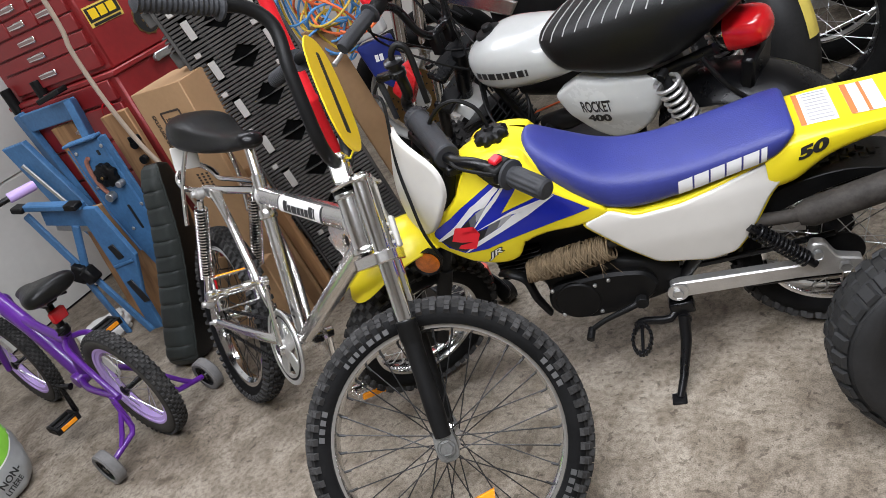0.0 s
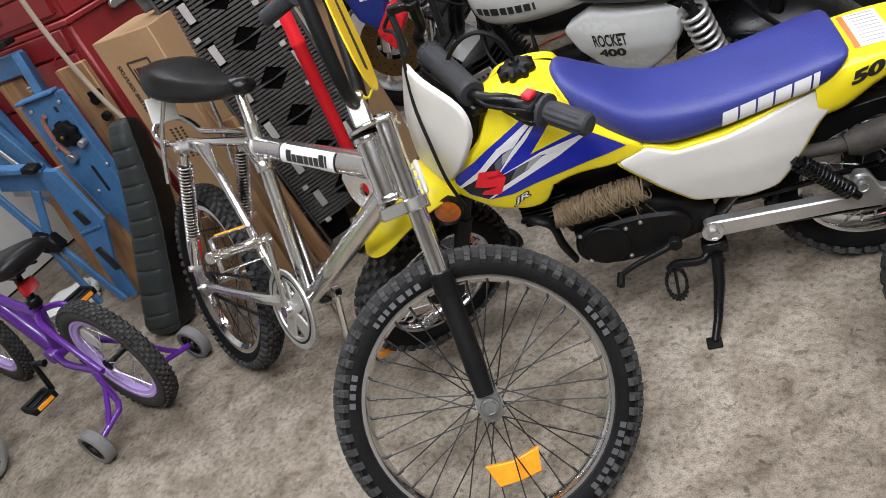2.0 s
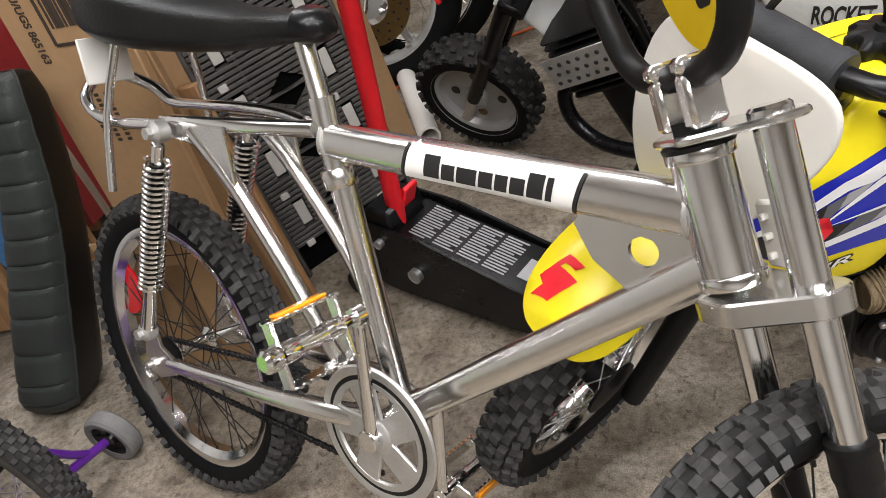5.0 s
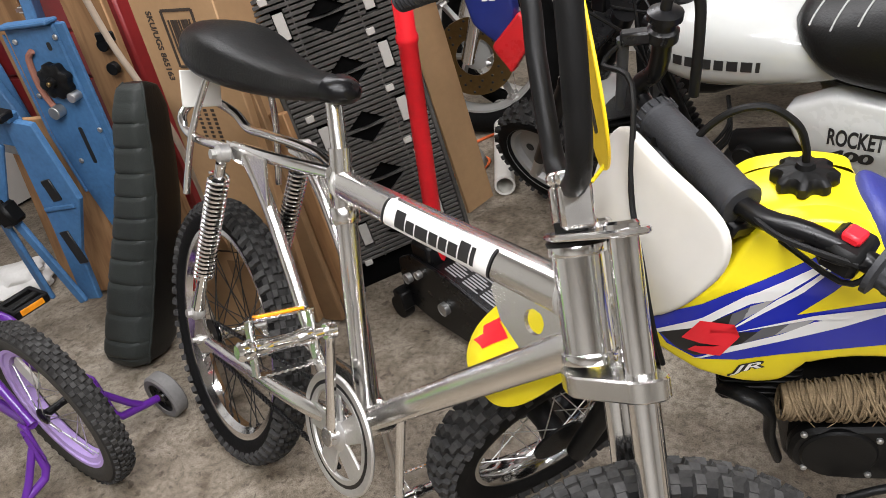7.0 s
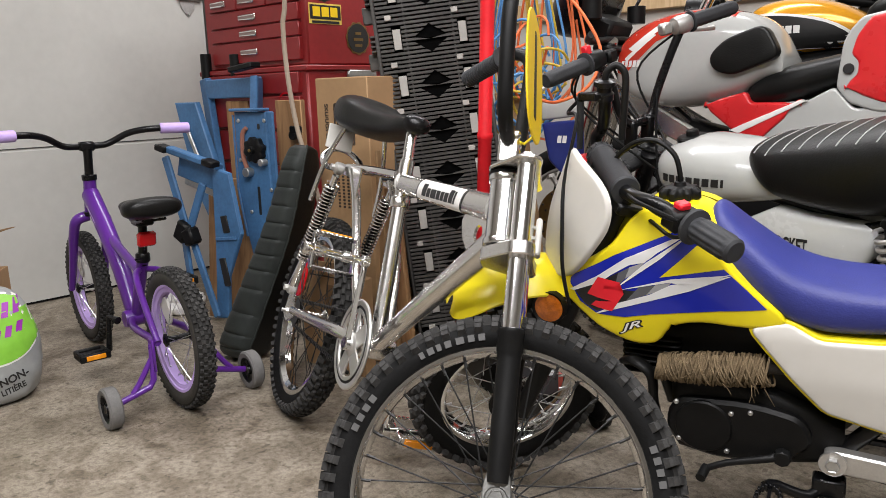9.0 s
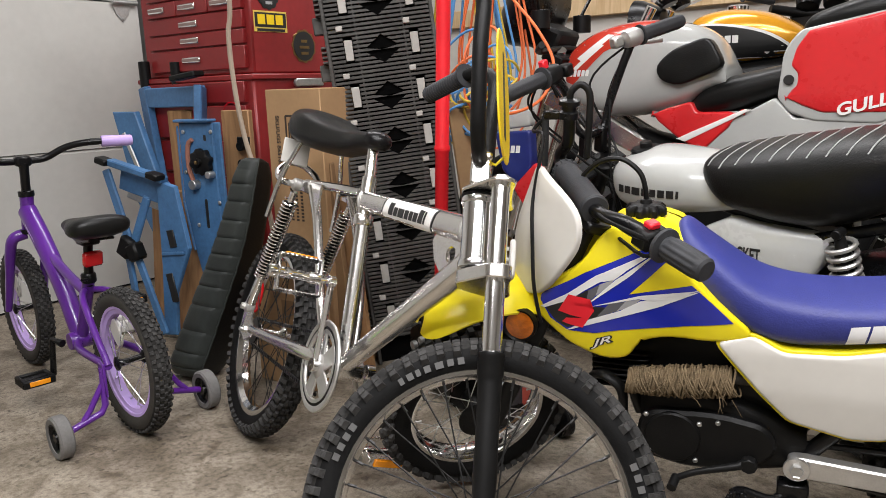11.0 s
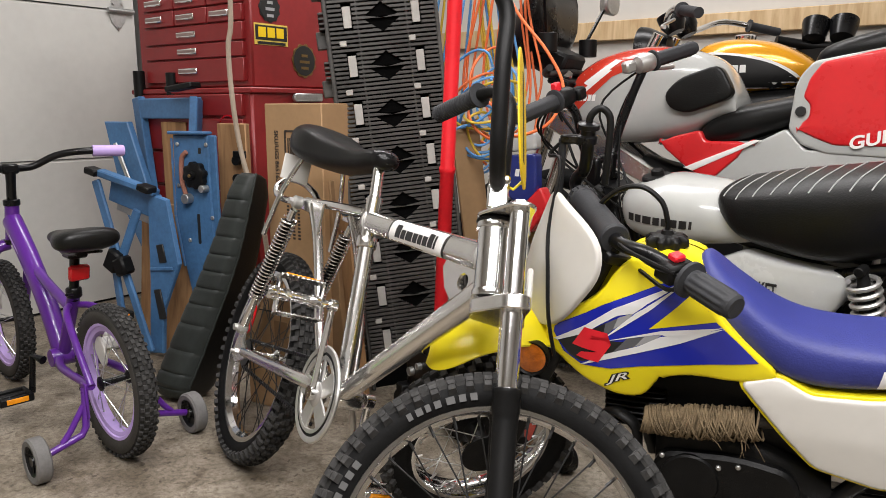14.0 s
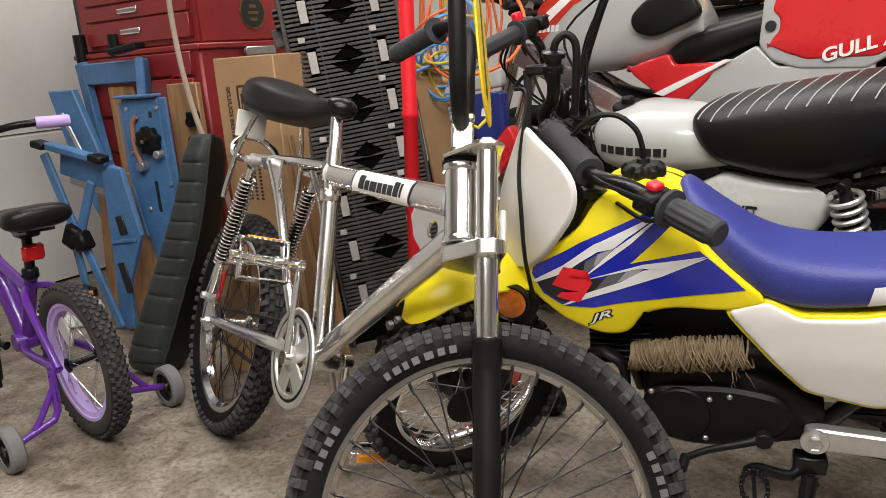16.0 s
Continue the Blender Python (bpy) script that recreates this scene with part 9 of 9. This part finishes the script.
# open carton of scrap beside the bag
scrap = thing("cardboard_box", pose(-2.226, 1.690, 0, 0, 0, 30), "small open cardboard carton of paper scraps beside the bag", "box")
for x, y, w, d in ((0, -0.10, 0.24, 0.005), (0, 0.10, 0.24, 0.005), (-0.12, 0, 0.005, 0.20), (0.12, 0, 0.005, 0.20)):
    bm = bmesh.new()
    box(bm, (w, d, 0.29), at(x, y, 0.146), 0.001)
    part("carton_side", bm, CARD, scrap)
bm = bmesh.new()
box(bm, (0.23, 0.19, 0.005), at(0, 0, 0.004), 0)
part("carton_bottom", bm, CARD, scrap)
random.seed(31)
for k in range(9):
    bm = bmesh.new()
    bmesh.ops.create_icosphere(bm, subdivisions=2, radius=0.055)
    for v in bm.verts:
        v.co *= 1 + 0.45 * noise.noise(v.co * 30 + V(k, 0, 0))
    bmesh.ops.transform(bm, matrix=at(random.uniform(-0.07, 0.07), random.uniform(-0.05, 0.05), random.uniform(0.24, 0.31)), verts=bm.verts[:])
    part("paper_scrap", bm, CARD if k % 3 else WHITE_STICK, scrap, smooth=False)
bm = bmesh.new()
tube(bm, [(0.0, -0.05, 0.32), (0.06, -0.03, 0.37), (0.13, 0.0, 0.42), (0.19, 0.02, 0.435)], [0.010, 0.008, 0.005, 0.001], 8, bend=3)
part("paper_strip", bm, CARD_DARK, scrap)

# ---- tyres at the edge of the walk ----
tw = thing("scooter_wheel", pose(0.640, 0.905, 0.186, 0, 0, -8) @ Matrix.Rotation(radians(-8), 4, "X"), "fat black road tyre of a small scooter parked beside", "wheel")
tyre(tw, 0.185, 0.13, 0.10, [(-0.22, 0.034, 0.022, 0.0), (0.22, 0.034, 0.022, 0.5), (-0.72, 0.036, 0.024, 0.3), (0.72, 0.036, 0.024, 0.8)], 34, ROAD_RUBBER, 0.004, dusty=False)
bm = bmesh.new()
lathe(bm, [(0.105, -0.045), (0.09, -0.03), (0.03, -0.03), (0, -0.03), (0, 0.03), (0.03, 0.03), (0.09, 0.03), (0.105, 0.045)], None, 40, loop=True)
part("rim", bm, CAST, tw)
tw = thing("road_tyre", pose(0.775, 2.335, 0.30, 0, 0, -80), "black road tyre with a yellow paper label, standing on the floor", "tyre")
tyre(tw, 0.30, 0.15, 0.19, [], 1, ROAD_RUBBER, 0.001)
bm = bmesh.new()
pr = tyre_profile(0.3005, 0.151, 0.19)[7:11]
lathe(bm, [(r + 0.001, y) for r, y in pr], None, 8, start=radians(4), sweep=radians(28))
part("paper_label", bm, pbr("yellow_paper", (0.75, 0.60, 0.12), 0.6), tw, "yellow and white paper label")
ft = spoked_wheel(thing("spare_wheel", pose(1.42, 2.95, 0.31, 0, 0, -20), "black spoked motorcycle wheel standing at the back", "wheel"), "wheel", Matrix(), 0.31, 0.11, 0.225, 0.05, 0.12, 28, (RUBBER, BLACK, CAST, SPOKE_BRIGHT), [], 1, 0.001)
